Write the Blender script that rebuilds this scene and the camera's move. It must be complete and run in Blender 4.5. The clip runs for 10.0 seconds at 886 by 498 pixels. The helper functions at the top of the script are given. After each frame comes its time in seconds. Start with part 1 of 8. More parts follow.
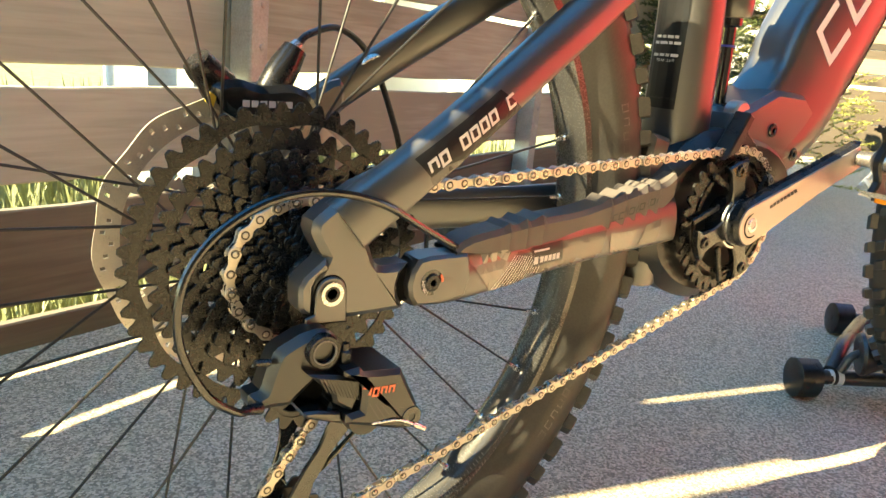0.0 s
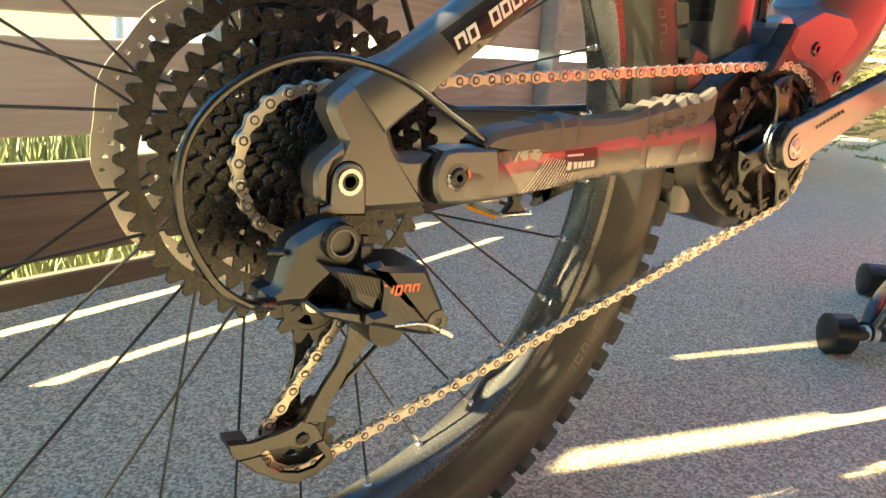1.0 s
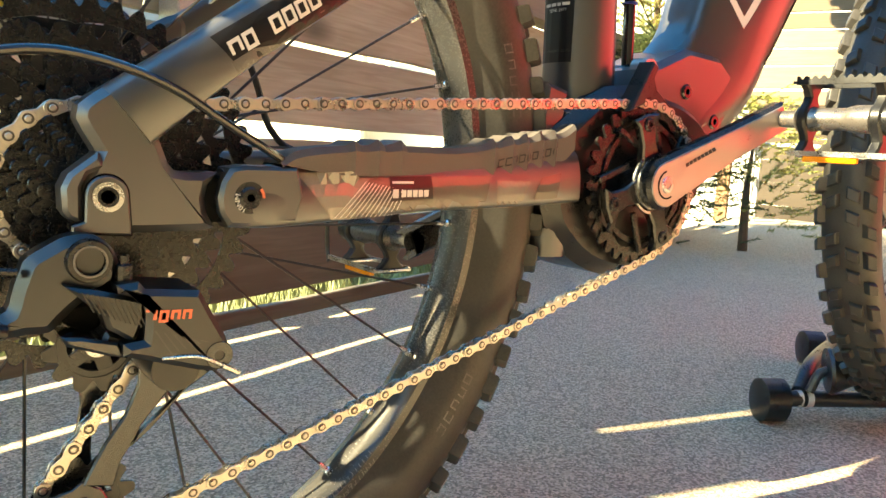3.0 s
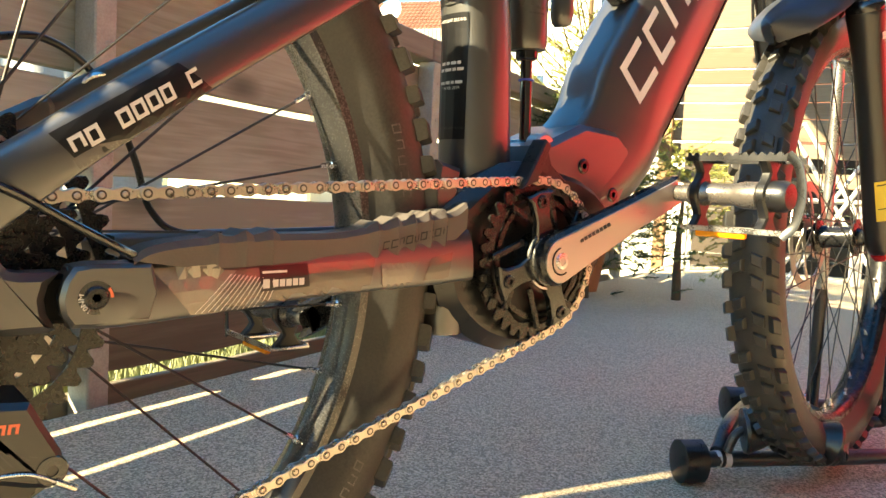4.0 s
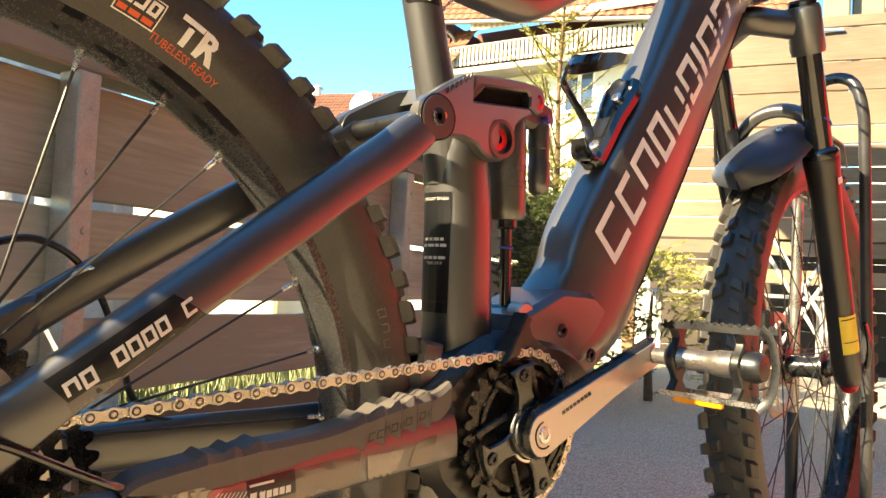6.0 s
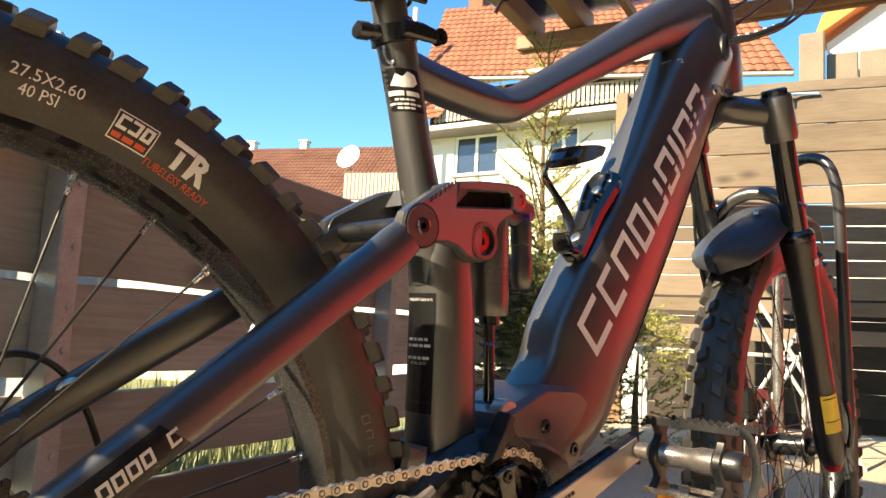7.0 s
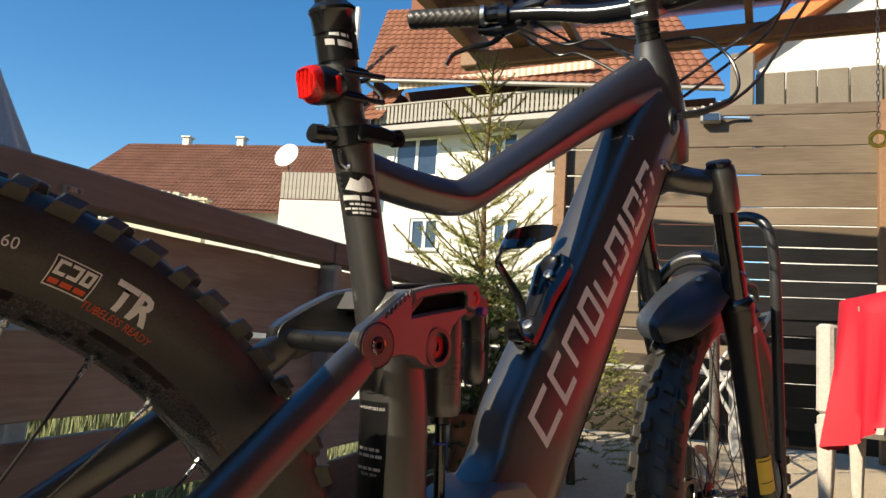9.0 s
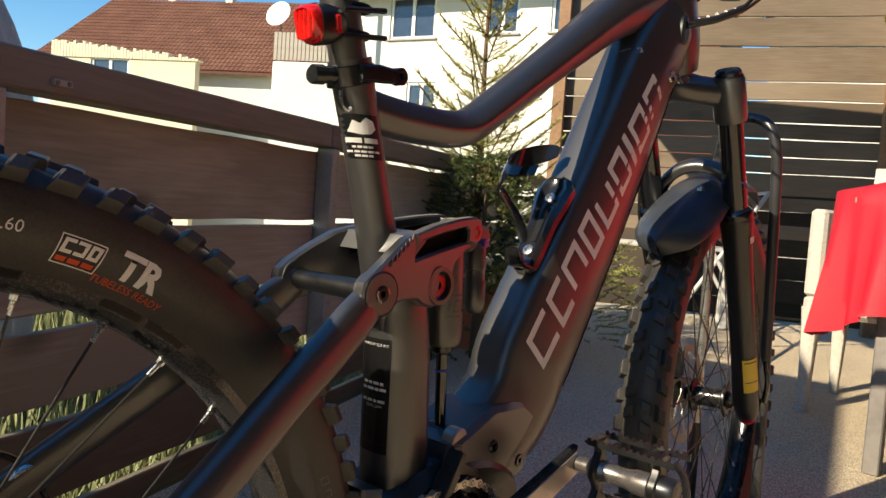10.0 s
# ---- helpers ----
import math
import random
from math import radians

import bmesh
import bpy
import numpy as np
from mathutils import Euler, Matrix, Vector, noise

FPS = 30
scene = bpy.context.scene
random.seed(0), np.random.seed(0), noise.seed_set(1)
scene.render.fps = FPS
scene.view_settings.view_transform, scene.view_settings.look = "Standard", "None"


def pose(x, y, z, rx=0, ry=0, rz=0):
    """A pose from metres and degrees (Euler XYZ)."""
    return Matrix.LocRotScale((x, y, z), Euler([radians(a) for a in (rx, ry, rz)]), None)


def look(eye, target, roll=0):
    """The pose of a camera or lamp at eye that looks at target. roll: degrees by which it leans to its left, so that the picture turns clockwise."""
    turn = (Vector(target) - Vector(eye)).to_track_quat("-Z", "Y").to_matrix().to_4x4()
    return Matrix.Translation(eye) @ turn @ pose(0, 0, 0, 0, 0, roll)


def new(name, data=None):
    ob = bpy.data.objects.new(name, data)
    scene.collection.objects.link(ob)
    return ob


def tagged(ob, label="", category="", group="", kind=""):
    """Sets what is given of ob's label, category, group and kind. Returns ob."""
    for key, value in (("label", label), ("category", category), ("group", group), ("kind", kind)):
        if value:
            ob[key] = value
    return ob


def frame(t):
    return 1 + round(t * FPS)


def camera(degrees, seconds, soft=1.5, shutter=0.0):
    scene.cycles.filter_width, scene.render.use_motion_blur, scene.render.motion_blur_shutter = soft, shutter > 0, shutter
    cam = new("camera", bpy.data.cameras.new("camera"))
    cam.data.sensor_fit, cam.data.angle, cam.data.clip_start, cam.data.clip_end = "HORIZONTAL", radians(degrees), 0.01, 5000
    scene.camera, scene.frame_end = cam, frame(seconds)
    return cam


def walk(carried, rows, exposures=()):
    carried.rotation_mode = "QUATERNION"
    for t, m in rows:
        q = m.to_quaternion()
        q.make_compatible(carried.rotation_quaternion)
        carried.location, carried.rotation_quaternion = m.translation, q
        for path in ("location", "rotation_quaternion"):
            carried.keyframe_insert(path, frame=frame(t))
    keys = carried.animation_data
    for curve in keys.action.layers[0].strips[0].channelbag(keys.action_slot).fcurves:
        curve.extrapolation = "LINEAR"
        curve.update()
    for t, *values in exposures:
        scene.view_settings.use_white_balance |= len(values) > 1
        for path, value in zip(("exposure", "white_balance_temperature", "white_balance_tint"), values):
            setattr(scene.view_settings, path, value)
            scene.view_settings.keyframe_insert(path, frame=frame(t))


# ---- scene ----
cam = camera(61.5, 10.0)
PATH = [
    (0, (-0.199, -0.465, 0.5), (0.959, 1.082, -0.016), 5.6),
    (0.5, (-0.195, -0.456, 0.473), (0.947, 1.096, -0.065), 5.3),
    (1, (-0.187, -0.444, 0.434), (0.939, 1.115, -0.113), 5.0),
    (1.5, (-0.176, -0.444, 0.409), (0.931, 1.135, -0.119), 4.6),
    (2, (-0.159, -0.455, 0.388), (0.917, 1.169, -0.066), 4.3),
    (2.5, (-0.124, -0.468, 0.38), (0.981, 1.159, 0.018), 3.6),
    (3, (-0.086, -0.479, 0.388), (1.108, 1.102, 0.116), 3.2),
    (3.2, (-0.073, -0.482, 0.395), (1.154, 1.078, 0.152), 3.3),
    (4.3, (-0.038, -0.498, 0.425), (1.283, 1.0, 0.314), 3.0),
    (4.5, (-0.037, -0.498, 0.432), (1.294, 0.992, 0.341), 2.9),
    (5, (-0.044, -0.494, 0.455), (1.304, 0.983, 0.423), 2.7),
    (6.3, (-0.063, -0.491, 0.504), (1.29, 0.975, 0.635), 3.3),
    (6.5, (-0.065, -0.497, 0.511), (1.287, 0.969, 0.675), 3.3),
    (7, (-0.07, -0.502, 0.537), (1.301, 0.936, 0.763), 3.1),
    (7.5, (-0.077, -0.508, 0.56), (1.323, 0.895, 0.828), 3.0),
    (8, (-0.081, -0.507, 0.581), (1.347, 0.864, 0.871), 3.1),
    (8.5, (-0.079, -0.494, 0.615), (1.379, 0.846, 0.9), 3.4),
    (9, (-0.081, -0.484, 0.632), (1.405, 0.834, 0.867), 3.6),
    (9.5, (-0.085, -0.479, 0.651), (1.425, 0.828, 0.752), 3.7),
    (10, (-0.089, -0.478, 0.699), (1.425, 0.822, 0.573), 4.0),
]
EXPOSURES = [(0.0, 3.07, 8500, -4), (3.2, 3.03, 8500, -3), (4.3, 2.65, 8500, 0), (5.2, 2.6, 8400, 1), (6.3, 2.3, 8300, 7), (7.0, 1.75, 7600, 8), (7.5, 1.13, 6800, 7), (8.5, 0.7, 6600, 7), (9.2, 0.7, 6800, 8), (10.0, 0.82, 6900, 8)]
walk(cam, [(t, look(eye, target, roll)) for t, eye, target, roll in PATH], EXPOSURES)

# ---- world and sun ----
SUN_EL, SUN_AZ = 30.5, 167.0  # degrees; the azimuth is counted from +x towards +y
world = bpy.data.worlds.new("world")
scene.world = world
world.use_nodes = True
sky = world.node_tree.nodes.new("ShaderNodeTexSky")
sky.sky_type, sky.sun_disc = "NISHITA", False
sky.sun_elevation, sky.sun_rotation = radians(SUN_EL), radians(90.0 - SUN_AZ)
sky.air_density, sky.dust_density, sky.ozone_density = 1.0, 0.1, 3.0
background = world.node_tree.nodes["Background"]
background.inputs["Strength"].default_value = 0.11
deep = world.node_tree.nodes.new("ShaderNodeHueSaturation")
deep.inputs["Saturation"].default_value = 1.3
world.node_tree.links.new(sky.outputs["Color"], deep.inputs["Color"])
world.node_tree.links.new(deep.outputs["Color"], background.inputs["Color"])
to_sun = Vector((math.cos(radians(SUN_AZ)) * math.cos(radians(SUN_EL)), math.sin(radians(SUN_AZ)) * math.cos(radians(SUN_EL)), math.sin(radians(SUN_EL))))
sun_data = bpy.data.lights.new("sun", "SUN")
sun_data.energy, sun_data.angle, sun_data.color = 5.0, radians(0.53), (1.0, 0.88, 0.70)
sun = new("sun", sun_data)
sun.matrix_world = look(to_sun * 30, (0, 0, 0))

# ---- mesh helpers ----
def part(name, bm, material, parent=None, label="", smooth=True, angle=35.0):
    """Links a bmesh as one mesh object under a thing or a part."""
    bmesh.ops.recalc_face_normals(bm, faces=bm.faces)
    me = bpy.data.meshes.new(name)
    if smooth:
        lim = radians(angle)
        for f in bm.faces:
            f.smooth = True
        for e in bm.edges:
            if len(e.link_faces) == 2 and e.calc_face_angle(0.0) > lim:
                e.smooth = False
    bm.to_mesh(me)
    bm.free()
    for m in material if isinstance(material, (list, tuple)) else [material]:
        me.materials.append(m)
    ob = new(name, me)
    ob.parent = parent
    return tagged(ob, label)


def again(ob, m, parent=None):
    """A further object on the same mesh, with its own pose."""
    o = new(ob.name.split(".")[0], ob.data)
    o.parent = parent if parent else ob.parent
    o.matrix_basis = m
    if "label" in ob:
        o["label"] = ob["label"]
    return o


def thing(name, label, category, at=(0, 0, 0), turn=0.0, group="", kind=""):
    ob = new(name)
    ob.empty_display_size = 0.05
    ob.matrix_basis = pose(*at, 0, 0, turn)
    return tagged(ob, label, category, group, kind)


def bm_new():
    return bmesh.new()


def loft(bm, rings, caps=True, closed=True):
    vs = [[bm.verts.new(p) for p in r] for r in rings]
    n = len(vs[0])
    for a, b in zip(vs, vs[1:]):
        for i in range(n if closed else n - 1):
            j = (i + 1) % n
            bm.faces.new((a[i], a[j], b[j], b[i]))
    if caps:
        bm.faces.new(vs[0][::-1])
        bm.faces.new(vs[-1])
    return vs


def spline(pts, k=6):
    """Catmull-Rom through tuples of any length."""
    P = [np.array(p, float) for p in pts]
    if len(P) < 3:
        return [P[0] + (P[-1] - P[0]) * i / k for i in range(k + 1)]
    P = [2 * P[0] - P[1]] + P + [2 * P[-1] - P[-2]]
    out = []
    for a, b, c, d in zip(P, P[1:], P[2:], P[3:]):
        for i in range(k):
            t = i / k
            out.append(0.5 * (2 * b + (c - a) * t + (2 * a - 5 * b + 4 * c - d) * t * t + (3 * b - a - 3 * c + d) * t ** 3))
    return out + [P[-2]]


def sweep(bm, pts, rad, n=12, side=None, power=2.0, k=6, caps=True):
    """A tube along points; rad: one radius, or per point (r) or (half width along side, half height). side: axis that widths follow."""
    rows = []
    for i, p in enumerate(pts):
        r = rad[i] if isinstance(rad, list) else rad
        r = r if isinstance(r, tuple) else (r, r)
        rows.append((*p, *r))
    rows = spline(rows, k) if k > 1 else [np.array(r, float) for r in rows]
    C = [Vector(r[:3]) for r in rows]
    rings, b = [], None
    for i, r in enumerate(rows):
        t = (C[min(i + 1, len(C) - 1)] - C[max(i - 1, 0)]).normalized()
        if side is not None:
            b = Vector(side)
        elif b is None:
            b = Vector((0, 1, 0)) if abs(t.y) < 0.9 else Vector((1, 0, 0))
        b = (b - t * b.dot(t)).normalized()
        c = t.cross(b)
        ring = []
        for j in range(n):
            a = 2 * math.pi * (j + 0.5) / n
            ca, sa = math.cos(a), math.sin(a)
            x = math.copysign(abs(ca) ** (2 / power), ca)
            y = math.copysign(abs(sa) ** (2 / power), sa)
            ring.append(C[i] + b * (x * r[3]) + c * (y * r[4]))
        rings.append(ring)
    loft(bm, rings, caps)
    return bm


def rounded(sec, times=2):
    """A closed outline with its corners cut."""
    for _ in range(times):
        out = []
        for (a, b), (c, d) in zip(sec, sec[1:] + sec[:1]):
            out += [(a * 0.78 + c * 0.22, b * 0.78 + d * 0.22), (a * 0.22 + c * 0.78, b * 0.22 + d * 0.78)]
        sec = out
    return sec


def shaped(bm, pts, rad, sec, out=-1, k=6):
    """A tube in the x, z plane with a section of (outwards, upwards) multiples of its half width and half height."""
    rows = spline([(*p, *r) for p, r in zip(pts, rad)], k)
    C = [Vector(r[:3]) for r in rows]
    rings = []
    for i, r in enumerate(rows):
        t = (C[min(i + 1, len(C) - 1)] - C[max(i - 1, 0)]).normalized()
        up = Vector((-t.z, 0, t.x)).normalized()
        rings.append([C[i] + Vector((0, out * a * r[3], 0)) + up * (b * r[4]) for a, b in sec])
    loft(bm, rings)
    return bm


def lathe(bm, prof, n=32, c=(0, 0, 0), axis="y", closed=False):
    """Turns a profile of (radius, along) about an axis through c."""
    c = Vector(c)
    rings = []
    for i in range(n):
        a = 2 * math.pi * i / n
        ca, sa = math.cos(a), math.sin(a)
        ring = []
        for r, h in prof:
            v = {"y": (r * ca, h, r * sa), "z": (r * ca, r * sa, h), "x": (h, r * ca, r * sa)}[axis]
            ring.append(c + Vector(v))
        rings.append(ring)
    vs = [[bm.verts.new(p) for p in r] for r in rings]
    m = len(prof)
    for i in range(n):
        a, b = vs[i], vs[(i + 1) % n]
        for j in range(m if closed else m - 1):
            q = (j + 1) % m
            bm.faces.new((a[j], a[q], b[q], b[j]))
    if not closed:
        for j in (0, m - 1):
            if prof[j][0] > 1e-6:
                bm.faces.new([vs[i][j] for i in range(n)])
    bmesh.ops.remove_doubles(bm, verts=bm.verts, dist=1e-6)
    return bm


def inset(pts, d):
    n, out = len(pts), []
    area = sum(pts[i][0] * pts[(i + 1) % n][1] - pts[(i + 1) % n][0] * pts[i][1] for i in range(n))
    s = 1 if area > 0 else -1
    for i in range(n):
        a, b, c = (Vector(pts[(i + q) % n]) for q in (-1, 0, 1))
        u, v = (b - a).normalized(), (c - b).normalized()
        nu, nv = Vector((-u.y, u.x)) * s, Vector((-v.y, v.x)) * s
        m = nu + nv
        m = m / max(m.length_squared, 0.3) * 2 if m.length > 1e-6 else nu
        out.append(tuple(b + m * d))
    return out


def plate(bm, outline, y0, y1, bevel=0.001, warp=None):
    """An outline in x, z made solid between y0 and y1, with eased edges. warp(x, z) shifts y."""
    w = warp or (lambda x, z: 0.0)
    inn = inset(outline, bevel)
    s = 1 if y1 > y0 else -1
    rings = []
    for o, y in ((inn, y0), (outline, y0 + s * bevel), (outline, y1 - s * bevel), (inn, y1)):
        rings.append([(x, y + w(x, z), z) for x, z in o])
    loft(bm, rings)
    return bm


def smooth_outline(pts, k=4):
    P = list(pts) + [pts[0], pts[1], pts[2]]
    out = spline([P[-4]] + P[:len(pts) + 1], k)
    return [tuple(p) for p in out[k:-1]]


def ring_plate(bm, outer, inner, y0, y1, n, c=(0, 0)):
    """A flat ring about the y axis; outer and inner: radius as a function of the angle."""
    vs = []
    for i in range(n):
        a = 2 * math.pi * i / n
        ro, ri = outer(a), inner(a)
        ca, sa = math.cos(a), math.sin(a)
        vs.append([bm.verts.new((c[0] + r * ca, y, c[1] + r * sa)) for r, y in ((ro, y0), (ro, y1), (ri, y1), (ri, y0))])
    for i in range(n):
        a, b = vs[i], vs[(i + 1) % n]
        for j in range(4):
            q = (j + 1) % 4
            bm.faces.new((a[j], a[q], b[q], b[j]))
    return bm


def box(bm, lo, hi, bevel=0.0, m=None):
    """A box between two corners, with chamfered edges."""
    (x0, y0, z0), (x1, y1, z1) = lo, hi
    b = bevel

    def rect(d, z):
        return [(x0 + d, y0 + d, z), (x1 - d, y0 + d, z), (x1 - d, y1 - d, z), (x0 + d, y1 - d, z)]
    if b > 0:
        def oct_(d, z):
            return [(x0 + b + d * 0.4, y0 + d, z), (x1 - b - d * 0.4, y0 + d, z), (x1 - d, y0 + b + d * 0.4, z), (x1 - d, y1 - b - d * 0.4, z),
                    (x1 - b - d * 0.4, y1 - d, z), (x0 + b + d * 0.4, y1 - d, z), (x0 + d, y1 - b - d * 0.4, z), (x0 + d, y0 + b + d * 0.4, z)]
        rings = [oct_(b, z0), oct_(0, z0 + b), oct_(0, z1 - b), oct_(b, z1)]
    else:
        rings = [rect(0, z0), rect(0, z1)]
    if m is not None:
        rings = [[m @ Vector(p) for p in r] for r in rings]
    loft(bm, rings)
    return bm


def beam(bm, a, b, w, h, bevel=0.004, up=(0, 0, 1)):
    """A straight timber from a to b, w wide and h high."""
    a, b = Vector(a), Vector(b)
    t = (b - a).normalized()
    s = Vector(up).cross(t).normalized()
    u = t.cross(s)
    m = Matrix((s, t, u)).transposed().to_4x4()
    m.translation = a
    box(bm, (-w / 2, 0, -h / 2), (w / 2, (b - a).length, h / 2), bevel, m)
    return bm


def rod(bm, a, b, r, n=8):
    return sweep(bm, [tuple(a), tuple(b)], r, n, k=1)


# ---- materials ----
def shader(name, col, rough=0.5, metal=0.0, var=0.15, scale=30.0, fine=400.0, bump=0.0, spec=0.5, coat=0.0, tint=None, stretch=None, rvar=0.12, bumpscale=None, rnd=0.0):
    """A surface with colour and gloss that vary at two scales, fine relief, and an optional second tint in patches."""
    m = bpy.data.materials.new(name)
    m.use_nodes = True
    nt = m.node_tree
    N, L = nt.nodes, nt.links
    bs = N["Principled BSDF"]
    tc = N.new("ShaderNodeTexCoord")
    src = tc.outputs["Object"]
    if stretch:
        mp = N.new("ShaderNodeMapping")
        mp.inputs["Scale"].default_value = stretch
        L.new(src, mp.inputs["Vector"])
        src = mp.outputs["Vector"]
    big, small = N.new("ShaderNodeTexNoise"), N.new("ShaderNodeTexNoise")
    for t, s, d in ((big, scale, 4.0), (small, fine, 3.0)):
        t.inputs["Scale"].default_value, t.inputs["Detail"].default_value = s, d
        L.new(src, t.inputs["Vector"])
    add = N.new("ShaderNodeMath")
    add.operation = "ADD"
    L.new(big.outputs["Fac"], add.inputs[0])
    L.new(small.outputs["Fac"], add.inputs[1])
    if rnd:
        info = N.new("ShaderNodeObjectInfo")
        mul = N.new("ShaderNodeMath")
        mul.operation = "MULTIPLY_ADD"
        mul.inputs[1].default_value, mul.inputs[2].default_value = rnd, -rnd / 2
        L.new(info.outputs["Random"], mul.inputs[0])
        add2 = N.new("ShaderNodeMath")
        add2.operation = "ADD"
        L.new(add.outputs[0], add2.inputs[0])
        L.new(mul.outputs[0], add2.inputs[1])
        add = add2
    mr = N.new("ShaderNodeMapRange")
    mr.inputs["From Min"].default_value, mr.inputs["From Max"].default_value = 0.6, 1.4
    L.new(add.outputs[0], mr.inputs["Value"])
    mix = N.new("ShaderNodeMix")
    mix.data_type = "RGBA"
    c2 = tint if tint else tuple(min(1.0, c * (1 + var)) for c in col)
    c1 = tuple(c * (1 - var) for c in col)
    mix.inputs["A"].default_value, mix.inputs["B"].default_value = (*c1, 1), (*c2, 1)
    L.new(mr.outputs["Result"], mix.inputs["Factor"])
    L.new(mix.outputs["Result"], bs.inputs["Base Color"])
    rr = N.new("ShaderNodeMapRange")
    rr.inputs["To Min"].default_value, rr.inputs["To Max"].default_value = max(0.02, rough - rvar), min(1, rough + rvar)
    L.new(mr.outputs["Result"], rr.inputs["Value"])
    L.new(rr.outputs["Result"], bs.inputs["Roughness"])
    bs.inputs["Metallic"].default_value = metal
    bs.inputs["Specular IOR Level"].default_value = spec
    bs.inputs["Coat Weight"].default_value = coat
    if bump:
        bp = N.new("ShaderNodeBump")
        bp.inputs["Strength"].default_value, bp.inputs["Distance"].default_value = 1.0, bump
        if bumpscale:
            bt = N.new("ShaderNodeTexNoise")
            bt.inputs["Scale"].default_value, bt.inputs["Detail"].default_value = bumpscale, 5.0
            L.new(src, bt.inputs["Vector"])
            L.new(bt.outputs["Fac"], bp.inputs["Height"])
        else:
            L.new(small.outputs["Fac"], bp.inputs["Height"])
        L.new(bp.outputs["Normal"], bs.inputs["Normal"])
    return m


def lacquer(m, ior, coat, coat_ior, coat_rough):
    """A denser paint film with a broad satin sheen over it."""
    bs = m.node_tree.nodes["Principled BSDF"]
    bs.inputs["IOR"].default_value = ior
    bs.inputs["Coat Weight"].default_value = coat
    bs.inputs["Coat IOR"].default_value = coat_ior
    bs.inputs["Coat Roughness"].default_value = coat_rough
    return m


FRAME = lacquer(shader("satin_anthracite_paint", (0.0095, 0.0087, 0.0081), 0.31, 0.0, 0.10, 8, 300, 0.0, 0.5, rvar=0.03), 1.85, 0.5, 1.9, 0.62)
FRAME_GLOSS = shader("gloss_black_paint", (0.009, 0.0092, 0.0098), 0.18, 0.0, 0.15, 10, 600, 0.0, 0.8, rvar=0.04)
DERAILLEUR = shader("satin_black_derailleur", (0.006, 0.006, 0.0064), 0.34, 0.0, 0.10, 20, 500, 0.0, 0.75, rvar=0.04)
ALLOY = shader("black_anodised_alloy", (0.024, 0.024, 0.025), 0.25, 0.5, 0.25, 60, 900, 0.00001, 0.6)
PLASTIC = shader("black_plastic", (0.007, 0.007, 0.0074), 0.33, 0.0, 0.25, 50, 1200, 0.00001, 0.6)
RUBBER = shader("tyre_rubber", (0.027, 0.0255, 0.0235), 0.45, 0.0, 0.35, 25, 500, 0.00006, 0.5, tint=(0.052, 0.048, 0.043))
SOFT = shader("chainstay_rubber", (0.085, 0.073, 0.066), 0.5, 0.0, 0.15, 25, 900, 0.00003, 0.4)
RIM = shader("rim_alloy", (0.095, 0.092, 0.088), 0.25, 0.55, 0.15, 12, 700, 0.00001, 0.5)
STEEL_BLACK = shader("cassette_steel", (0.020, 0.0195, 0.019), 0.27, 0.6, 0.3, 90, 700, 0.0, 0.7)
STEEL = shader("bright_steel", (0.55, 0.55, 0.54), 0.28, 1.0, 0.2, 60, 900, 0.00002)
CHROME = shader("nickel_chain", (0.56, 0.50, 0.42), 0.30, 0.85, 0.10, 60, 400, 0.0, rnd=0.4)
RIVET = shader("dark_rivet_ring", (0.10, 0.085, 0.07), 0.5, 0.5, 0.1, 60, 400)
# near-black that paints recess shade on bores, sockets and slots; also draws seams
RECESS_BLACK = shader("dark_hollow", (0.004, 0.004, 0.004), 0.9, 0.0, 0.1, 60, 400, spec=0.1)
ROTOR = shader("rotor_steel", (0.55, 0.51, 0.44), 0.36, 0.5, 0.18, 60, 1500, 0.00003)
SPOKE = shader("dark_steel_spoke", (0.055, 0.053, 0.05), 0.36, 0.6, 0.2, 60, 900)
NIPPLE = shader("silver_nipple", (0.70, 0.70, 0.70), 0.25, 1.0, 0.1, 60, 900)
CRANK = shader("grey_crank_alloy", (0.46, 0.40, 0.37), 0.38, 0.8, 0.06, 40, 1400, 0.00001)
STANCHION = shader("black_stanchion", (0.008, 0.008, 0.009), 0.06, 0.0, 0.1, 20, 500, 0.0, 1.0, rvar=0.02)
WHITE = shader("white_decal", (0.62, 0.60, 0.57), 0.4, 0.0, 0.08, 60, 900)
SILVER_DECAL = shader("silver_decal", (0.70, 0.66, 0.62), 0.45, 0.0, 0.06, 60, 900)
DARK_DECAL = shader("gloss_black_decal", (0.008, 0.008, 0.009), 0.30, 0.0, 0.1, 40, 900, 0.0, 0.4, rvar=0.03)
GREY_DECAL = shader("grey_decal", (0.11, 0.105, 0.10), 0.25, 0.0, 0.08, 40, 900)
FAINT = shader("faint_grey_print", (0.05, 0.049, 0.048), 0.4, 0.0, 0.08, 40, 900)
ORANGE = shader("orange_print", (0.62, 0.07, 0.015), 0.45, 0.0, 0.08, 60, 900)
RED = shader("red_anodised", (0.42, 0.012, 0.016), 0.3, 0.3, 0.12, 60, 900)
YELLOW = shader("yellow_sticker", (0.72, 0.50, 0.05), 0.45, 0.0, 0.06, 60, 900)
AMBER = shader("amber_reflector", (0.85, 0.28, 0.02), 0.15, 0.0, 0.15, 300, 900, 0.0002)
BLUE_RUBBER = shader("blue_rubber_ring", (0.05, 0.07, 0.45), 0.45, 0.0, 0.08, 60, 900)


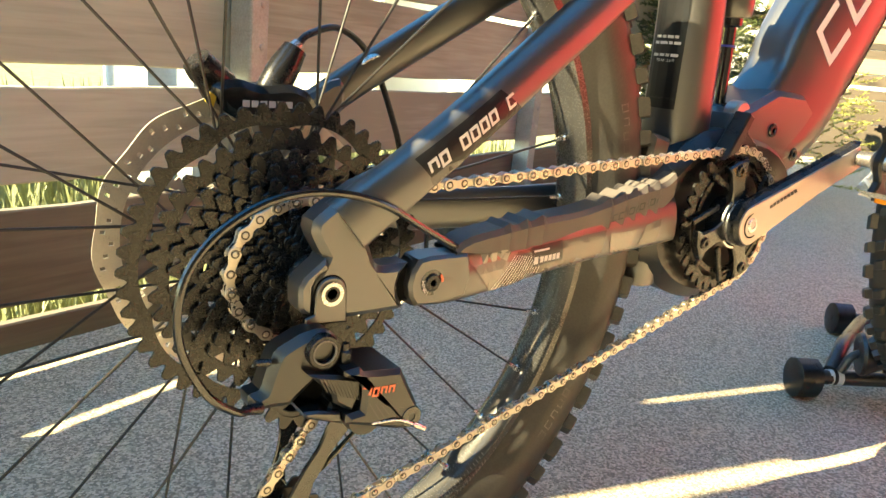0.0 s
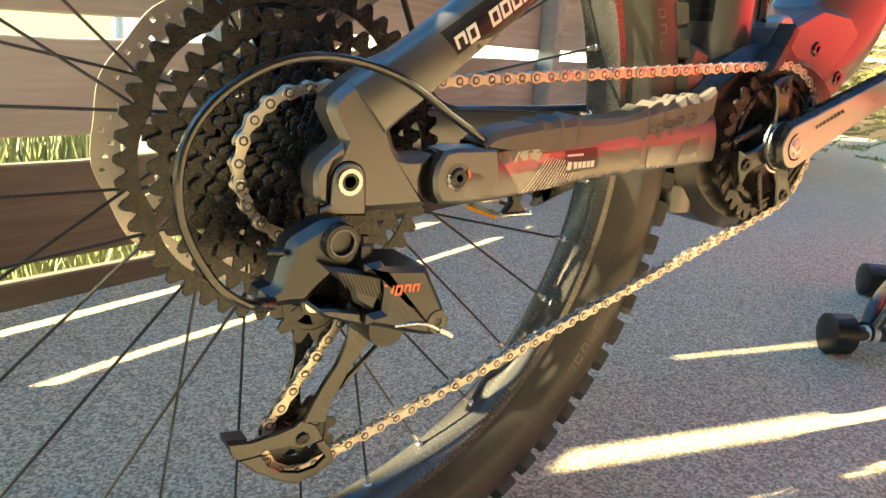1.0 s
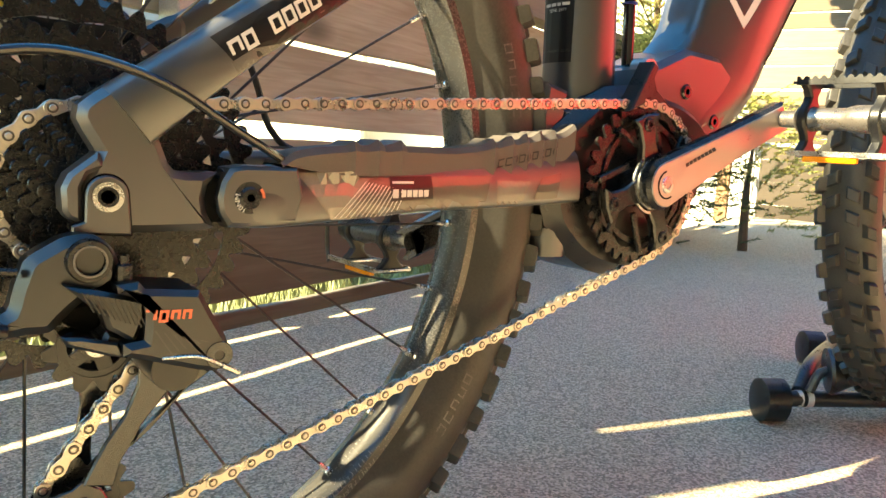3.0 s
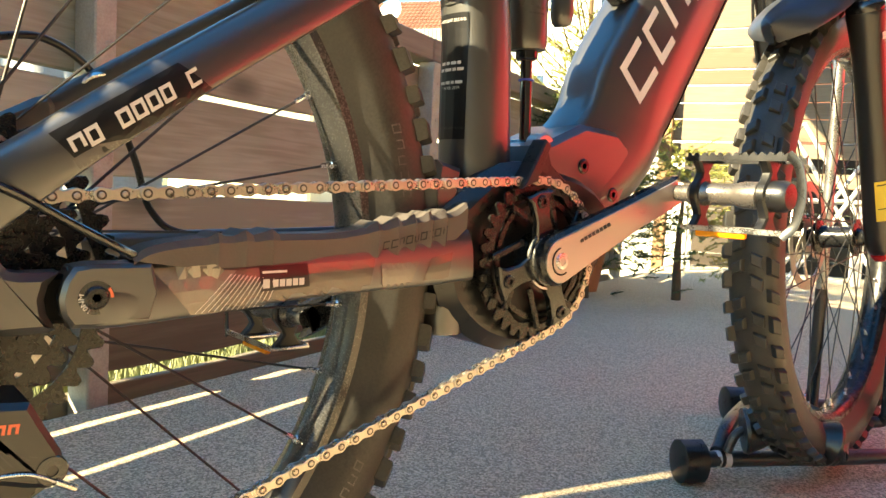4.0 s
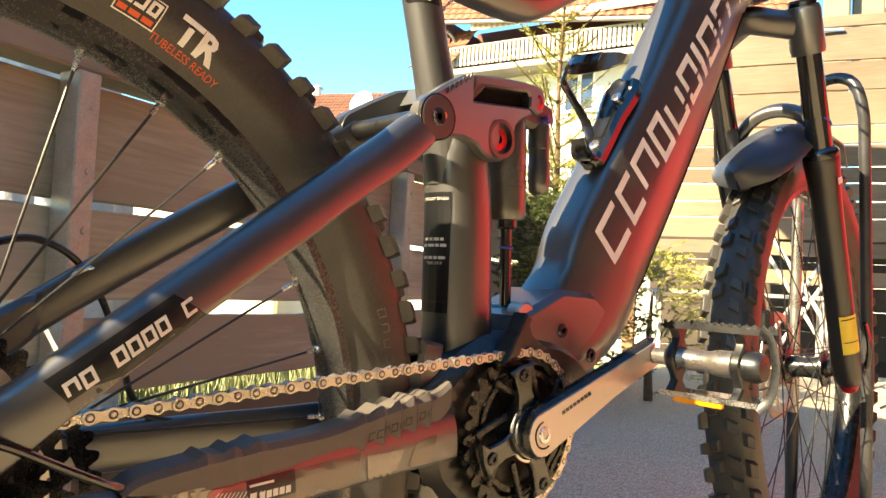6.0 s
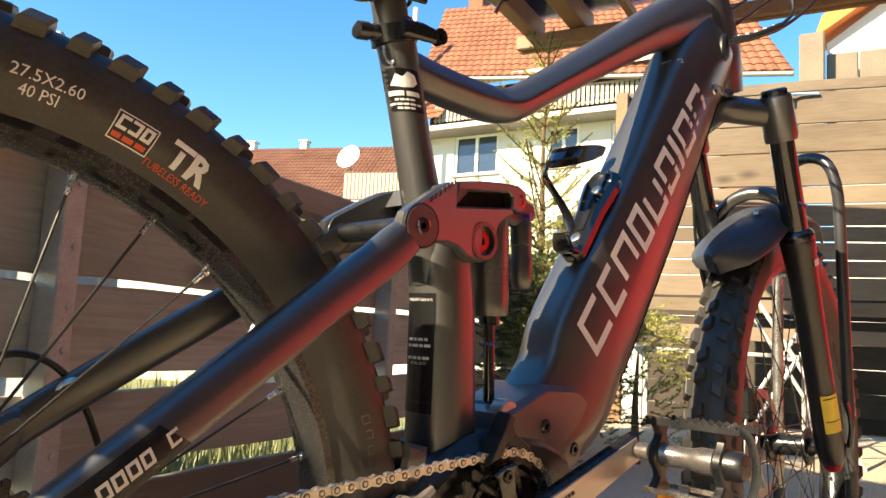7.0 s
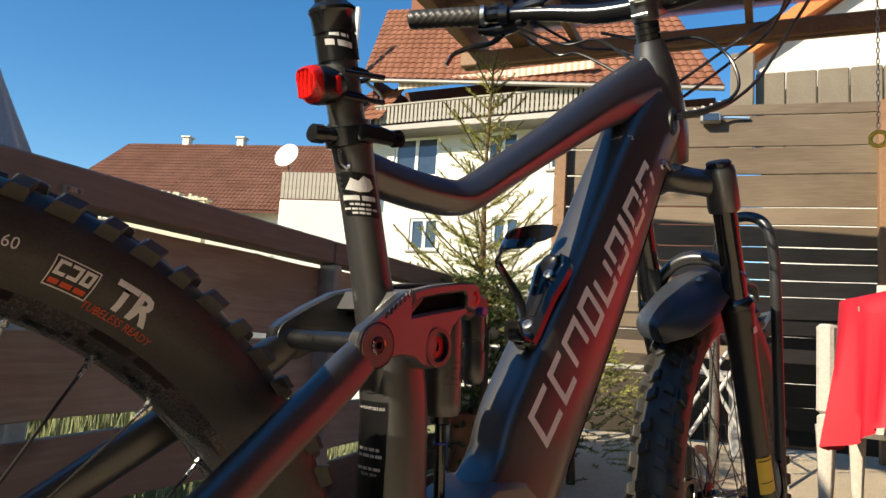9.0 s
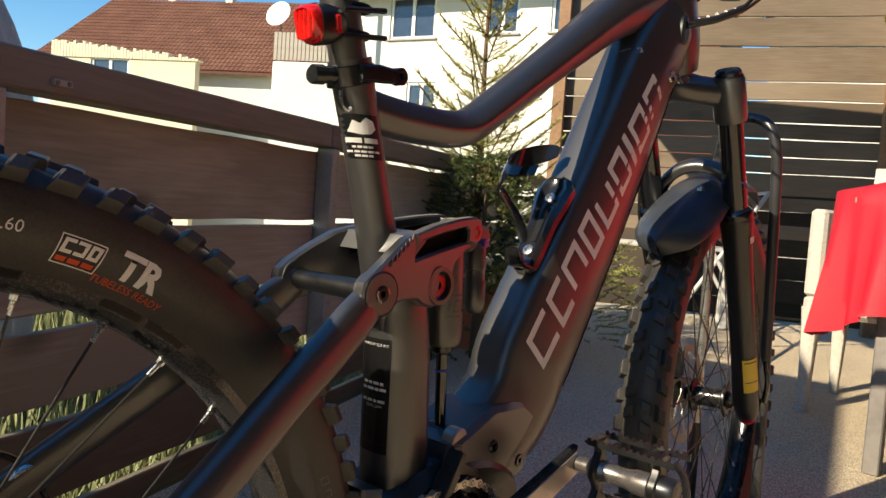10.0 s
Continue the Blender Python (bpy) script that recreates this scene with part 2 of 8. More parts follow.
def wood(name, dark, light, rough=0.68, knots=1.0):
    """Planks: long grain, broad stains and scattered dark knots, shifted from plank to plank."""
    m = bpy.data.materials.new(name)
    m.use_nodes = True
    nt = m.node_tree
    N, L = nt.nodes, nt.links
    bs = N["Principled BSDF"]
    tc, info, mul, add = N.new("ShaderNodeTexCoord"), N.new("ShaderNodeObjectInfo"), N.new("ShaderNodeVectorMath"), N.new("ShaderNodeVectorMath")
    mul.operation, add.operation = "MULTIPLY", "ADD"
    mul.inputs[1].default_value = (17.0, 9.0, 13.0)
    L.new(info.outputs["Random"], mul.inputs[0])
    L.new(tc.outputs["Object"], add.inputs[0])
    L.new(mul.outputs[0], add.inputs[1])

    def tex(kind, stretch, scale, detail=4.0, warp=0.0):
        mp, t = N.new("ShaderNodeMapping"), N.new(kind)
        mp.inputs["Scale"].default_value = stretch
        L.new(add.outputs[0], mp.inputs["Vector"])
        L.new(mp.outputs["Vector"], t.inputs["Vector"])
        t.inputs["Scale"].default_value = scale
        if kind == "ShaderNodeTexNoise":
            t.inputs["Detail"].default_value, t.inputs["Distortion"].default_value = detail, warp
        return t
    grain = tex("ShaderNodeTexNoise", (0.06, 1.0, 1.0), 90.0, 5.0, 0.6)
    broad = tex("ShaderNodeTexNoise", (0.35, 1.0, 1.0), 4.0, 3.0, 0.3)
    knot = tex("ShaderNodeTexVoronoi", (0.45, 0.05, 1.0), 4.2)
    ramp = N.new("ShaderNodeMapRange")
    ramp.inputs["From Min"].default_value, ramp.inputs["From Max"].default_value = 0.05, 0.17
    L.new(knot.outputs["Distance"], ramp.inputs["Value"])
    s1, s2 = N.new("ShaderNodeMath"), N.new("ShaderNodeMath")
    s1.operation, s2.operation = "MULTIPLY_ADD", "MULTIPLY_ADD"
    s1.inputs[1].default_value = 0.55
    L.new(grain.outputs["Fac"], s1.inputs[0])
    L.new(broad.outputs["Fac"], s1.inputs[2])
    s2.inputs[1].default_value, s2.inputs[2].default_value = 0.5, -0.25
    L.new(info.outputs["Random"], s2.inputs[0])
    s3 = N.new("ShaderNodeMath")
    s3.operation = "ADD"
    L.new(s1.outputs[0], s3.inputs[0])
    L.new(s2.outputs[0], s3.inputs[1])
    mr = N.new("ShaderNodeMapRange")
    mr.inputs["From Min"].default_value, mr.inputs["From Max"].default_value = 0.50, 1.05
    L.new(s3.outputs[0], mr.inputs["Value"])
    mix, mk = N.new("ShaderNodeMix"), N.new("ShaderNodeMix")
    mix.data_type = mk.data_type = "RGBA"
    mix.inputs["A"].default_value, mix.inputs["B"].default_value = (*dark, 1), (*light, 1)
    L.new(mr.outputs["Result"], mix.inputs["Factor"])
    mk.inputs["A"].default_value = (*[c * (1 - 0.72 * knots) for c in dark], 1)
    L.new(mix.outputs["Result"], mk.inputs["B"])
    L.new(ramp.outputs["Result"], mk.inputs["Factor"])
    L.new(mk.outputs["Result"], bs.inputs["Base Color"])
    bs.inputs["Roughness"].default_value, bs.inputs["Specular IOR Level"].default_value = rough, 0.35
    bp = N.new("ShaderNodeBump")
    bp.inputs["Strength"].default_value, bp.inputs["Distance"].default_value = 0.8, 0.0007
    L.new(grain.outputs["Fac"], bp.inputs["Height"])
    L.new(bp.outputs["Normal"], bs.inputs["Normal"])
    return m


BOARD = wood("weathered_brown_boards", (0.298, 0.264, 0.186), (0.555, 0.515, 0.388))
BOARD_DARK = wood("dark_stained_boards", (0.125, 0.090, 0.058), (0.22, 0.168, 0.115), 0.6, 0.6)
BOARD_LOW = wood("damp_dark_boards", (0.128, 0.102, 0.066), (0.255, 0.212, 0.144), 0.62, 0.8)
# deep shade put into the wood colour
BOARD_SHADE = wood("blackened_boards", (0.036, 0.026, 0.018), (0.075, 0.056, 0.039), 0.7, 0.4)
BOARD_RAIL = wood("greyed_rail_timber", (0.20, 0.162, 0.120), (0.33, 0.28, 0.215), 0.75, 0.5)
TIMBER = shader("brown_glazed_timber", (0.24, 0.135, 0.07), 0.6, 0.0, 0.3, 5, 60, 0.0005, 0.4, stretch=(1, 1, 1), rnd=0.3)
GALV = shader("galvanised_steel", (0.40, 0.375, 0.32), 0.55, 0.4, 0.25, 25, 250, 0.0001)

# ---- setting ----
def asphalt(name):
    m = shader(name, (0.54, 0.445, 0.300), 0.85, 0.0, 0.3, 1.8, 120, 0.0, 0.3)
    nt = m.node_tree
    N, L = nt.nodes, nt.links
    bs = N["Principled BSDF"]
    tc = [n for n in N if n.type == "TEX_COORD"][0]
    vor = N.new("ShaderNodeTexVoronoi")
    vor.inputs["Scale"].default_value = 340.0
    L.new(tc.outputs["Object"], vor.inputs["Vector"])
    vor2 = N.new("ShaderNodeTexVoronoi")
    vor2.inputs["Scale"].default_value = 800.0
    L.new(tc.outputs["Object"], vor2.inputs["Vector"])
    ramp = N.new("ShaderNodeValToRGB")
    ramp.color_ramp.elements[0].position, ramp.color_ramp.elements[0].color = 0.15, (0.22, 0.175, 0.122, 1)
    ramp.color_ramp.elements[1].position, ramp.color_ramp.elements[1].color = 0.95, (0.92, 0.76, 0.55, 1)
    mid = ramp.color_ramp.elements.new(0.5)
    mid.color = (0.55, 0.455, 0.310, 1)
    sep = N.new("ShaderNodeSeparateColor")
    L.new(vor.outputs["Color"], sep.inputs["Color"])
    L.new(sep.outputs["Red"], ramp.inputs["Fac"])
    old = [l for l in nt.links if l.to_socket == bs.inputs["Base Color"]][0].from_socket
    mx = N.new("ShaderNodeMix")
    mx.data_type = "RGBA"
    mx.inputs["Factor"].default_value = 0.7
    L.new(old, mx.inputs["A"])
    L.new(ramp.outputs["Color"], mx.inputs["B"])
    L.new(mx.outputs["Result"], bs.inputs["Base Color"])
    ad = N.new("ShaderNodeMath")
    ad.operation = "ADD"
    L.new(vor.outputs["Distance"], ad.inputs[0])
    L.new(vor2.outputs["Distance"], ad.inputs[1])
    bp = N.new("ShaderNodeBump")
    bp.inputs["Strength"].default_value, bp.inputs["Distance"].default_value = 0.9, 0.0016
    bp.invert = True
    L.new(ad.outputs[0], bp.inputs["Height"])
    L.new(bp.outputs["Normal"], bs.inputs["Normal"])
    return m


ASPHALT = asphalt("grey_asphalt")
GRASS = shader("grass", (0.13, 0.14, 0.05), 0.8, 0.0, 0.4, 3, 60, 0.004, 0.2, tint=(0.32, 0.32, 0.15))
PLASTER = shader("white_plaster", (0.66, 0.63, 0.56), 0.85, 0.0, 0.06, 1.5, 40, 0.002, 0.2)
CREAM = shader("cream_plaster", (0.66, 0.58, 0.42), 0.85, 0.0, 0.14, 1.2, 30, 0.002, 0.2)
BROWN_WALL = shader("dark_brown_cladding", (0.10, 0.035, 0.022), 0.7, 0.0, 0.25, 2, 30, 0.001, 0.3)
TILE = shader("clay_roof_tile", (0.235, 0.088, 0.050), 0.8, 0.0, 0.35, 1.3, 14, 0.002, 0.2, tint=(0.32, 0.145, 0.088))
GUTTER = shader("grey_gutter", (0.22, 0.20, 0.18), 0.5, 0.3, 0.15, 5, 60)
GREY_WOOD = shader("silvered_slats", (0.36, 0.33, 0.28), 0.8, 0.0, 0.25, 4, 60, 0.001, 0.2)
WIN_FRAME = shader("white_window_frame", (0.80, 0.80, 0.78), 0.4, 0.0, 0.04, 8, 60)
FABRIC_CREAM = shader("striped_awning_cream", (0.70, 0.60, 0.46), 0.85, 0.0, 0.1, 4, 80)
FABRIC_RUST = shader("striped_awning_rust", (0.60, 0.36, 0.24), 0.85, 0.0, 0.1, 4, 80)


def glass_material(name, col, rough, clear):
    m = bpy.data.materials.new(name)
    m.use_nodes = True
    N, L = m.node_tree.nodes, m.node_tree.links
    N.remove(N["Principled BSDF"])
    tr, gl, mx, fr = N.new("ShaderNodeBsdfTransparent"), N.new("ShaderNodeBsdfGlossy"), N.new("ShaderNodeMixShader"), N.new("ShaderNodeFresnel")
    tr.inputs["Color"].default_value = (*col, 1)
    gl.inputs["Roughness"].default_value = rough
    fr.inputs["IOR"].default_value = clear
    L.new(fr.outputs["Fac"], mx.inputs["Fac"])
    L.new(tr.outputs["BSDF"], mx.inputs[1])
    L.new(gl.outputs["BSDF"], mx.inputs[2])
    L.new(mx.outputs["Shader"], N["Material Output"].inputs["Surface"])
    return m


WINDOW_GLASS = shader("window_glass", (0.03, 0.045, 0.07), 0.06, 0.0, 0.2, 0.8, 6, 0.0, 0.9, rvar=0.02)
ROOF_SHEET = glass_material("tinted_roof_sheet", (0.86, 0.76, 0.90), 0.15, 1.35)

ANG = radians(20.5)
FD, FN = Vector((math.cos(ANG), math.sin(ANG), 0)), Vector((-math.sin(ANG), math.cos(ANG), 0))
FP = Vector((0, 0.90, 0))


def fence_pose(s=0.0, d=0.0, z=0.0):
    m = pose(0, 0, 0, 0, 0, 20.5)
    m.translation = FP + FD * s + FN * d + Vector((0, 0, z))
    return m


EN = Vector((0.916, 0.401, 0))
ED = Vector((0.401, -0.916, 0))
CORNER = Vector((4.63, 2.63, 0))

# terrace slab, and the lower garden that runs on to the horizon
bm = bm_new()
edge = [FP + FD * s - FN * 0.125 for s in (-7.0, 5.3)]
poly = [edge[0], edge[1], CORNER + ED * 8 + EN * 0.4, Vector((-6.0, -8.0, 0))]
loft(bm, [[(p.x, p.y, z) for p in poly] for z in (-0.22, 0.0)])
terrace = tagged(part("terrace_floor", bm, ASPHALT, smooth=False), "grey asphalt terrace floor with coarse pale grit", "floor", kind="structure")
bm = bm_new()
bmesh.ops.create_grid(bm, x_segments=60, y_segments=60, size=400.0)
for v in bm.verts:
    r = math.hypot(v.co.x, v.co.y)
    v.co.z = -0.45 - 1.2 * min(1.0, max(0.0, (r - 4) / 12)) + (0.0 if r < 60 else (r - 60) * 0.01)
ground = tagged(part("ground", bm, GRASS), "sunlit green garden lawn below the terrace", "ground", kind="structure")


def grass_tufts(count):
    bm = bm_new()
    rnd = random.Random(4)
    for _ in range(count):
        s, d = rnd.uniform(-1.5, 4.5), 0.20 + rnd.random() ** 1.6 * 3.2
        p = FP + FD * s + FN * d
        h = rnd.uniform(0.08, 0.24) * (1 + 0.5 * d)
        a = rnd.uniform(0, 6.28)
        w = 0.004 + 0.004 * d
        z0 = -0.46 + 0.30 * math.exp(-d * 2.0)
        lean = Vector((rnd.uniform(-0.08, 0.08), rnd.uniform(-0.08, 0.08), 0))
        q = Vector((math.cos(a) * w, math.sin(a) * w, 0))
        b0, b1 = bm.verts.new(p - q + Vector((0, 0, z0))), bm.verts.new(p + q + Vector((0, 0, z0)))
        m0, m1 = bm.verts.new(p - q * 0.7 + lean * 0.4 + Vector((0, 0, z0 + h * 0.6))), bm.verts.new(p + q * 0.7 + lean * 0.4 + Vector((0, 0, z0 + h * 0.6)))
        t = bm.verts.new(p + lean + Vector((0, 0, z0 + h)))
        bm.faces.new((b0, b1, m1, m0))
        bm.faces.new((m0, m1, t))
    return bm


BLADE = shader("grass_blades", (0.12, 0.15, 0.05), 0.6, 0.0, 0.4, 8, 40, tint=(0.32, 0.33, 0.15))
tagged(part("grass", grass_tufts(22000), BLADE, smooth=False), "long sunlit grass growing behind the board fence", "grass", kind="stuff")

# board fence beside the bicycle
fence_near = tagged(new("fence_wall"), "low brown-stained board fence with horizontal planks and a timber cap rail", "fence", kind="structure")
LEVELS = [(-0.14, 0.0), (0.028, 0.190), (0.232, 0.385), (0.42, 0.597), (0.613, 0.836)]
POSTS = [-2.02, -0.81, 0.378, 1.60, 2.80, 3.95]
rnd = random.Random(11)
board_mesh = {}


def board(length, height, seed):
    bm = bm_new()
    r = random.Random(seed)
    n = 10
    rings = []
    for i in range(n + 1):
        x = length * i / n
        wob = 0.002 * math.sin(i * 1.3 + seed) + r.uniform(-0.001, 0.001)
        t, h = 0.011, height / 2
        b = 0.003
        rings.append([(x, -t, -h + b + wob), (x, -t + b, -h + wob), (x, t - b, -h + wob), (x, t, -h + b + wob), (x, t, h - b + wob), (x, t - b, h + wob), (x, -t + b, h + wob), (x, -t, h - b + wob)])
    loft(bm, rings)
    return bm


for bay in range(len(POSTS) - 1):
    s0, s1 = POSTS[bay], POSTS[bay + 1]
    for li, (z0, z1) in enumerate(LEVELS):
        # the two lowest plank rows take the darker wood
        ob = part("plank", board(s1 - s0 - 0.006, z1 - z0, bay * 7 + li), BOARD_LOW if li < 2 else BOARD, fence_near)
        ob.matrix_basis = fence_pose(s0 + 0.003, 0.0 + rnd.uniform(-0.002, 0.002), (z0 + z1) / 2) @ pose(0, 0, 0, rnd.uniform(-0.6, 0.6), 0.12, 0)
for s in POSTS:
    bm = bm_new()
    box(bm, (-0.023, -0.030, -0.45), (0.023, 0.030, 0.845), 0.003)
    for z in (0.10, 0.16, 0.28, 0.34, 0.47, 0.55, 0.66, 0.78):
        lathe(bm, [(0.0, -0.0335), (0.006, -0.033), (0.007, -0.030)], 8, (0.006, 0, z))
    ob = part("post", bm, GALV, fence_near, "galvanised square steel post with bolts")
    ob.matrix_basis = fence_pose(s, -0.043)
for i, (s0, s1) in enumerate(((-2.6, 1.60), (1.60, 5.25))):
    bm = bm_new()
    box(bm, (0.002, -0.055, 0.0), (s1 - s0 - 0.002, 0.035, 0.076), 0.005)
    ob = part("cap_rail", bm, BOARD_RAIL, fence_near, "weathered grey-brown timber cap rail")
    ob.matrix_basis = fence_pose(s0, 0.0, 0.850)

# unseen upright boards on the rail, towards the house, added to cast sun stripes
edges = [0.20, 0.16, 0.155, -0.20, -0.205, -0.57, -0.575, -0.945, -0.985, -1.305, -1.39, -1.485, -1.555, -1.63, -1.69, -2.00] + [-2.01 - 0.305 * k - 0.01 * h for k in range(1, 15) for h in (0, 1)][:-1]
for right, left in zip(edges[0::2], edges[1::2]):
    bm = bm_new()
    box(bm, (left, -0.011, 0.926), (right, 0.011, 1.44), 0.003)
    part("upright_board", bm, BOARD, fence_near).matrix_basis = fence_pose()

# taller board screen that closes the far end of the terrace
fence_end = tagged(new("fence_screen"), "tall brown board screen with bright gaps between planks", "fence", kind="structure")
gaps = [2.42, 2.335, 2.107, 1.907, 1.672, 1.545, 1.393, 1.285, 1.164, 1.050]
rows_of_planks = list(zip(gaps, gaps[1:])) + [(1.050, 0.90), (0.888, 0.79), (0.70, 0.60)]
for bay, (u0, u1) in enumerate(((0.02, 2.3), (2.3, 4.6), (4.6, 6.9))):
    for i, (a, b) in enumerate(rows_of_planks):
        wide = 0.0042 if i < 9 else 0.0025
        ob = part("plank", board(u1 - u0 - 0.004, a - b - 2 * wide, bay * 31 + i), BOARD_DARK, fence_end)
        m = pose(0, 0, 0, 0, 0, math.degrees(math.atan2(ED.y, ED.x)))
        m.translation = CORNER + ED * u0 + Vector((0, 0, (a + b) / 2))
        ob.matrix_basis = m
    # added backing boards; their near-black colour stands in for shade behind the screen
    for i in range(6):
        ob = part("back_plank", board(u1 - u0 - 0.004, 0.19, bay * 17 + i + 5), BOARD_SHADE, fence_end)
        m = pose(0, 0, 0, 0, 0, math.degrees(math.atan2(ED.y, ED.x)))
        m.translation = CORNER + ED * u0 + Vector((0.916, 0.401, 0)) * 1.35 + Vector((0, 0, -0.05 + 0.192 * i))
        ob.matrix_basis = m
    for u in (u0 + 0.06, u1 - 0.06):
        bm = bm_new()
        box(bm, (-0.04, 0.013, -0.2), (0.04, 0.09, 2.40), 0.004)
        ob = part("post", bm, TIMBER, fence_end)
        m = pose(0, 0, 0, 0, 0, math.degrees(math.atan2(ED.y, ED.x)))
        m.translation = CORNER + ED * u
        ob.matrix_basis = m @ pose(0, 0, 0, 0, 0, 180)

# unseen wall added to close the terrace behind the walk and darken reflections
bm = bm_new()
box(bm, (-7.0, -2.75, 0.0), (6.4, -2.45, 2.9), 0.01)
tagged(part("wall_house", bm, shader("dark_brown_render", (0.065, 0.060, 0.053), 0.85, 0.0, 0.12, 1.5, 40, 0.002, 0.2), smooth=False), "plain dark brown unseen wall added beside the terrace for dark reflections", "wall", kind="structure")

# unseen overhang added to block sky and keep reflections brown
bm = bm_new()
box(bm, (-7.0, -2.45, 2.72), (6.4, -1.75, 2.86), 0.01)
tagged(part("eave", bm, TIMBER, smooth=False), "unseen brown timber eave added to keep sky out of reflections", "eave", kind="structure")

# unseen roof on posts, added only to cast shade on the far floor
canopy = tagged(new("canopy_roof"), "unseen flat timber roof added at the house end to shade the far floor", "roof", kind="structure")
bm = bm_new()
deck = [(-3.2, 0.80, 2.55), (-0.8, 1.30, 2.55), (-0.8, 3.4, 2.55), (-3.2, 3.4, 2.55)]
low = [bm.verts.new(p) for p in deck]
top = [bm.verts.new((x, y, z + 0.12)) for x, y, z in deck]
bm.faces.new(low[::-1])
bm.faces.new(top)
for i in range(4):
    bm.faces.new((low[i], low[(i + 1) % 4], top[(i + 1) % 4], top[i]))
part("roof_deck", bm, TIMBER, canopy, smooth=False)
for x, y in ((-3.1, 0.95), (-0.9, 1.45), (-3.1, 3.3), (-0.9, 3.3)):
    bm = bm_new()
    box(bm, (x - 0.05, y - 0.05, -0.6), (x + 0.05, y + 0.05, 2.555), 0.004)
    part("post", bm, TIMBER, canopy)

# pergola: post, beams and tinted sheet roof towards the house
pergola = thing("pergola", "brown timber pergola with a purple-tinted sheet roof over the terrace", "pergola", (3.40, 1.95, 0))
PM = pose(0, 0, 0, 0, 0, -72.5)  # x along the beam, y away from the house


def pergola_beam(name, a, b, w, h, label=""):
    bm = bm_new()
    beam(bm, a, b, w, h, 0.006)
    ob = part(name, bm, TIMBER, pergola, label)
    ob.matrix_basis = PM
    return ob


pergola_beam("post", (0, 0, 0), (0, 0, 2.27), 0.075, 0.085)
pergola_beam("beam", (-0.48, 0.028, 2.315), (5.2, 0.028, 2.315), 0.04, 0.085, "long horizontal brown beam")
pergola_beam("beam", (-0.48, -0.028, 2.315), (5.2, -0.028, 2.315), 0.04, 0.085, "long horizontal brown beam")
pergola_beam("batten", (-0.48, 0.06, 2.385), (5.2, 0.06, 2.385), 0.03, 0.03)
for u, w, h in ((-0.40, 0.085, 0.13), (-0.10, 0.105, 0.13), (0.22, 0.038, 0.06), (1.15, 0.038, 0.06), (2.1, 0.038, 0.06), (3.0, 0.085, 0.13), (3.9, 0.038, 0.06), (4.9, 0.085, 0.13)):
    pergola_beam("rafter", (u, -2.4, 2.365 + h / 2), (u, 0.12, 2.365 + h / 2), w, h)
for v in (-0.55, -1.1, -1.65):
    pergola_beam("purlin", (-0.36, v, 2.43), (-0.15, v, 2.43), 0.04, 0.05)
bm = bm_new()
box(bm, (-0.45, -2.4, 2.500), (5.1, 0.10, 2.506))
sheet = part("roof_sheet", bm, ROOF_SHEET, pergola, "thin translucent purple-tinted roof sheet", smooth=False)
sheet.matrix_basis = PM


# ---- houses beyond the fence ----
def tiles(bm, origin, along, up, cols, rows, w, h, bulge=0.035, skip=None):
    """Rows of curved roof tiles, each with its own lower edge."""
    along, up = Vector(along), Vector(up)
    nrm = along.cross(up).normalized()
    for r in range(rows):
        for c in range(cols):
            if skip and skip(c / cols, r / rows):
                continue
            o = Vector(origin) + along * (c * w) + up * (r * h)
            top, bot = [], []
            for i in range(4):
                x = w * i / 3
                hgt = bulge * math.sin(math.pi * i / 3)
                bot.append(bm.verts.new(o + along * x + nrm * (hgt + 0.03)))
                top.append(bm.verts.new(o + along * x + up * (h * 1.06) + nrm * hgt))
            low = [bm.verts.new(v.co - nrm * 0.03) for v in bot]
            for i in range(3):
                bm.faces.new((bot[i], bot[i + 1], top[i + 1], top[i]))
                bm.faces.new((low[i], low[i + 1], bot[i + 1], bot[i]))


def window(parent, u0, u1, z0, z1, panes=2, depth=0.10):
    """A window set into a wall whose outer face is y = 0 (outside is -y)."""
    bm = bm_new()
    f = 0.09
    for a, b in (((u0, z0), (u1, z0 + f)), ((u0, z1 - f), (u1, z1)), ((u0, z0 + f), (u0 + f, z1 - f)), ((u1 - f, z0 + f), (u1, z1 - f))):
        box(bm, (a[0], depth - 0.05, a[1]), (b[0], depth + 0.03, b[1]), 0.01)
    for i in range(1, panes):
        x = u0 + (u1 - u0) * i / panes
        box(bm, (x - 0.06, depth - 0.045, z0 + f), (x + 0.06, depth + 0.03, z1 - f), 0.01)
    win = part("window", bm, WIN_FRAME, parent, "white-framed window")
    bm = bm_new()
    box(bm, (u0 + f, depth, z0 + f), (u1 - f, depth + 0.01, z1 - f))
    part("pane", bm, WINDOW_GLASS, win, smooth=False)
    bm = bm_new()
    box(bm, (u0 - 0.08, -0.07, z0 - 0.06), (u1 + 0.08, 0.05, z0), 0.01)
    part("sill", bm, GUTTER, win)
    return win


def wall_with_holes(u0, u1, z0, z1, holes, t=0.3):
    """A wall cut into blocks round its openings."""
    us = sorted({u0, u1, *[h[0] for h in holes], *[h[1] for h in holes]})
    zs = sorted({z0, z1, *[h[2] for h in holes], *[h[3] for h in holes]})
    bm = bm_new()
    for a, b in zip(us, us[1:]):
        for c, d in zip(zs, zs[1:]):
            if not any(h[0] <= a and b <= h[1] and h[2] <= c and d <= h[3] for h in holes):
                box(bm, (a, 0, c), (b, t, d))
    bmesh.ops.remove_doubles(bm, verts=bm.verts, dist=1e-5)
    return bm


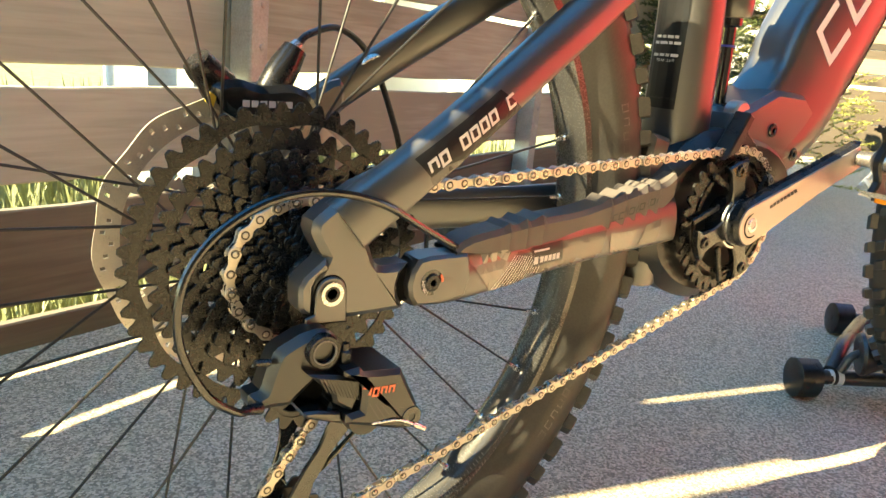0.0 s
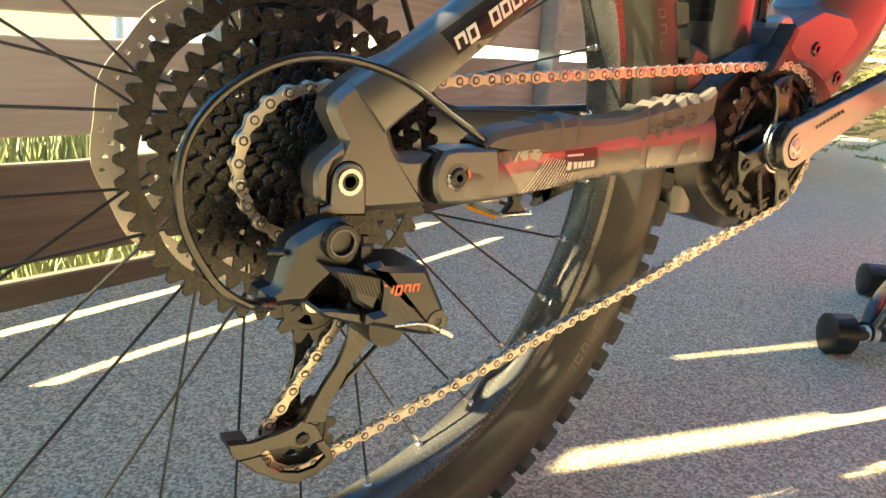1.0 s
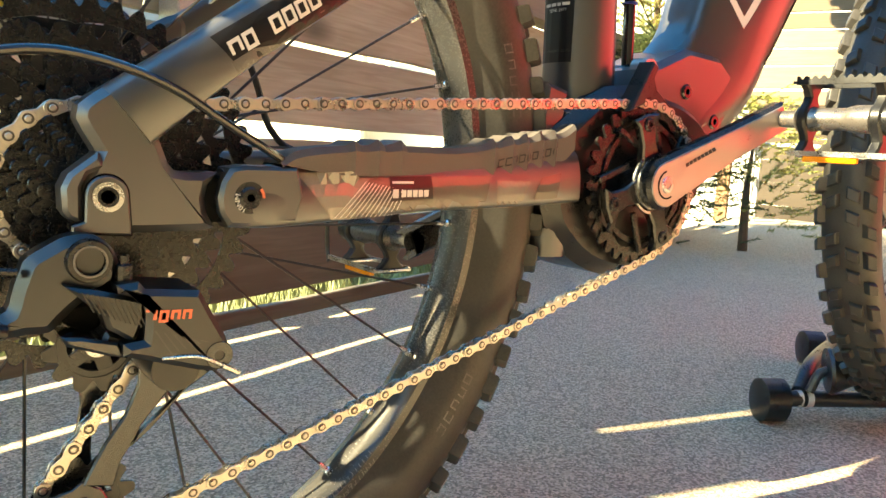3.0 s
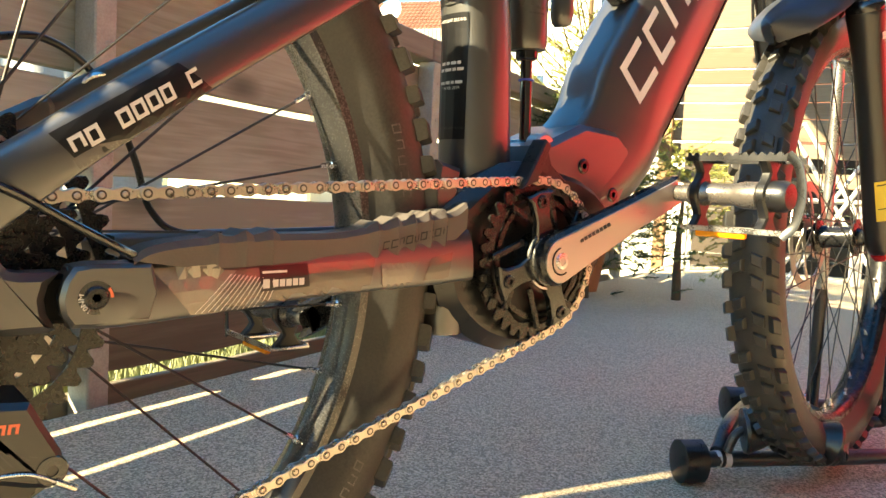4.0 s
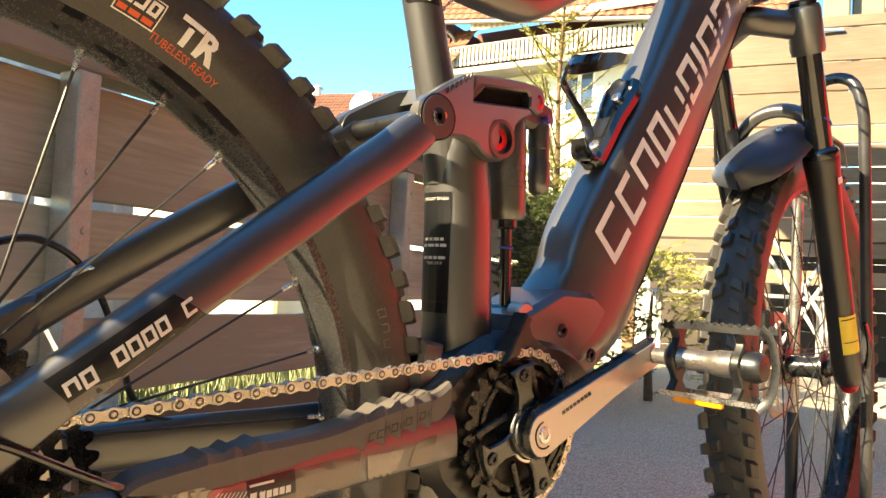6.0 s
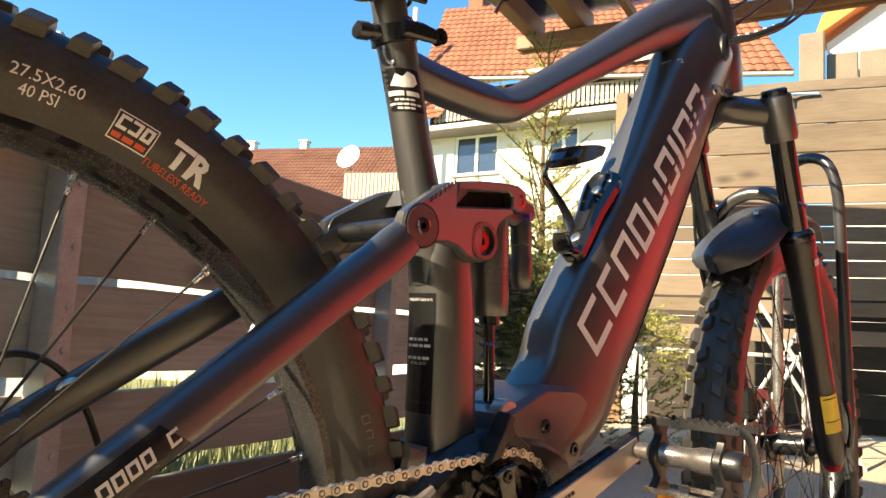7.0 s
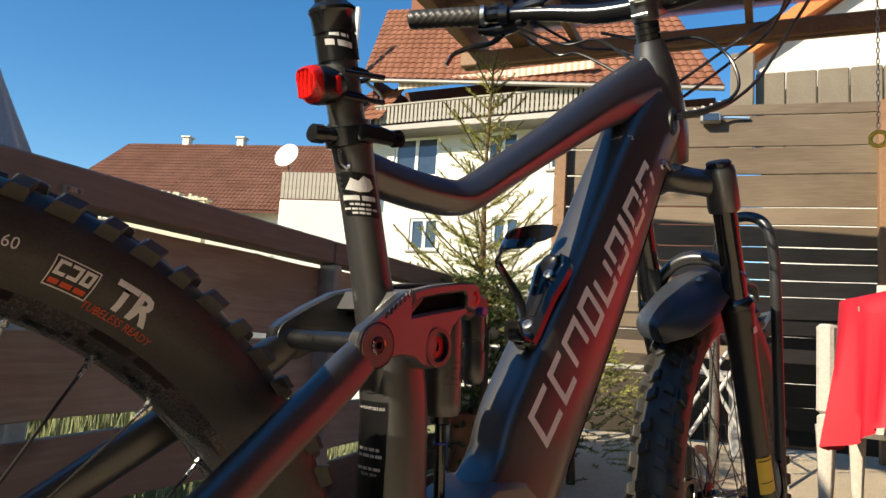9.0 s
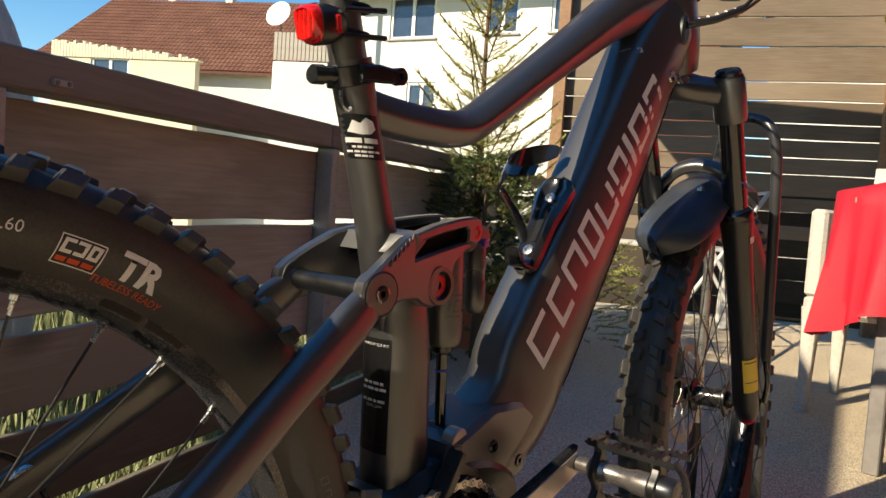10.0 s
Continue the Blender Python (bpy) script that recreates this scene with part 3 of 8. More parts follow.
house = thing("house", "white plastered house with red clay roof, brown loggia and slatted balcony", "house", (16.6, 18.1, 0), math.degrees(math.atan2(-0.968, 0.25)))
holes = [(1.15, 2.79, 5.76, 7.11), (4.5, 5.55, 5.80, 7.08), (1.9, 2.95, 3.35, 4.4), (4.8, 5.7, 3.4, 4.4), (-0.05 + 6.6, 7.3, 5.8, 7.05)]
part("wall", wall_with_holes(-0.2, 9.6, -3.0, 7.55, holes), PLASTER, house, smooth=False)
for h in holes:
    window(house, *h)
bm = bm_new()
box(bm, (-0.2, 0.32, -3.0), (9.6, 8.0, 7.5))
part("back_wall", bm, PLASTER, house, smooth=False)
bm = bm_new()
box(bm, (-0.3, -0.9, 7.52), (9.8, 0.5, 7.72), 0.02)
part("balcony_floor", bm, GUTTER, house, "dark balcony edge")
bal = new("balcony_railing")
bal.parent = house
bal["label"] = "silver-grey wooden slatted balcony railing"
bm = bm_new()
box(bm, (0, -0.012, 0), (0.10, 0.012, 0.58), 0.004)
slat = part("slat", bm, GREY_WOOD, bal)
slat.matrix_basis = pose(0.85, -0.86, 7.78)
for i in range(1, 62):
    again(slat, pose(0.85 + i * 0.145, -0.86, 7.78))
bm = bm_new()
box(bm, (0.8, -0.90, 8.36), (9.8, -0.80, 8.42), 0.01)
box(bm, (0.8, -0.845, 7.84), (9.8, -0.80, 7.90), 0.01)
part("handrail", bm, GREY_WOOD, bal)
lholes = [(1.5, 2.3, 7.75, 8.95), (5.2, 6.6, 7.75, 8.9)]
bm = wall_with_holes(0.6, 9.7, 7.72, 9.6, lholes, 0.2)
for v in bm.verts:
    v.co.y += 1.3
part("loggia_wall", bm, BROWN_WALL, house, smooth=False)
for h in lholes:
    w = window(house, *h, panes=1)
    w.matrix_basis = pose(0, 1.3, 0)
bm = bm_new()
box(bm, (0.5, -0.6, 7.72), (0.7, 1.5, 9.4), 0.01)
again(part("loggia_side", bm, BROWN_WALL, house), pose(9.1, 0, 0))
def tiled_slope(bm, e0, e1, r1, r0, cols, rows, bulge=0.04, lip=0.035):
    """Curved tiles over a slope with eave corners e0, e1 and ridge corners r0, r1."""
    e0, e1, r1, r0 = Vector(e0), Vector(e1), Vector(r1), Vector(r0)
    nrm = (e1 - e0).cross(r0 - e0).normalized()

    def at(a, b):
        return (e0.lerp(e1, a)).lerp(r0.lerp(r1, a), b)
    for r in range(rows):
        for c in range(cols):
            bot, top = [], []
            for i in range(4):
                a = (c + i / 3) / cols
                hgt = bulge * math.sin(math.pi * i / 3)
                bot.append(bm.verts.new(at(a, r / rows) + nrm * (hgt + lip)))
                top.append(bm.verts.new(at(a, (r + 1.04) / rows) + nrm * hgt))
            low = [bm.verts.new(v.co - nrm * lip) for v in bot]
            for i in range(3):
                bm.faces.new((bot[i], bot[i + 1], top[i + 1], top[i]))
                bm.faces.new((low[i], low[i + 1], bot[i + 1], bot[i]))


bm = bm_new()
tiled_slope(bm, (0.30, -1.0, 8.95), (11.6, -1.0, 7.55), (9.6, 1.6, 11.3), (-0.55, 1.6, 12.55), 40, 15)
tagged(part("roof_tiles", bm, TILE, house, "rows of weathered orange-red clay tiles", smooth=False), kind="stuff")
bm = bm_new()
loft(bm, [[(0.30, -1.0, 8.85 + d), (11.6, -1.0, 7.45 + d), (9.6, 1.6, 11.2 + d), (-0.55, 1.6, 12.45 + d)] for d in (0.0, 0.09)])
part("roof", bm, BROWN_WALL, house, smooth=False)
bm = bm_new()
tiled_slope(bm, (-0.55, -1.1, 7.45), (1.15, -1.1, 7.45), (1.55, -0.2, 8.75), (0.15, -0.2, 8.75), 6, 6)
tagged(part("roof_tiles", bm, TILE, house, "lower slope of orange-red clay tiles", smooth=False), kind="stuff")
bm = bm_new()
box(bm, (9.6, 0.3, 2.0), (11.2, 6.0, 7.7), 0.0)
part("side_wall", bm, BROWN_WALL, house, smooth=False)
bm = bm_new()
sweep(bm, [(0.30, -1.08, 8.86), (11.6, -1.08, 7.46)], 0.07, 8, k=1)
sweep(bm, [(0.45, -1.0, 8.8), (0.8, -0.7, 8.5), (0.85, -0.5, 8.2), (0.85, -0.5, 7.4)], 0.05, 8, k=3)
part("gutter", bm, GUTTER, house)
awning = new("awning")
awning.parent = house
awning["label"] = "cream and rust striped awning edge"
bm = bm_new()
box(bm, (0, -0.95, 8.86), (0.1, -0.90, 9.10))
cream = part("stripe", bm, FABRIC_CREAM, awning, smooth=False)
cream.matrix_basis = pose(1.7, 0, 0)
bm = bm_new()
box(bm, (0, -0.95, 8.86), (0.1, -0.90, 9.10))
rust = part("stripe", bm, FABRIC_RUST, awning, smooth=False)
rust.matrix_basis = pose(1.8, 0, 0)
for i in range(2, 64):
    again(rust if i % 2 else cream, pose(1.7 + i * 0.1, 0, 0))
bm = bm_new()
rod(bm, (0.12, -1.25, 5.5), (0.12, -1.25, 11.3), 0.09, 12)
part("flue", bm, WIN_FRAME, house, "tall white metal flue pipe")
bm = bm_new()
box(bm, (0.5, 1.5, 11.6), (1.1, 2.1, 13.0), 0.02)
part("chimney", bm, TILE, house)
for ob in house.children:
    if ob.name.split(".")[0] in ("balcony_floor", "balcony_railing", "loggia_wall", "loggia_side", "awning") or (ob.name.startswith("window") and ob.matrix_basis.translation.y > 1):
        ob.matrix_basis = pose(0, 0, -0.42) @ ob.matrix_basis

BARN_TILE = shader("brown_roof_tile", (0.165, 0.072, 0.046), 0.8, 0.0, 0.3, 1.3, 14, 0.002, 0.2, tint=(0.225, 0.110, 0.074))
barn = thing("long_house", "long low house with a plain red clay roof and cream walls", "house", (10.5, 31.8, 0), math.degrees(math.atan2(-0.86, 0.51)))
bm = bm_new()
box(bm, (1.5, 0.3, -4), (17, 9, 4.85))
part("wall", bm, PLASTER, barn, smooth=False)
bm = bm_new()
tiles(bm, (1.0, -0.2, 4.85), (1, 0, 0), Vector((0, 0.84, 0.70)), 90, 20, 0.179, 0.255, 0.032, skip=lambda c, r: c < 0.06 * r)
tagged(part("roof_tiles", bm, BARN_TILE, barn, "long slope of brownish-red clay tiles", smooth=False), kind="stuff")
bm = bm_new()
loft(bm, [[(1.0, -0.2, 4.75), (17.2, -0.2, 4.75), (17.2, 4.1, 8.35), (1.9, 4.1, 8.35)], [(1.0, -0.2, 4.84), (17.2, -0.2, 4.84), (17.2, 4.1, 8.43), (1.9, 4.1, 8.43)]])
part("roof", bm, BROWN_WALL, barn, smooth=False)
for u in (4.75, 7.35):
    bm = bm_new()
    box(bm, (u - 0.16, 4.0, 8.1), (u + 0.16, 4.35, 8.72), 0.01)
    box(bm, (u - 0.22, 3.95, 8.72), (u + 0.22, 4.4, 8.8), 0.01)
    part("chimney", bm, PLASTER, barn, "small white chimney")
bm = wall_with_holes(4.0, 9.4, -4.0, 5.0, [(5.5, 6.95, 4.05, 4.85)])
for v in bm.verts:
    v.co.y -= 2.2
    if v.co.z > 4.9:
        v.co.z += 0.35 - 0.09 * (v.co.x - 4.0) + 0.05 * math.sin(v.co.x * 7)
part("wing_wall", bm, CREAM, barn, "cream wall with a crumbling top edge", smooth=False)
w = window(barn, 5.5, 6.95, 4.05, 4.85)
w.matrix_basis = pose(0, -2.2, 0)
bm = bm_new()
rr = random.Random(3)
for i in range(46):
    u = 4.0 + i * 0.12
    z = 5.36 - 0.09 * (u - 4) + rr.uniform(-0.06, 0.10)
    box(bm, (u, -2.25, 4.8), (u + 0.118, -1.85, z), 0.01)
part("wall_crown", bm, CREAM, barn)
bm = bm_new()
box(bm, (11.7, -1.2, -4.0), (16.5, 0.35, 5.1), 0.02)
part("annex_wall", bm, PLASTER, barn)
bm = bm_new()
box(bm, (0, -0.012, 0), (0.12, 0.012, 0.95), 0.004)
slat = part("balcony_slat", bm, GREY_WOOD, barn)
slat.matrix_basis = pose(11.7, -1.15, 5.15)
for i in range(1, 34):
    again(slat, pose(11.7 + i * 0.145, -1.15, 5.15))
bm = bm_new()
lathe(bm, [(0.0, 0.10), (0.25, 0.07), (0.47, 0.0), (0.48, -0.01), (0.25, 0.055), (0.0, 0.085)], 28)
dish = part("satellite_dish", bm, WIN_FRAME, barn, "white round satellite dish")
dish.matrix_basis = pose(11.55, -0.6, 6.85, -20, 0, -12)
bm = bm_new()
rod(bm, (11.55, -0.3, 5.0), (11.55, -0.3, 6.8), 0.03)
part("dish_mast", bm, GUTTER, barn)

PARAPET = shader("weathered_parapet", (0.20, 0.165, 0.125), 0.8, 0.0, 0.2, 3, 40, 0.001, 0.2)
wing = thing("neighbouring_house", "white house gable with an orange tiled verge and grey parapet", "house", (11.4, 3.2, 0), -72.0)
bm = bm_new()
loft(bm, [[(0.1, y, -1), (6, y, -1), (6, y, 8.5), (2.6, y, 7.2), (-0.2, y, 5.15)] for y in (0.0, 0.3)])
part("wall", bm, PLASTER, wing, smooth=False)
bm = bm_new()
loft(bm, [[(x0, y, z0) for x0, z0 in ((-0.36, 5.18), (-0.26, 5.50), (2.6, 7.55), (2.9, 7.35))] for y in (-0.25, 0.6)])
part("verge", bm, shader("new_orange_tile", (0.75, 0.20, 0.05), 0.7, 0, 0.15, 3, 30), wing, "bright orange roof verge", smooth=False)
bm = bm_new()
box(bm, (0.0, -0.35, 3.4), (0.405, -0.2, 4.86), 0.02)
panel = part("parapet_panel", bm, PARAPET, wing, "weathered grey-brown parapet board")
panel.matrix_basis = pose(-0.2, 0, 0)
for i in range(1, 9):
    again(panel, pose(-0.2 + i * 0.42, 0, 0))
bm = bm_new()
box(bm, (-0.55, -0.6, 3.4), (-0.22, -0.1, 5.12), 0.02)
part("parapet_end", bm, PARAPET, wing, "weathered parapet end post")

# lamp on the screen, bracket on the rail, chain hanging from the pergola
SM = pose(0, 0, 0, 0, 0, math.degrees(math.atan2(ED.y, ED.x)))
flood = thing("floodlight", "small grey floodlight with a blue cable on the board screen", "lamp")
SM.translation = CORNER + ED * 1.137 + Vector((0, 0, 2.308))
bm = bm_new()
box(bm, (-0.07, -0.10, -0.035), (0.07, -0.03, 0.035), 0.012)
part("lamp_body", bm, GALV, flood).matrix_basis = SM
bm = bm_new()
box(bm, (-0.055, -0.104, -0.026), (0.055, -0.099, 0.026), 0.002)
part("lamp_glass", bm, WINDOW_GLASS, flood).matrix_basis = SM
bm = bm_new()
sweep(bm, [(0.06, -0.06, 0.0), (0.14, -0.04, 0.008), (0.26, -0.03, 0.004)], 0.010, 8, None, 2, 4)
part("lamp_cable", bm, shader("pale_blue_cable", (0.25, 0.42, 0.62), 0.5), flood, "pale blue cable").matrix_basis = SM
bracket = thing("rail_bracket", "small galvanised bracket screwed to the fence rail", "bracket")
bracket.matrix_basis = fence_pose(0.527, -0.058, 0.874)
bm = bm_new()
box(bm, (-0.022, -0.008, -0.007), (0.022, 0.003, 0.007), 0.002)
part("bracket_plate", bm, GALV, bracket)
for x in (-0.015, 0.012):
    bm = bm_new()
    lathe(bm, [(0.0, -0.012), (0.004, -0.011), (0.005, -0.008)], 10, (x, 0, 0))
    part("screw", bm, GUTTER, bracket)
hanger_chain = thing("hanging_chain", "thin steel chain with a yellow ring hanging from the pergola", "chain")
top, low = Vector((3.300, 0.173, 2.36)), Vector((3.300, 0.171, 1.583))
n = 34
link = None
for k in range(n):
    p = top.lerp(low, k / n)
    m = Matrix.Translation(p) @ pose(0, 0, 0, 90, 0, 90 * (k % 2))
    if link is None:
        bm = bm_new()
        sweep(bm, [(0.006 * math.cos(a), 0.013 * math.sin(a), 0) for a in [2 * math.pi * i / 12 for i in range(13)]], 0.0022, 6, k=1, caps=False)
        link = part("chain_link", bm, GALV, hanger_chain)
        link.matrix_basis = m
    else:
        again(link, m)
bm = bm_new()
sweep(bm, [(low.x, low.y + 0.030 * math.cos(a), low.z - 0.034 + 0.030 * math.sin(a)) for a in [2 * math.pi * i / 24 for i in range(25)]], 0.009, 10, k=1, caps=False)
part("ring", bm, YELLOW, hanger_chain, "yellow hand ring")

# ---- the bicycle: x forward, y to its left, the rear axle over the origin ----
bike = thing("electric_mountain_bike", "matte black full-suspension electric mountain bike parked in a floor stand", "bicycle")
RA = Vector((0, 0, 0.355))
FA = Vector((1.232, 0, 0.385))
TYRE_R, RIM_OUT, RIM_IN = 0.360, 0.301, 0.2825
SEC_R, SEC_H, SEC_W = 0.3305, 0.0305, 0.0335  # centre, half height and half width of the tyre section


def section(a):
    """Radius and offset on the squarish tyre section, at an angle from the crown."""
    ca, sa = math.cos(a), math.sin(a)
    return SEC_R + SEC_H * math.copysign(abs(ca) ** 0.72, ca), SEC_W * math.copysign(abs(sa) ** 0.88, sa)


def wheel(name, c, flange, rim_metal, knobs, label):
    hub = new(name)
    hub.parent = bike
    hub.matrix_basis = Matrix.Translation(c)
    hub["label"] = label
    # carcass
    prof = [(RIM_OUT - 0.006, -0.0175)]
    for i in range(19):
        a = math.pi * (-0.5 + i / 18)
        a *= 1.28
        prof.append(section(a))
    prof += [(RIM_OUT - 0.006, 0.0175), (RIM_OUT - 0.012, 0.0)]
    bm = bm_new()
    lathe(bm, prof, 120, closed=True)
    rnd = random.Random(len(name))
    for k in range(knobs):
        for row in range(4):
            lat = (-1, -0.36, 0.36, 1)[row]
            ph = (0.0, 0.5, 0.0, 0.5)[row] + (0.25 if k % 2 and abs(lat) < 1 else 0)
            a = 2 * math.pi * (k + ph) / knobs
            ang = {-1: -0.92, -0.36: -0.30, 0.36: 0.30, 1: 0.92}[lat]
            edge = abs(lat) == 1
            base_r, base_y = section(ang)
            nr, ny = math.cos(ang), math.sin(ang) * 0.9
            tl = math.hypot(nr, ny)
            nr, ny = nr / tl, ny / tl
            h = 0.0085 if edge else 0.0058
            lt = (0.0095 if k % 2 else 0.0125) * (46 / knobs) ** 0.7 if edge else 0.0085 * (46 / knobs) ** 0.6
            lw = 0.0062 if edge else 0.0072
            er, ey = -ny, nr
            rings = []
            for hh, sh in ((-0.003, 1.12), (h * 0.8, 1.0), (h, 0.82)):
                ring = []
                for sx, sy in ((-1, -1), (1, -1), (1, 1), (-1, 1)):
                    skew = 0.003 * (1 if lat > 0 else -1) * sy
                    tx = sx * lt * sh + skew
                    r = base_r + nr * hh + er * sy * lw * sh
                    y = base_y + ny * hh + ey * sy * lw * sh
                    aa = a + tx / TYRE_R
                    ring.append((r * math.cos(aa), y, r * math.sin(aa)))
                rings.append(ring)
            loft(bm, rings)
    part("tyre", bm, RUBBER, hub, "black knobbly tyre with dusty sidewalls", angle=30)
    # rim
    prof = [(RIM_OUT, -0.0195), (RIM_OUT + 0.001, -0.0175), (RIM_OUT - 0.006, -0.0165), (RIM_OUT - 0.010, 0.0), (RIM_OUT - 0.006, 0.0165), (RIM_OUT + 0.001, 0.0175), (RIM_OUT, 0.0195), (RIM_OUT - 0.010, 0.0195),
            (RIM_IN + 0.003, 0.013), (RIM_IN + 0.0008, 0.008), (RIM_IN, 0.0), (RIM_IN + 0.0008, -0.008), (RIM_IN + 0.003, -0.013), (RIM_OUT - 0.010, -0.0195)]
    bm = bm_new()
    lathe(bm, prof, 120, closed=True)
    part("rim", bm, rim_metal, hub, "wide satin alloy rim")
    # hub shell
    fl, fr = flange
    bm = bm_new()
    lathe(bm, [(0.0, fr - 0.012), (0.012, fr - 0.012), (0.016, fr - 0.003), (0.030, fr - 0.002), (0.030, fr + 0.002), (0.019, fr + 0.006), (0.017, 0.0), (0.019, fl - 0.006), (0.030, fl - 0.002), (0.030, fl + 0.002), (0.016, fl + 0.004), (0.012, fl + 0.018), (0.0, fl + 0.018)], 28)
    part("hub", bm, ALLOY, hub)
    # spokes
    made = {}
    for i in range(32):
        side = i % 2
        y0 = fr if side else fl
        pair = (i // 2) % 2
        rim_a = 2 * math.pi * i / 32 + 0.096
        hub_a = rim_a + (-1 if pair else 1) * radians(62)
        p = Vector((0.027 * math.cos(hub_a), y0 + (0.0022 if pair else -0.0022), 0.027 * math.sin(hub_a)))
        q = Vector((RIM_IN * math.cos(rim_a), 0.003 if y0 > 0 else -0.003, RIM_IN * math.sin(rim_a)))
        d = q - p
        m = d.to_track_quat("Z", "Y").to_matrix().to_4x4()
        m.translation = p
        ln = round(d.length, 4)
        if ln not in made:
            bm = bm_new()
            rod(bm, (0, 0, 0), (0, 0, ln), 0.00105, 6)
            s = part("spoke", bm, SPOKE, hub)
            s.matrix_basis = m
            bm = bm_new()
            lathe(bm, [(0.0, ln - 0.013), (0.0016, ln - 0.013), (0.0019, ln - 0.011), (0.0019, ln - 0.004), (0.0032, ln - 0.003), (0.0032, ln + 0.001), (0.0, ln + 0.001)], 8, axis="z")
            nip = part("nipple", bm, NIPPLE, s, "bright silver spoke nipple")
            made[ln] = (s, nip)
        else:
            s = again(made[ln][0], m)
            again(made[ln][1], Matrix(), s)
    return hub


def rotor(parent, y, radius, name="brake_rotor"):
    """One steel disc: a wavy drilled rim, six swept arms and a hub ring."""
    n, levels = 216, [0.017, 0.024, 0.031] + [0.031 + (radius * 0.835 - 0.031) * k / 10 for k in range(1, 11)] + [radius * (0.835 + 0.165 * k / 5) for k in range(1, 6)]
    bm = bm_new()
    vs = {}

    def vert(i, k, side):
        key = (i % n, k, side)
        if key not in vs:
            a = 2 * math.pi * (i % n) / n
            r = levels[k] * (1 + (0.012 * math.sin(a * 12) if k > 12 else 0.0))
            vs[key] = bm.verts.new((r * math.cos(a), y + side * 0.0009, r * math.sin(a)))
        return vs[key]

    def solid(i, k):
        if k < 0 or k >= len(levels) - 1:
            return False
        if k < 2:
            return True
        if k >= 12:
            return not (k in (13, 14, 15) and (i % n) % 9 == (k - 13) * 3)
        r = (levels[k] + levels[k + 1]) / 2
        a = 2 * math.pi * (i + 0.5) / n - 0.62 * (r - 0.024) / (radius * 0.835 - 0.024)
        d = (a + math.pi / 6) % (math.pi / 3) - math.pi / 6
        return abs(d) * r < 0.0046

    for i in range(n):
        for k in range(len(levels) - 1):
            if not solid(i, k):
                continue
            for side in (-1, 1):
                q = [vert(i, k, side), vert(i + 1, k, side), vert(i + 1, k + 1, side), vert(i, k + 1, side)]
                bm.faces.new(q if side < 0 else q[::-1])
            for ni, nk, a, b in ((i - 1, k, (i, k), (i, k + 1)), (i + 1, k, (i + 1, k + 1), (i + 1, k)), (i, k - 1, (i + 1, k), (i, k)), (i, k + 1, (i, k + 1), (i + 1, k + 1))):
                if not solid(ni % n, nk):
                    bm.faces.new((vert(*a, -1), vert(*b, -1), vert(*b, 1), vert(*a, 1)))
    return part(name, bm, ROTOR, parent, "drilled wavy steel disc rotor", angle=30)


rear = wheel("rear_wheel", RA + Vector((0, 0.004, 0)), (0.032, -0.022), RIM, 78, "rear wheel with black rim and knobbly tyre")
rotor(rear, 0.046, 0.102)
front = wheel("front_wheel", FA, (0.026, -0.030), ALLOY, 58, "front wheel with black rim and deep-lugged tyre")
rotor(front, 0.042, 0.090)


def sym(f):
    """Both sides: f(1) for the right side, f(-1) for the left."""
    return [f(1), f(-1)]


# rear stays
STAY_SECTION = rounded([(-1.0, -1.05), (0.85, -1.05), (1.04, -0.75), (1.04, 0.22), (0.50, 1.05), (-1.0, 1.05)])


def chainstay(s):
    bm = bm_new()
    pts = [(0.060, -0.084 * s, 0.354), (0.085, -0.085 * s, 0.355), (0.13, -0.080 * s, 0.358), (0.20, -0.066 * s, 0.362), (0.27, -0.053 * s, 0.364), (0.335, -0.044 * s, 0.367), (0.375, -0.040 * s, 0.370)]
    rad = [(0.010, 0.015), (0.0105, 0.0165), (0.0105, 0.0170), (0.010, 0.0175), (0.010, 0.0185), (0.011, 0.020), (0.011, 0.021)]
    shaped(bm, pts, rad, STAY_SECTION, -s, 5)
    return part("chainstay", bm, FRAME, bike)


def seatstay(s):
    bm = bm_new()
    pts = [(0.010, -0.086 * s, 0.394), (0.040, -0.091 * s, 0.4185), (0.07, -0.092 * s, 0.442), (0.105, -0.0895 * s, 0.4675), (0.15, -0.082 * s, 0.4985), (0.187, -0.0755 * s, 0.5235), (0.23, -0.067 * s, 0.5525), (0.28, -0.0575 * s, 0.585), (0.305, -0.054 * s, 0.604), (0.330, -0.050 * s, 0.6225)]
    rad = [(0.010, 0.0165), (0.0105, 0.0145), (0.0105, 0.0138), (0.0105, 0.0138), (0.0105, 0.0140), (0.0105, 0.0142), (0.0100, 0.0145), (0.0095, 0.0150), (0.0090, 0.0150), (0.008, 0.012)]
    shaped(bm, pts, rad, STAY_SECTION, -s, 5)
    return part("seatstay", bm, FRAME, bike)


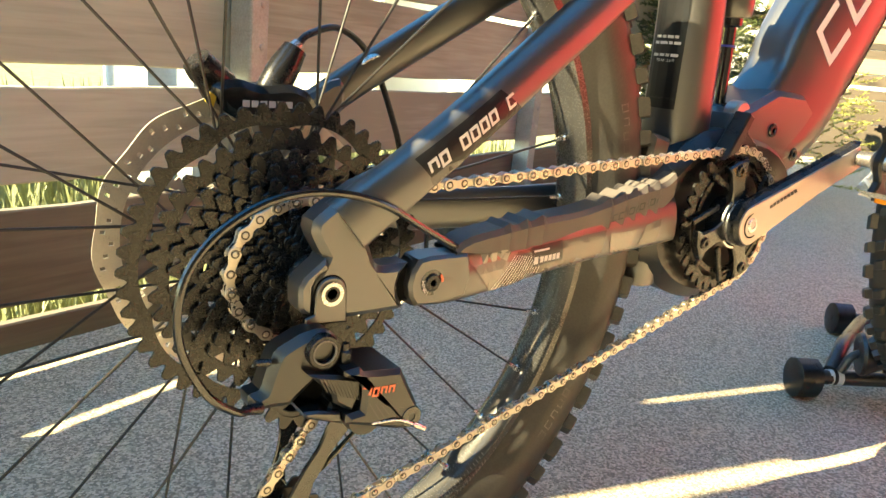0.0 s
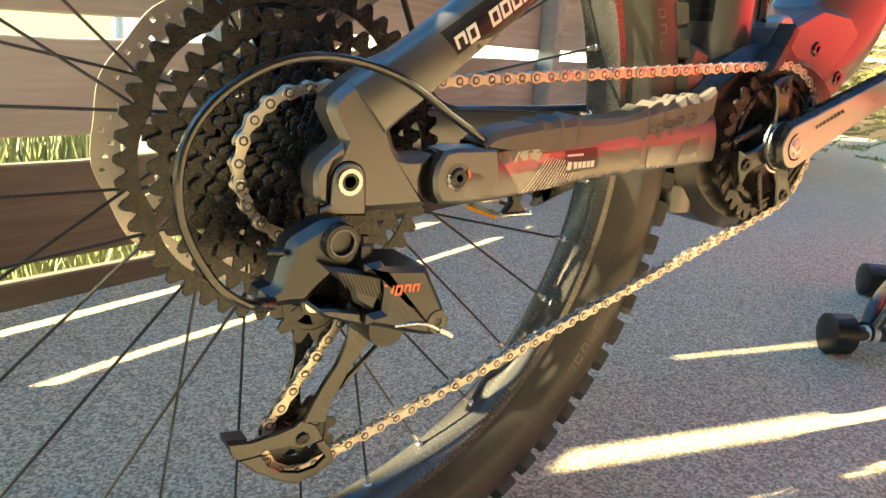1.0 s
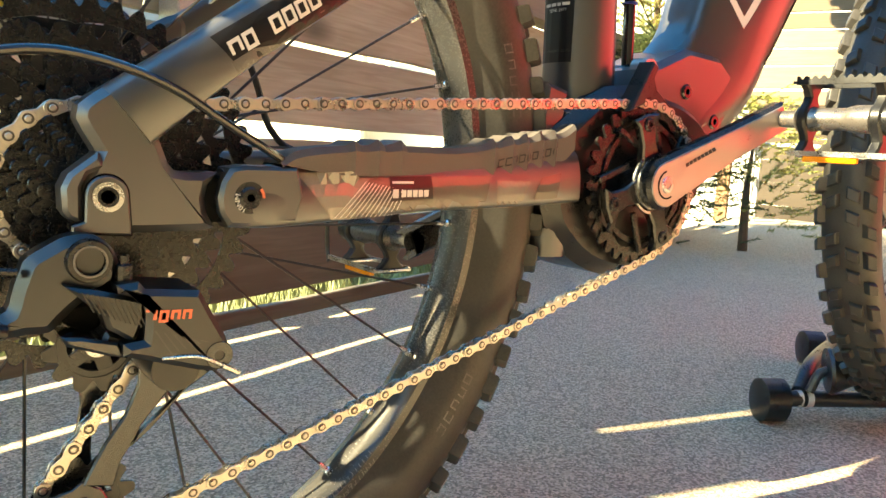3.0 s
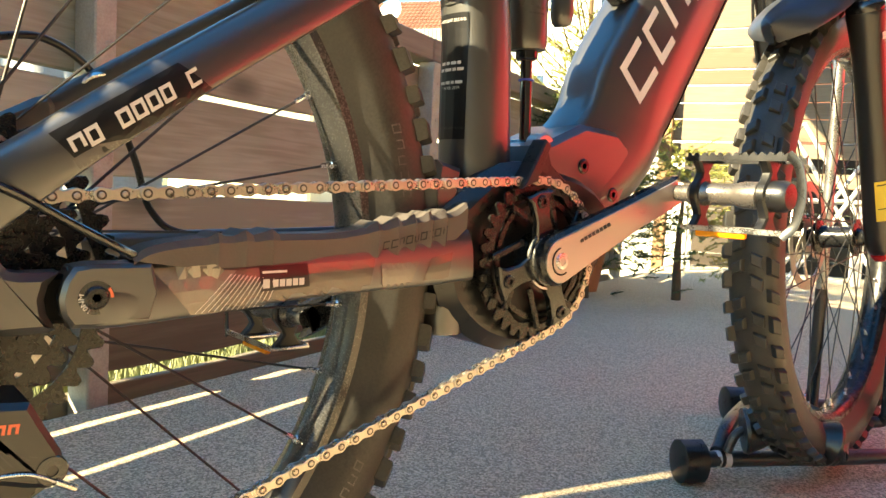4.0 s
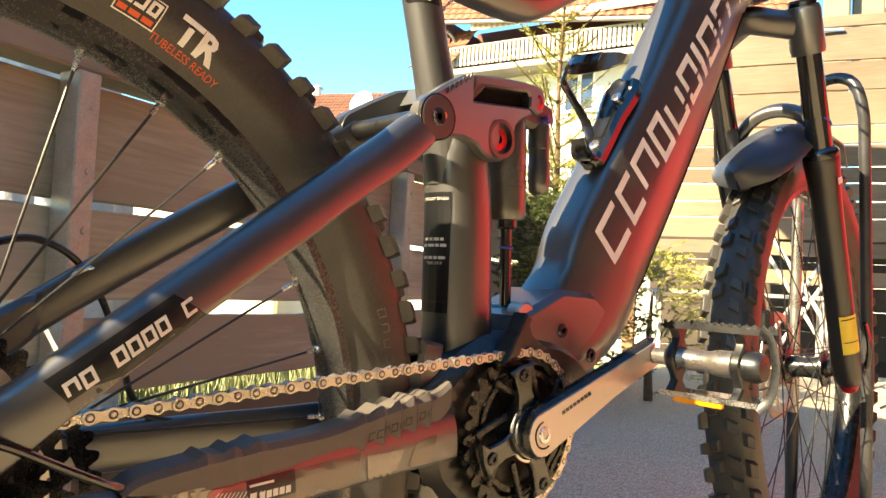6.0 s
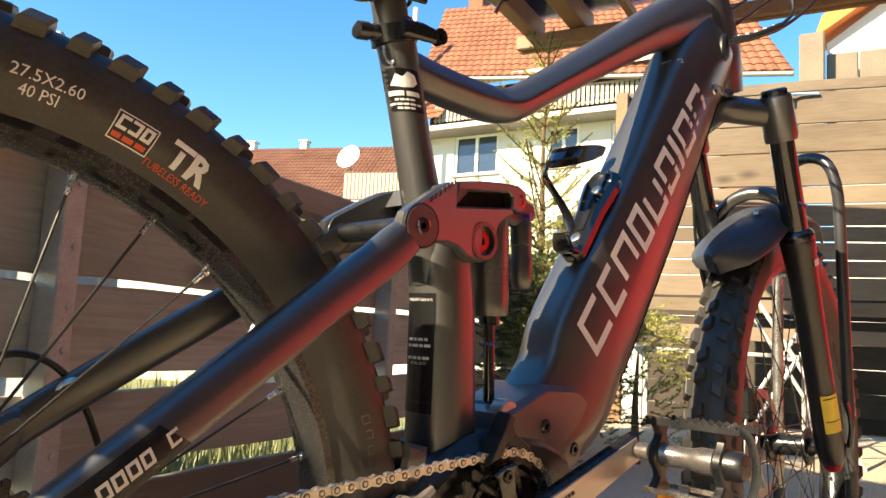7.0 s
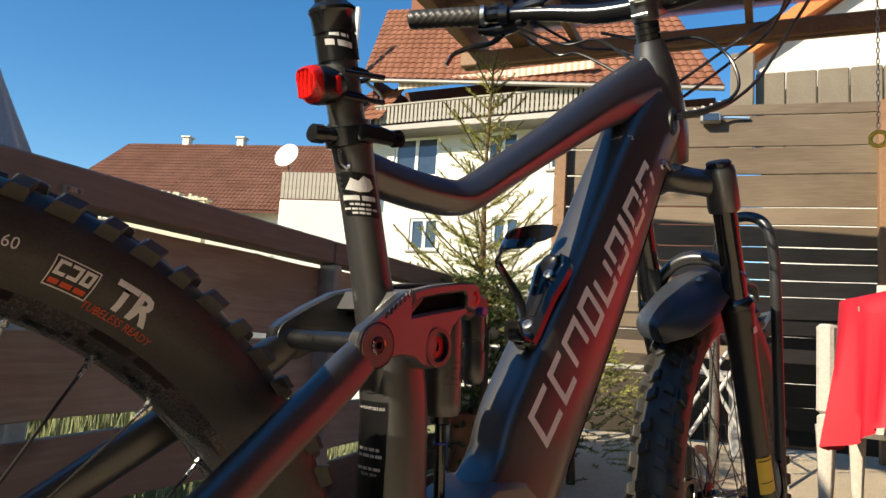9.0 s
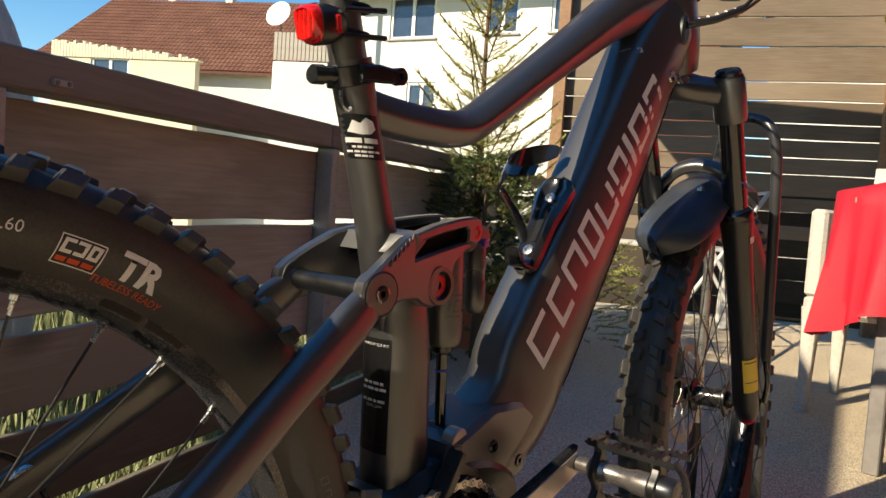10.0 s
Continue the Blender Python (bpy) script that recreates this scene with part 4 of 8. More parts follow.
def dropout(s):
    bm = bm_new()
    o = [(-0.0125, 0.392), (-0.0115, 0.3985), (-0.006, 0.4035), (0.016, 0.4185), (0.040, 0.4285), (0.050, 0.4220), (0.036, 0.4060), (0.028, 0.4005), (0.0230, 0.3960), (0.0225, 0.3915), (0.0300, 0.3720), (0.0330, 0.3685), (0.0380, 0.3675), (0.0560, 0.3678), (0.0505, 0.3610), (0.0488, 0.3540), (0.0500, 0.3465), (0.0545, 0.3385), (0.050, 0.3370), (0.016, 0.3365), (-0.004, 0.3375), (-0.011, 0.345), (-0.012, 0.360), (-0.006, 0.372), (-0.004, 0.3765), (-0.0100, 0.3865)]
    plate(bm, o, -0.0925 * s, -0.070 * s, 0.0042)
    ob = part("dropout", bm, FRAME, bike, "angular forged black dropout")
    return ob


sym(chainstay)
sym(seatstay)
sym(dropout)

# seat tube, top tube, head tube, down tube
bm = bm_new()
sweep(bm, [(0.331, 0, 0.812), (0.347, 0, 0.76), (0.365, 0, 0.70), (0.386, 0, 0.63), (0.398, 0, 0.585)], [0.0188, 0.0175, 0.0175, 0.0195, 0.021], 28, (0, 1, 0), 2.0, 6)
part("seat_tube", bm, FRAME, bike)
bm = bm_new()
sweep(bm, [(0.396, 0, 0.640), (0.404, 0, 0.605), (0.411, 0, 0.560), (0.4145, 0, 0.50), (0.418, 0, 0.432)], [(0.021, 0.021), (0.027, 0.0275), (0.0285, 0.029), (0.029, 0.030), (0.030, 0.031)], 28, (0, 1, 0), 2.5, 6)
part("seat_tube_base", bm, FRAME, bike)
bm = bm_new()
shaped(bm, [(0.352, 0, 0.774), (0.38, 0, 0.7705), (0.425, 0, 0.7685), (0.470, 0, 0.7705), (0.500, 0, 0.780), (0.549, 0, 0.811), (0.64, 0, 0.869), (0.745, 0, 0.9365), (0.81, 0, 0.972), (0.875, 0, 1.005)],
      [(0.015, 0.0165), (0.0165, 0.0170), (0.018, 0.0170), (0.019, 0.0172), (0.0195, 0.0170), (0.020, 0.0172), (0.021, 0.0205), (0.024, 0.0265), (0.026, 0.034), (0.028, 0.042)], rounded([(0.55, -1.05), (0.98, -0.25), (1.05, 0.05), (0.60, 0.98), (0.0, 1.08), (-0.60, 0.98), (-1.05, 0.05), (-0.98, -0.25), (-0.55, -1.05)]), -1, 6)
part("top_tube", bm, FRAME, bike)
UP = Vector((-0.387, 0, 0.922))
FWD = Vector((0.922, 0, 0.387))
HEAD = FA + UP * 0.61 - FWD * 0.045


def down_tube():
    bm = bm_new()
    seam = []
    top = spline([(0.866, 1.001), (0.804, 0.925), (0.739, 0.821), (0.675, 0.719), (0.575, 0.574), (0.549, 0.514), (0.517, 0.483), (0.480, 0.466)], 6)
    dep = spline([(0.045, 0.110), (0.046, 0.122), (0.048, 0.130), (0.053, 0.134), (0.070, 0.138), (0.072, 0.126), (0.062, 0.100), (0.052, 0.080)], 6)
    wid = spline([(0.040, 0), (0.041, 0), (0.041, 0), (0.041, 0), (0.041, 0), (0.040, 0), (0.038, 0), (0.036, 0)], 6)
    rings = []
    for i, p in enumerate(top):
        a, b = top[max(i - 1, 0)], top[min(i + 1, len(top) - 1)]
        t = Vector((b[0] - a[0], 0, b[1] - a[1])).normalized()
        n = Vector((-t.z, 0, t.x))
        if n.x < 0:
            n = -n
        P = Vector((p[0], 0, p[1]))
        h, d, w = dep[i][0], dep[i][1], wid[i][0]
        half = [(w * 0.30, -0.0035), (w * 0.52, -0.0015), (w * 0.62, 0.0015), (w * 0.70, 0.0070), (w * 0.98, h), (w, h + 0.010), (w * 0.93, h + (d - h) * 0.45), (w * 0.66, h + (d - h) * 0.82), (w * 0.45, d - 0.003), (w * 0.26, d)]
        sec = [(0, -0.0045)] + half + [(-y, v) for y, v in half[::-1]]
        seam.append(tuple(P + n * (h + (d - h) * 0.76) + Vector((0, -w * 0.708, 0))))
        rings.append([P + n * v + Vector((0, y, 0)) for y, v in sec])
    loft(bm, rings)
    ob = part("down_tube", bm, FRAME, bike, "large angular black down tube with a battery inside", angle=24)
    bm = bm_new()
    sweep(bm, seam[5:-14], 0.0011, 6, k=1)
    part("battery_seam", bm, RECESS_BLACK, ob)
    return ob


down = down_tube()
bm = bm_new()
H0, H1 = HEAD - UP * 0.02, HEAD + UP * 0.135
sweep(bm, [tuple(H0), tuple(HEAD + UP * 0.03), tuple(HEAD + UP * 0.09), tuple(H1)], [(0.030, 0.032), (0.036, 0.036), (0.034, 0.036), (0.027, 0.028)], 24, (0, 1, 0), 2.6, 5)
part("head_tube", bm, FRAME, bike)

# ---- drivetrain ----
def group_part(name, label=""):
    ob = new(name)
    ob.parent = bike
    if label:
        ob["label"] = label
    return ob


def bolt(parent, c, r, material=None, side=-1, dish=0.004, ring=None):
    """A socket-head bolt whose face looks along y (side -1: to the right)."""
    x, y, z = c
    bm = bm_new()
    s = side
    lathe(bm, [(0.0, y + s * 0.0005), (r * 0.38, y + s * 0.0005), (r * 0.42, y + s * dish), (r * 0.80, y + s * dish), (r, y + s * (dish - 0.001)), (r, y - s * 0.004)], 18, (x, 0, z))
    ob = part("bolt", bm, material or ALLOY, parent)
    bm = bm_new()
    lathe(bm, [(0.0, y + s * 0.0007), (r * 0.37, y + s * 0.0007)], 6, (x, 0, z))
    part("socket", bm, RECESS_BLACK, ob) if parent.parent is None else bm.free()
    if ring:
        bm = bm_new()
        ring_plate(bm, lambda a: r * 1.28, lambda a: r * 1.02, y - s * 0.003, y + s * dish * 0.5, 24, (x, z))
        part("washer", bm, ring, ob) if parent.parent is None else bm.free()
    return ob


PITCH = 0.0127
COGS = [11, 13, 15, 17, 19, 22, 25, 28, 32, 36, 42, 50]


def cog_y(i):
    return -0.0635 + 0.0036 * i


def cog_r(n):
    return PITCH / (2 * math.sin(math.pi / n))


def toothed(n, phase=0.0, tip=0.0034, root=0.0036):
    r = cog_r(n)

    def f(a):
        u = ((a + phase) * n / (2 * math.pi)) % 1.0
        d = abs(u - 0.5) * 2  # 0 at the tooth, 1 between teeth
        k = 1.0 if d < 0.22 else 0.5 + 0.5 * math.cos(math.pi * (d - 0.22) / 0.78)
        return r - root + (tip + root) * k
    return f


def cog_ring(bm, n, phase, inner, y, th):
    """A toothed ring with chamfered tooth edges."""
    f = toothed(n, phase)
    m, b, rows = n * 8, 0.0005, []
    for k in range(m):
        a = 2 * math.pi * k / m
        ro, ri = f(a), inner(a)
        ca, sa = math.cos(a), math.sin(a)
        rows.append([bm.verts.new((r * ca, yy, r * sa)) for r, yy in ((ro - b, y - th), (ro, y - th + b), (ro, y + th - b), (ro - b, y + th), (ri, y + th), (ri, y - th))])
    for k in range(m):
        a, c = rows[k], rows[(k + 1) % m]
        for q in range(6):
            w = (q + 1) % 6
            bm.faces.new((a[q], a[w], c[w], c[q]))


cassette = group_part("cassette", "wide black twelve-speed sprocket cassette")
for i, n in enumerate(COGS):
    y = cog_y(i)
    bm = bm_new()
    r = cog_r(n)
    base = 0.0165 if n <= 17 else r - (0.0105 if n < 36 else 0.0135)
    lobes = n // 2 if n < 40 else n // 5
    depth = 0.0024 if n < 40 else 0.0042
    cog_ring(bm, n, i * 0.11, (lambda a: base) if n <= 17 else (lambda a: base + depth * abs(math.sin(a * lobes / 2 + i)) ** 0.7), y, 0.0009)
    if n > 17:
        arms = 5 if n < 32 else 6
        for k in range(arms):
            a = 2 * math.pi * (k + 0.13 * i) / arms
            b = a + 0.42
            w = 0.0036 if n < 36 else 0.0048
            p, q = Vector((0.017 * math.cos(a), y, 0.017 * math.sin(a))), Vector(((base + 0.003) * math.cos(b), y, (base + 0.003) * math.sin(b)))
            beam(bm, p, q, 0.0018, w * 2, 0.0004, up=(q - p).normalized().cross(Vector((0, 1, 0))))
    if 0 < i < len(COGS) - 1:
        # bridges to the next ring inwards
        for k in range(n // 2):
            a = 4 * math.pi * (k + 0.25) / n + i * 0.11
            rr = r - 0.0072
            box(bm, (-0.0011, y + 0.0008, -0.0016), (0.0011, y + 0.0031, 0.0016), 0.0003, Matrix.Translation((rr * math.cos(a), 0, rr * math.sin(a))) @ Matrix.Rotation(-a, 4, "Y"))
    for v in bm.verts:
        v.co += RA
    part("sprocket", bm, STEEL_BLACK, cassette)
bm = bm_new()
lathe(bm, [(0.0165, -0.066), (0.0165, -0.022), (0.022, -0.021)], 24, tuple(RA))
part("freehub", bm, STEEL_BLACK, cassette)
bm = bm_new()
lathe(bm, [(0.008, -0.071), (0.0145, -0.070), (0.0165, -0.066), (0.0165, -0.060)], 24, tuple(RA))
part("lockring", bm, ALLOY, cassette)

# chain line: centre, radius, y and sense of turning of each wheel that the chain meets
BB = Vector((0.453, 0, 0.366))
PUL_U, PUL_L = (0.005, 0.269), (-0.003, 0.178)
CIRC = [((0.0, 0.355), cog_r(22), cog_y(5), 1), (PUL_U, cog_r(12), -0.044, -1), (PUL_L, cog_r(12), -0.046, 1), ((BB.x, BB.z), cog_r(34), -0.053, 1)]


def tangent(c1, r1, s1, c2, r2, s2):
    """The straight from circle 1 to circle 2, for senses of turning s1, s2 (1: anticlockwise in x, z)."""
    d = Vector(c2) - Vector(c1)
    D, base = d.length, math.atan2(d.y, d.x)
    off = (s1 * r1 - s2 * r2) / D
    th = base + math.asin(off)
    n = Vector((math.sin(th), -math.cos(th)))
    return Vector(c1) + n * (s1 * r1), Vector(c2) + n * (s2 * r2)


def chain_path():
    # the chain runs anticlockwise seen from the right (x to the right): over the cog's top to the back, down, and forward below
    n = len(CIRC)
    segs = [tangent(*[v for v in (CIRC[i][0], CIRC[i][1], CIRC[i][3])], *[v for v in (CIRC[(i + 1) % n][0], CIRC[(i + 1) % n][1], CIRC[(i + 1) % n][3])]) for i in range(n)]
    pts = []
    for i in range(n):
        c, r, y, s = CIRC[i]
        p_in, p_out = segs[i - 1][1], segs[i][0]
        a0 = math.atan2(p_in.y - c[1], p_in.x - c[0])
        a1 = math.atan2(p_out.y - c[1], p_out.x - c[0])
        da = (a1 - a0) * s % (2 * math.pi)
        k = max(2, int(da * r / 0.001))
        for j in range(k + 1):
            a = a0 + s * da * j / k
            pts.append(Vector((c[0] + r * math.cos(a), y, c[1] + r * math.sin(a))))
        y2 = CIRC[(i + 1) % n][2]
        q0, q1 = segs[i]
        ln = (q1 - q0).length
        k = int(ln / 0.004)
        for j in range(1, k):
            t = j / k
            sag = 0.0
            if i == 2:
                sag = -0.001 * 4 * t * (1 - t)
            pts.append(Vector((q0.x + (q1.x - q0.x) * t, y + (y2 - y) * t, q0.y + (q1.y - q0.y) * t + sag)))
    return pts


def chain_stations():
    pts = chain_path()
    pts.append(pts[0])
    total = sum((b - a).length for a, b in zip(pts, pts[1:]))
    count = int(total / PITCH / 2) * 2
    step = total / count
    out, acc, want = [], 0.0, 0.0
    for a, b in zip(pts, pts[1:]):
        ln = (b - a).length
        while want <= acc + ln and len(out) < count:
            out.append(a + (b - a) * ((want - acc) / ln if ln else 0))
            want += step
        acc += ln
    return out


def link_mesh(outer):
    bm = bm_new()
    h = PITCH / 2
    o = []
    R, W = (0.0044, 0.0028) if outer else (0.0042, 0.0025)
    for sgn in (1, -1):
        for k in range(9):
            a = radians(-115 + 230 * k / 8)
            o.append((sgn * (h + R * math.cos(a)), sgn * R * math.sin(a)))
        o.append((0.0, sgn * W))
    ys = ((0.0027, 0.0036),) if outer else ((0.0014, 0.0024),)
    for a, b in ys:
        plate(bm, o, a, b, 0.00025)
        plate(bm, o, -b, -a, 0.00025)
    for sgn in (1, -1):
        if outer:
            lathe(bm, [(0.0, -0.0043), (0.0013, -0.0043), (0.0018, -0.0039), (0.0018, 0.0039), (0.0013, 0.0043), (0.0, 0.0043)], 10, (sgn * h, 0, 0))
            for y in (-0.0037, 0.0037):
                n0 = len(bm.faces)
                ring_plate(bm, lambda a: 0.0028, lambda a: 0.0018, y - 0.0001, y + 0.0001, 14, (sgn * h, 0))
                bm.faces.ensure_lookup_table()
                for f in bm.faces[n0:]:
                    f.material_index = 1
        else:
            lathe(bm, [(0.0036, -0.0013), (0.0037, -0.001), (0.0037, 0.001), (0.0036, 0.0013)], 10, (sgn * h, 0, 0))
    return bm


chain = group_part("chain", "nickel-plated roller chain running between cassette, derailleur and chainring")
st = chain_stations()
protos = {}
for i in range(len(st)):
    a, b = st[i], st[(i + 1) % len(st)]
    x = (b - a).normalized()
    y = Vector((0, 1, 0))
    y = (y - x * y.dot(x)).normalized()
    m = Matrix((x, y, x.cross(y))).transposed().to_4x4()
    m.translation = (a + b) / 2
    if i % 2 not in protos:
        protos[i % 2] = part("chain_link", link_mesh(i % 2 == 0), [CHROME, RIVET], chain)
        protos[i % 2].matrix_basis = m
    else:
        again(protos[i % 2], m)

# chainring, spider and cranks
ringset = group_part("chainring", "black steel chainring with cut-out spider and bash ring")
c2 = (BB.x, BB.z)
bm = bm_new()
ring_plate(bm, toothed(34, 0.05, 0.0042, 0.0040), lambda a: 0.0588 + 0.0012 * math.sin(a * 12), -0.0543, -0.0517, 34 * 10, c2)
ring_plate(bm, lambda a: 0.0545, lambda a: 0.0500, -0.0543, -0.0517, 72, c2)
part("toothed_ring", bm, STEEL_BLACK, ringset)
ARMS = (15, 105, 200, 293)
bm = bm_new()
for d in ARMS:
    a = radians(d)
    for da, w0, w1 in ((0.0, 0.012, 0.008),):
        p, q = Vector((BB.x + 0.016 * math.cos(a), 0, BB.z + 0.016 * math.sin(a))), Vector((BB.x + 0.058 * math.cos(a), 0, BB.z + 0.058 * math.sin(a)))
        t = Vector((math.cos(a), math.sin(a)))
        s = Vector((-t.y, t.x))
        c = Vector(c2)
        o = [tuple(c + t * 0.014 - s * 0.013), tuple(c + t * 0.036 - s * 0.0085), tuple(c + t * 0.052 - s * 0.0105), tuple(c + t * 0.0585 - s * 0.016), tuple(c + t * 0.0610), tuple(c + t * 0.0585 + s * 0.016), tuple(c + t * 0.052 + s * 0.0105), tuple(c + t * 0.036 + s * 0.0085), tuple(c + t * 0.014 + s * 0.013)]
        plate(bm, o, -0.0655, -0.0570, 0.0015)
part("spider", bm, FRAME_GLOSS, ringset, "glossy black four-arm spider")
for d in ARMS:
    a = radians(d)
    bolt(ringset, (BB.x + 0.052 * math.cos(a), -0.0655, BB.z + 0.052 * math.sin(a)), 0.0058, ALLOY, dish=0.002)
bm = bm_new()
for k in range(8):
    a = radians(60 + 45 * k)
    p0 = Vector((BB.x + 0.030 * math.cos(a), -0.0575, BB.z + 0.030 * math.sin(a)))
    p1 = Vector((BB.x + 0.062 * math.cos(a + 0.5), -0.0575, BB.z + 0.062 * math.sin(a + 0.5)))
    beam(bm, p0, p1, 0.004, 0.006, 0.001, up=(p1 - p0).normalized().cross(Vector((0, 1, 0))))
tagged(part("ring_web", bm, STEEL_BLACK, ringset), kind="stuff")
bm = bm_new()
lathe(bm, [(0.0, -0.079), (0.0165, -0.079), (0.0185, -0.074), (0.0185, -0.066), (0.022, -0.063), (0.022, -0.040)], 32, (BB.x, 0, BB.z))
part("spindle", bm, ALLOY, ringset)
bm = bm_new()
for r0, r1, y in ((0.0195, 0.0225, -0.0665), (0.0245, 0.0265, -0.0640)):
    ring_plate(bm, lambda a: r1, lambda a: r0, y - 0.001, y + 0.001, 40, c2)
part("bearing_ring", bm, STEEL, ringset)

TIP = Vector((0.605, 0, 0.432))


def crank(s, tip):
    """Crank arm on the right (s 1) or left (s -1)."""
    ob = new("crank_arm")
    ob.parent = bike
    ob["label"] = "polished grey alloy crank arm with black edges"
    t = Vector((tip.x - BB.x, tip.z - BB.z))
    L = t.length
    t.normalize()
    n = Vector((-t.y, t.x))
    c = Vector((BB.x, BB.z))

    def P(u, v):
        return tuple(c + t * u + n * v)
    o = [P(0.022 * math.cos(radians(a)), 0.0225 * math.sin(radians(a))) for a in range(80, 281, 20)]
    o += [P(0.030, -0.0205), P(0.10, -0.0165), P(L - 0.012, -0.0150), P(L + 0.004, -0.0145), P(L + 0.010, -0.0125), P(L + 0.003, -0.008), P(L - 0.003, -0.0075), P(L - 0.006, 0.0), P(L - 0.003, 0.0075), P(L + 0.004, 0.0085), P(L + 0.012, 0.0135), P(L + 0.003, 0.0150), P(L - 0.012, 0.0150), P(0.10, 0.0165), P(0.030, 0.0205)]

    def warp(x, z):
        u = (Vector((x, z)) - c).dot(t)
        return -s * 0.012 * (u / L) ** 1.5 if u > 0 else 0.0
    bm = bm_new()
    plate(bm, o, -0.0780 * s, -0.0640 * s, 0.0035, warp)
    body = part("arm_body", bm, ALLOY, ob, "black sides of the arm")
    bm = bm_new()
    inn = inset(o, 0.0030)
    plate(bm, inn, -0.0795 * s, -0.0776 * s, 0.0004, warp)
    part("face_plate", bm, CRANK, ob, "brushed grey outer face")
    bm = bm_new()
    lathe(bm, [(0.0125, -0.0797 * s), (0.0125, -0.0801 * s), (0.0110, -0.0801 * s), (0.0104, -0.0780 * s)], 32, (BB.x, 0, BB.z))
    lathe(bm, [(0.0, -0.0797 * s), (0.0104, -0.0797 * s)], 32, (BB.x, 0, BB.z))
    part("bolt_recess", bm, RECESS_BLACK, ob)
    bm = bm_new()
    lathe(bm, [(0.0, -0.0790 * s), (0.0033, -0.0790 * s), (0.0036, -0.0813 * s), (0.0070, -0.0810 * s), (0.0078, -0.0797 * s)], 20, (BB.x, 0, BB.z))
    part("crank_bolt", bm, STEEL, ob)
    bm = bm_new()
    lathe(bm, [(0.0, -0.0793 * s), (0.0034, -0.0793 * s)], 6, (BB.x, 0, BB.z))
    part("hex_socket", bm, DARK_DECAL, ob)
    return ob


crank(1, TIP)
TIP_L = BB * 2 - TIP
crank(-1, TIP_L)


SPINDLE = shader("pedal_alloy", (0.22, 0.20, 0.185), 0.3, 0.8, 0.12, 60, 900, 0.00002)


def pedal(s, tip):
    ob = new("pedal")
    ob.parent = bike
    ob["label"] = "alloy platform pedal with toothed steel cage and amber reflectors"
    x, z = tip.x, tip.z
    y0, y1 = -0.112 * s, -0.205 * s
    bm = bm_new()
    prof = [(0.0, -0.084), (0.0075, -0.084), (0.0085, -0.106), (0.0130, -0.110), (0.0130, -0.118), (0.0105, -0.124), (0.0100, -0.150), (0.0115, -0.156), (0.0125, -0.160), (0.0125, -0.176), (0.0, -0.177)]
    lathe(bm, [(r, h * s) for r, h in prof], 24, (x, 0, z))
    part("spindle_housing", bm, RIM if s < 0 else SPINDLE, ob, "bare alloy spindle housing")
    bm = bm_new()
    lathe(bm, [(r, h * s) for r, h in ((0.0, -0.175), (0.0135, -0.175), (0.0140, -0.178), (0.0140, -0.197), (0.0115, -0.202), (0.0, -0.203))], 24, (x, 0, z))
    part("end_cap", bm, PLASTIC, ob, "black outer end cap")
    for ya, yb in ((-0.112 * s, -0.121 * s), (-0.176 * s, -0.186 * s)):
        bm = bm_new()
        o = smooth_outline([(x - 0.016, z + 0.034), (x - 0.006, z + 0.020), (x - 0.015, z + 0.006), (x - 0.015, z - 0.006), (x - 0.006, z - 0.020), (x - 0.016, z - 0.034), (x + 0.016, z - 0.034), (x + 0.006, z - 0.020), (x + 0.015, z - 0.006), (x + 0.015, z + 0.006), (x + 0.006, z + 0.020), (x + 0.016, z + 0.034)], 3)
        plate(bm, o, ya, yb, 0.0018)
        part("side_bracket", bm, PLASTIC, ob, "dark forged bracket")
    for sg in (1, -1):
        bm = bm_new()
        zz = z + sg * 0.032
        for xx in (x - 0.019, x + 0.019):
            rows = []
            for k in range(49):
                yy = y0 + (y1 - y0) * k / 48
                h = 0.0030 if k % 4 < 2 else 0.0004
                rows.append([(xx - 0.0011, yy, zz - 0.0025), (xx + 0.0011, yy, zz - 0.0025), (xx + 0.0011, yy, zz + 0.0022 + h * (sg > 0)), (xx - 0.0011, yy, zz + 0.0022 + h * (sg > 0))])
                if sg < 0:
                    rows[-1] = [(a, b, 2 * zz - c) for a, b, c in rows[-1]]
            loft(bm, rows)
        for yy in (y0, y0 + (y1 - y0) * 0.66):
            box(bm, (x - 0.019, yy - 0.004, zz - 0.0012), (x + 0.019, yy + 0.004, zz + 0.0012), 0.0004)
        part("cage_plate", bm, PLASTIC if sg > 0 else STEEL, ob, "toothed dark cage plate" if sg > 0 else "toothed steel cage plate")
        bm = bm_new()
        zr = z - 0.0365 if sg > 0 else z + 0.0365
        ya, yb = sorted((-0.124 * s, -0.172 * s))
        box(bm, (x - 0.0185, ya, min(zr - 0.003, zr + 0.003)), (x - 0.0125, yb, max(zr - 0.003, zr + 0.003)), 0.001)
        if sg > 0:
            part("reflector", bm, AMBER, ob, "amber pedal reflector")
        else:
            bm.free()
    bm = bm_new()
    pts = [(x - 0.019, -0.205 * s, z + 0.036), (x - 0.016, -0.214 * s, z + 0.024), (x - 0.015, -0.218 * s, z), (x - 0.016, -0.214 * s, z - 0.024), (x - 0.019, -0.205 * s, z - 0.036)]
    sweep(bm, pts, [(0.0012, 0.004)] * 5, 8, (1, 0, 0), 3)
    part("end_cage", bm, PLASTIC, ob, "curved dark end cage")
    return ob


pedal(1, TIP)
pedal(-1, TIP_L)

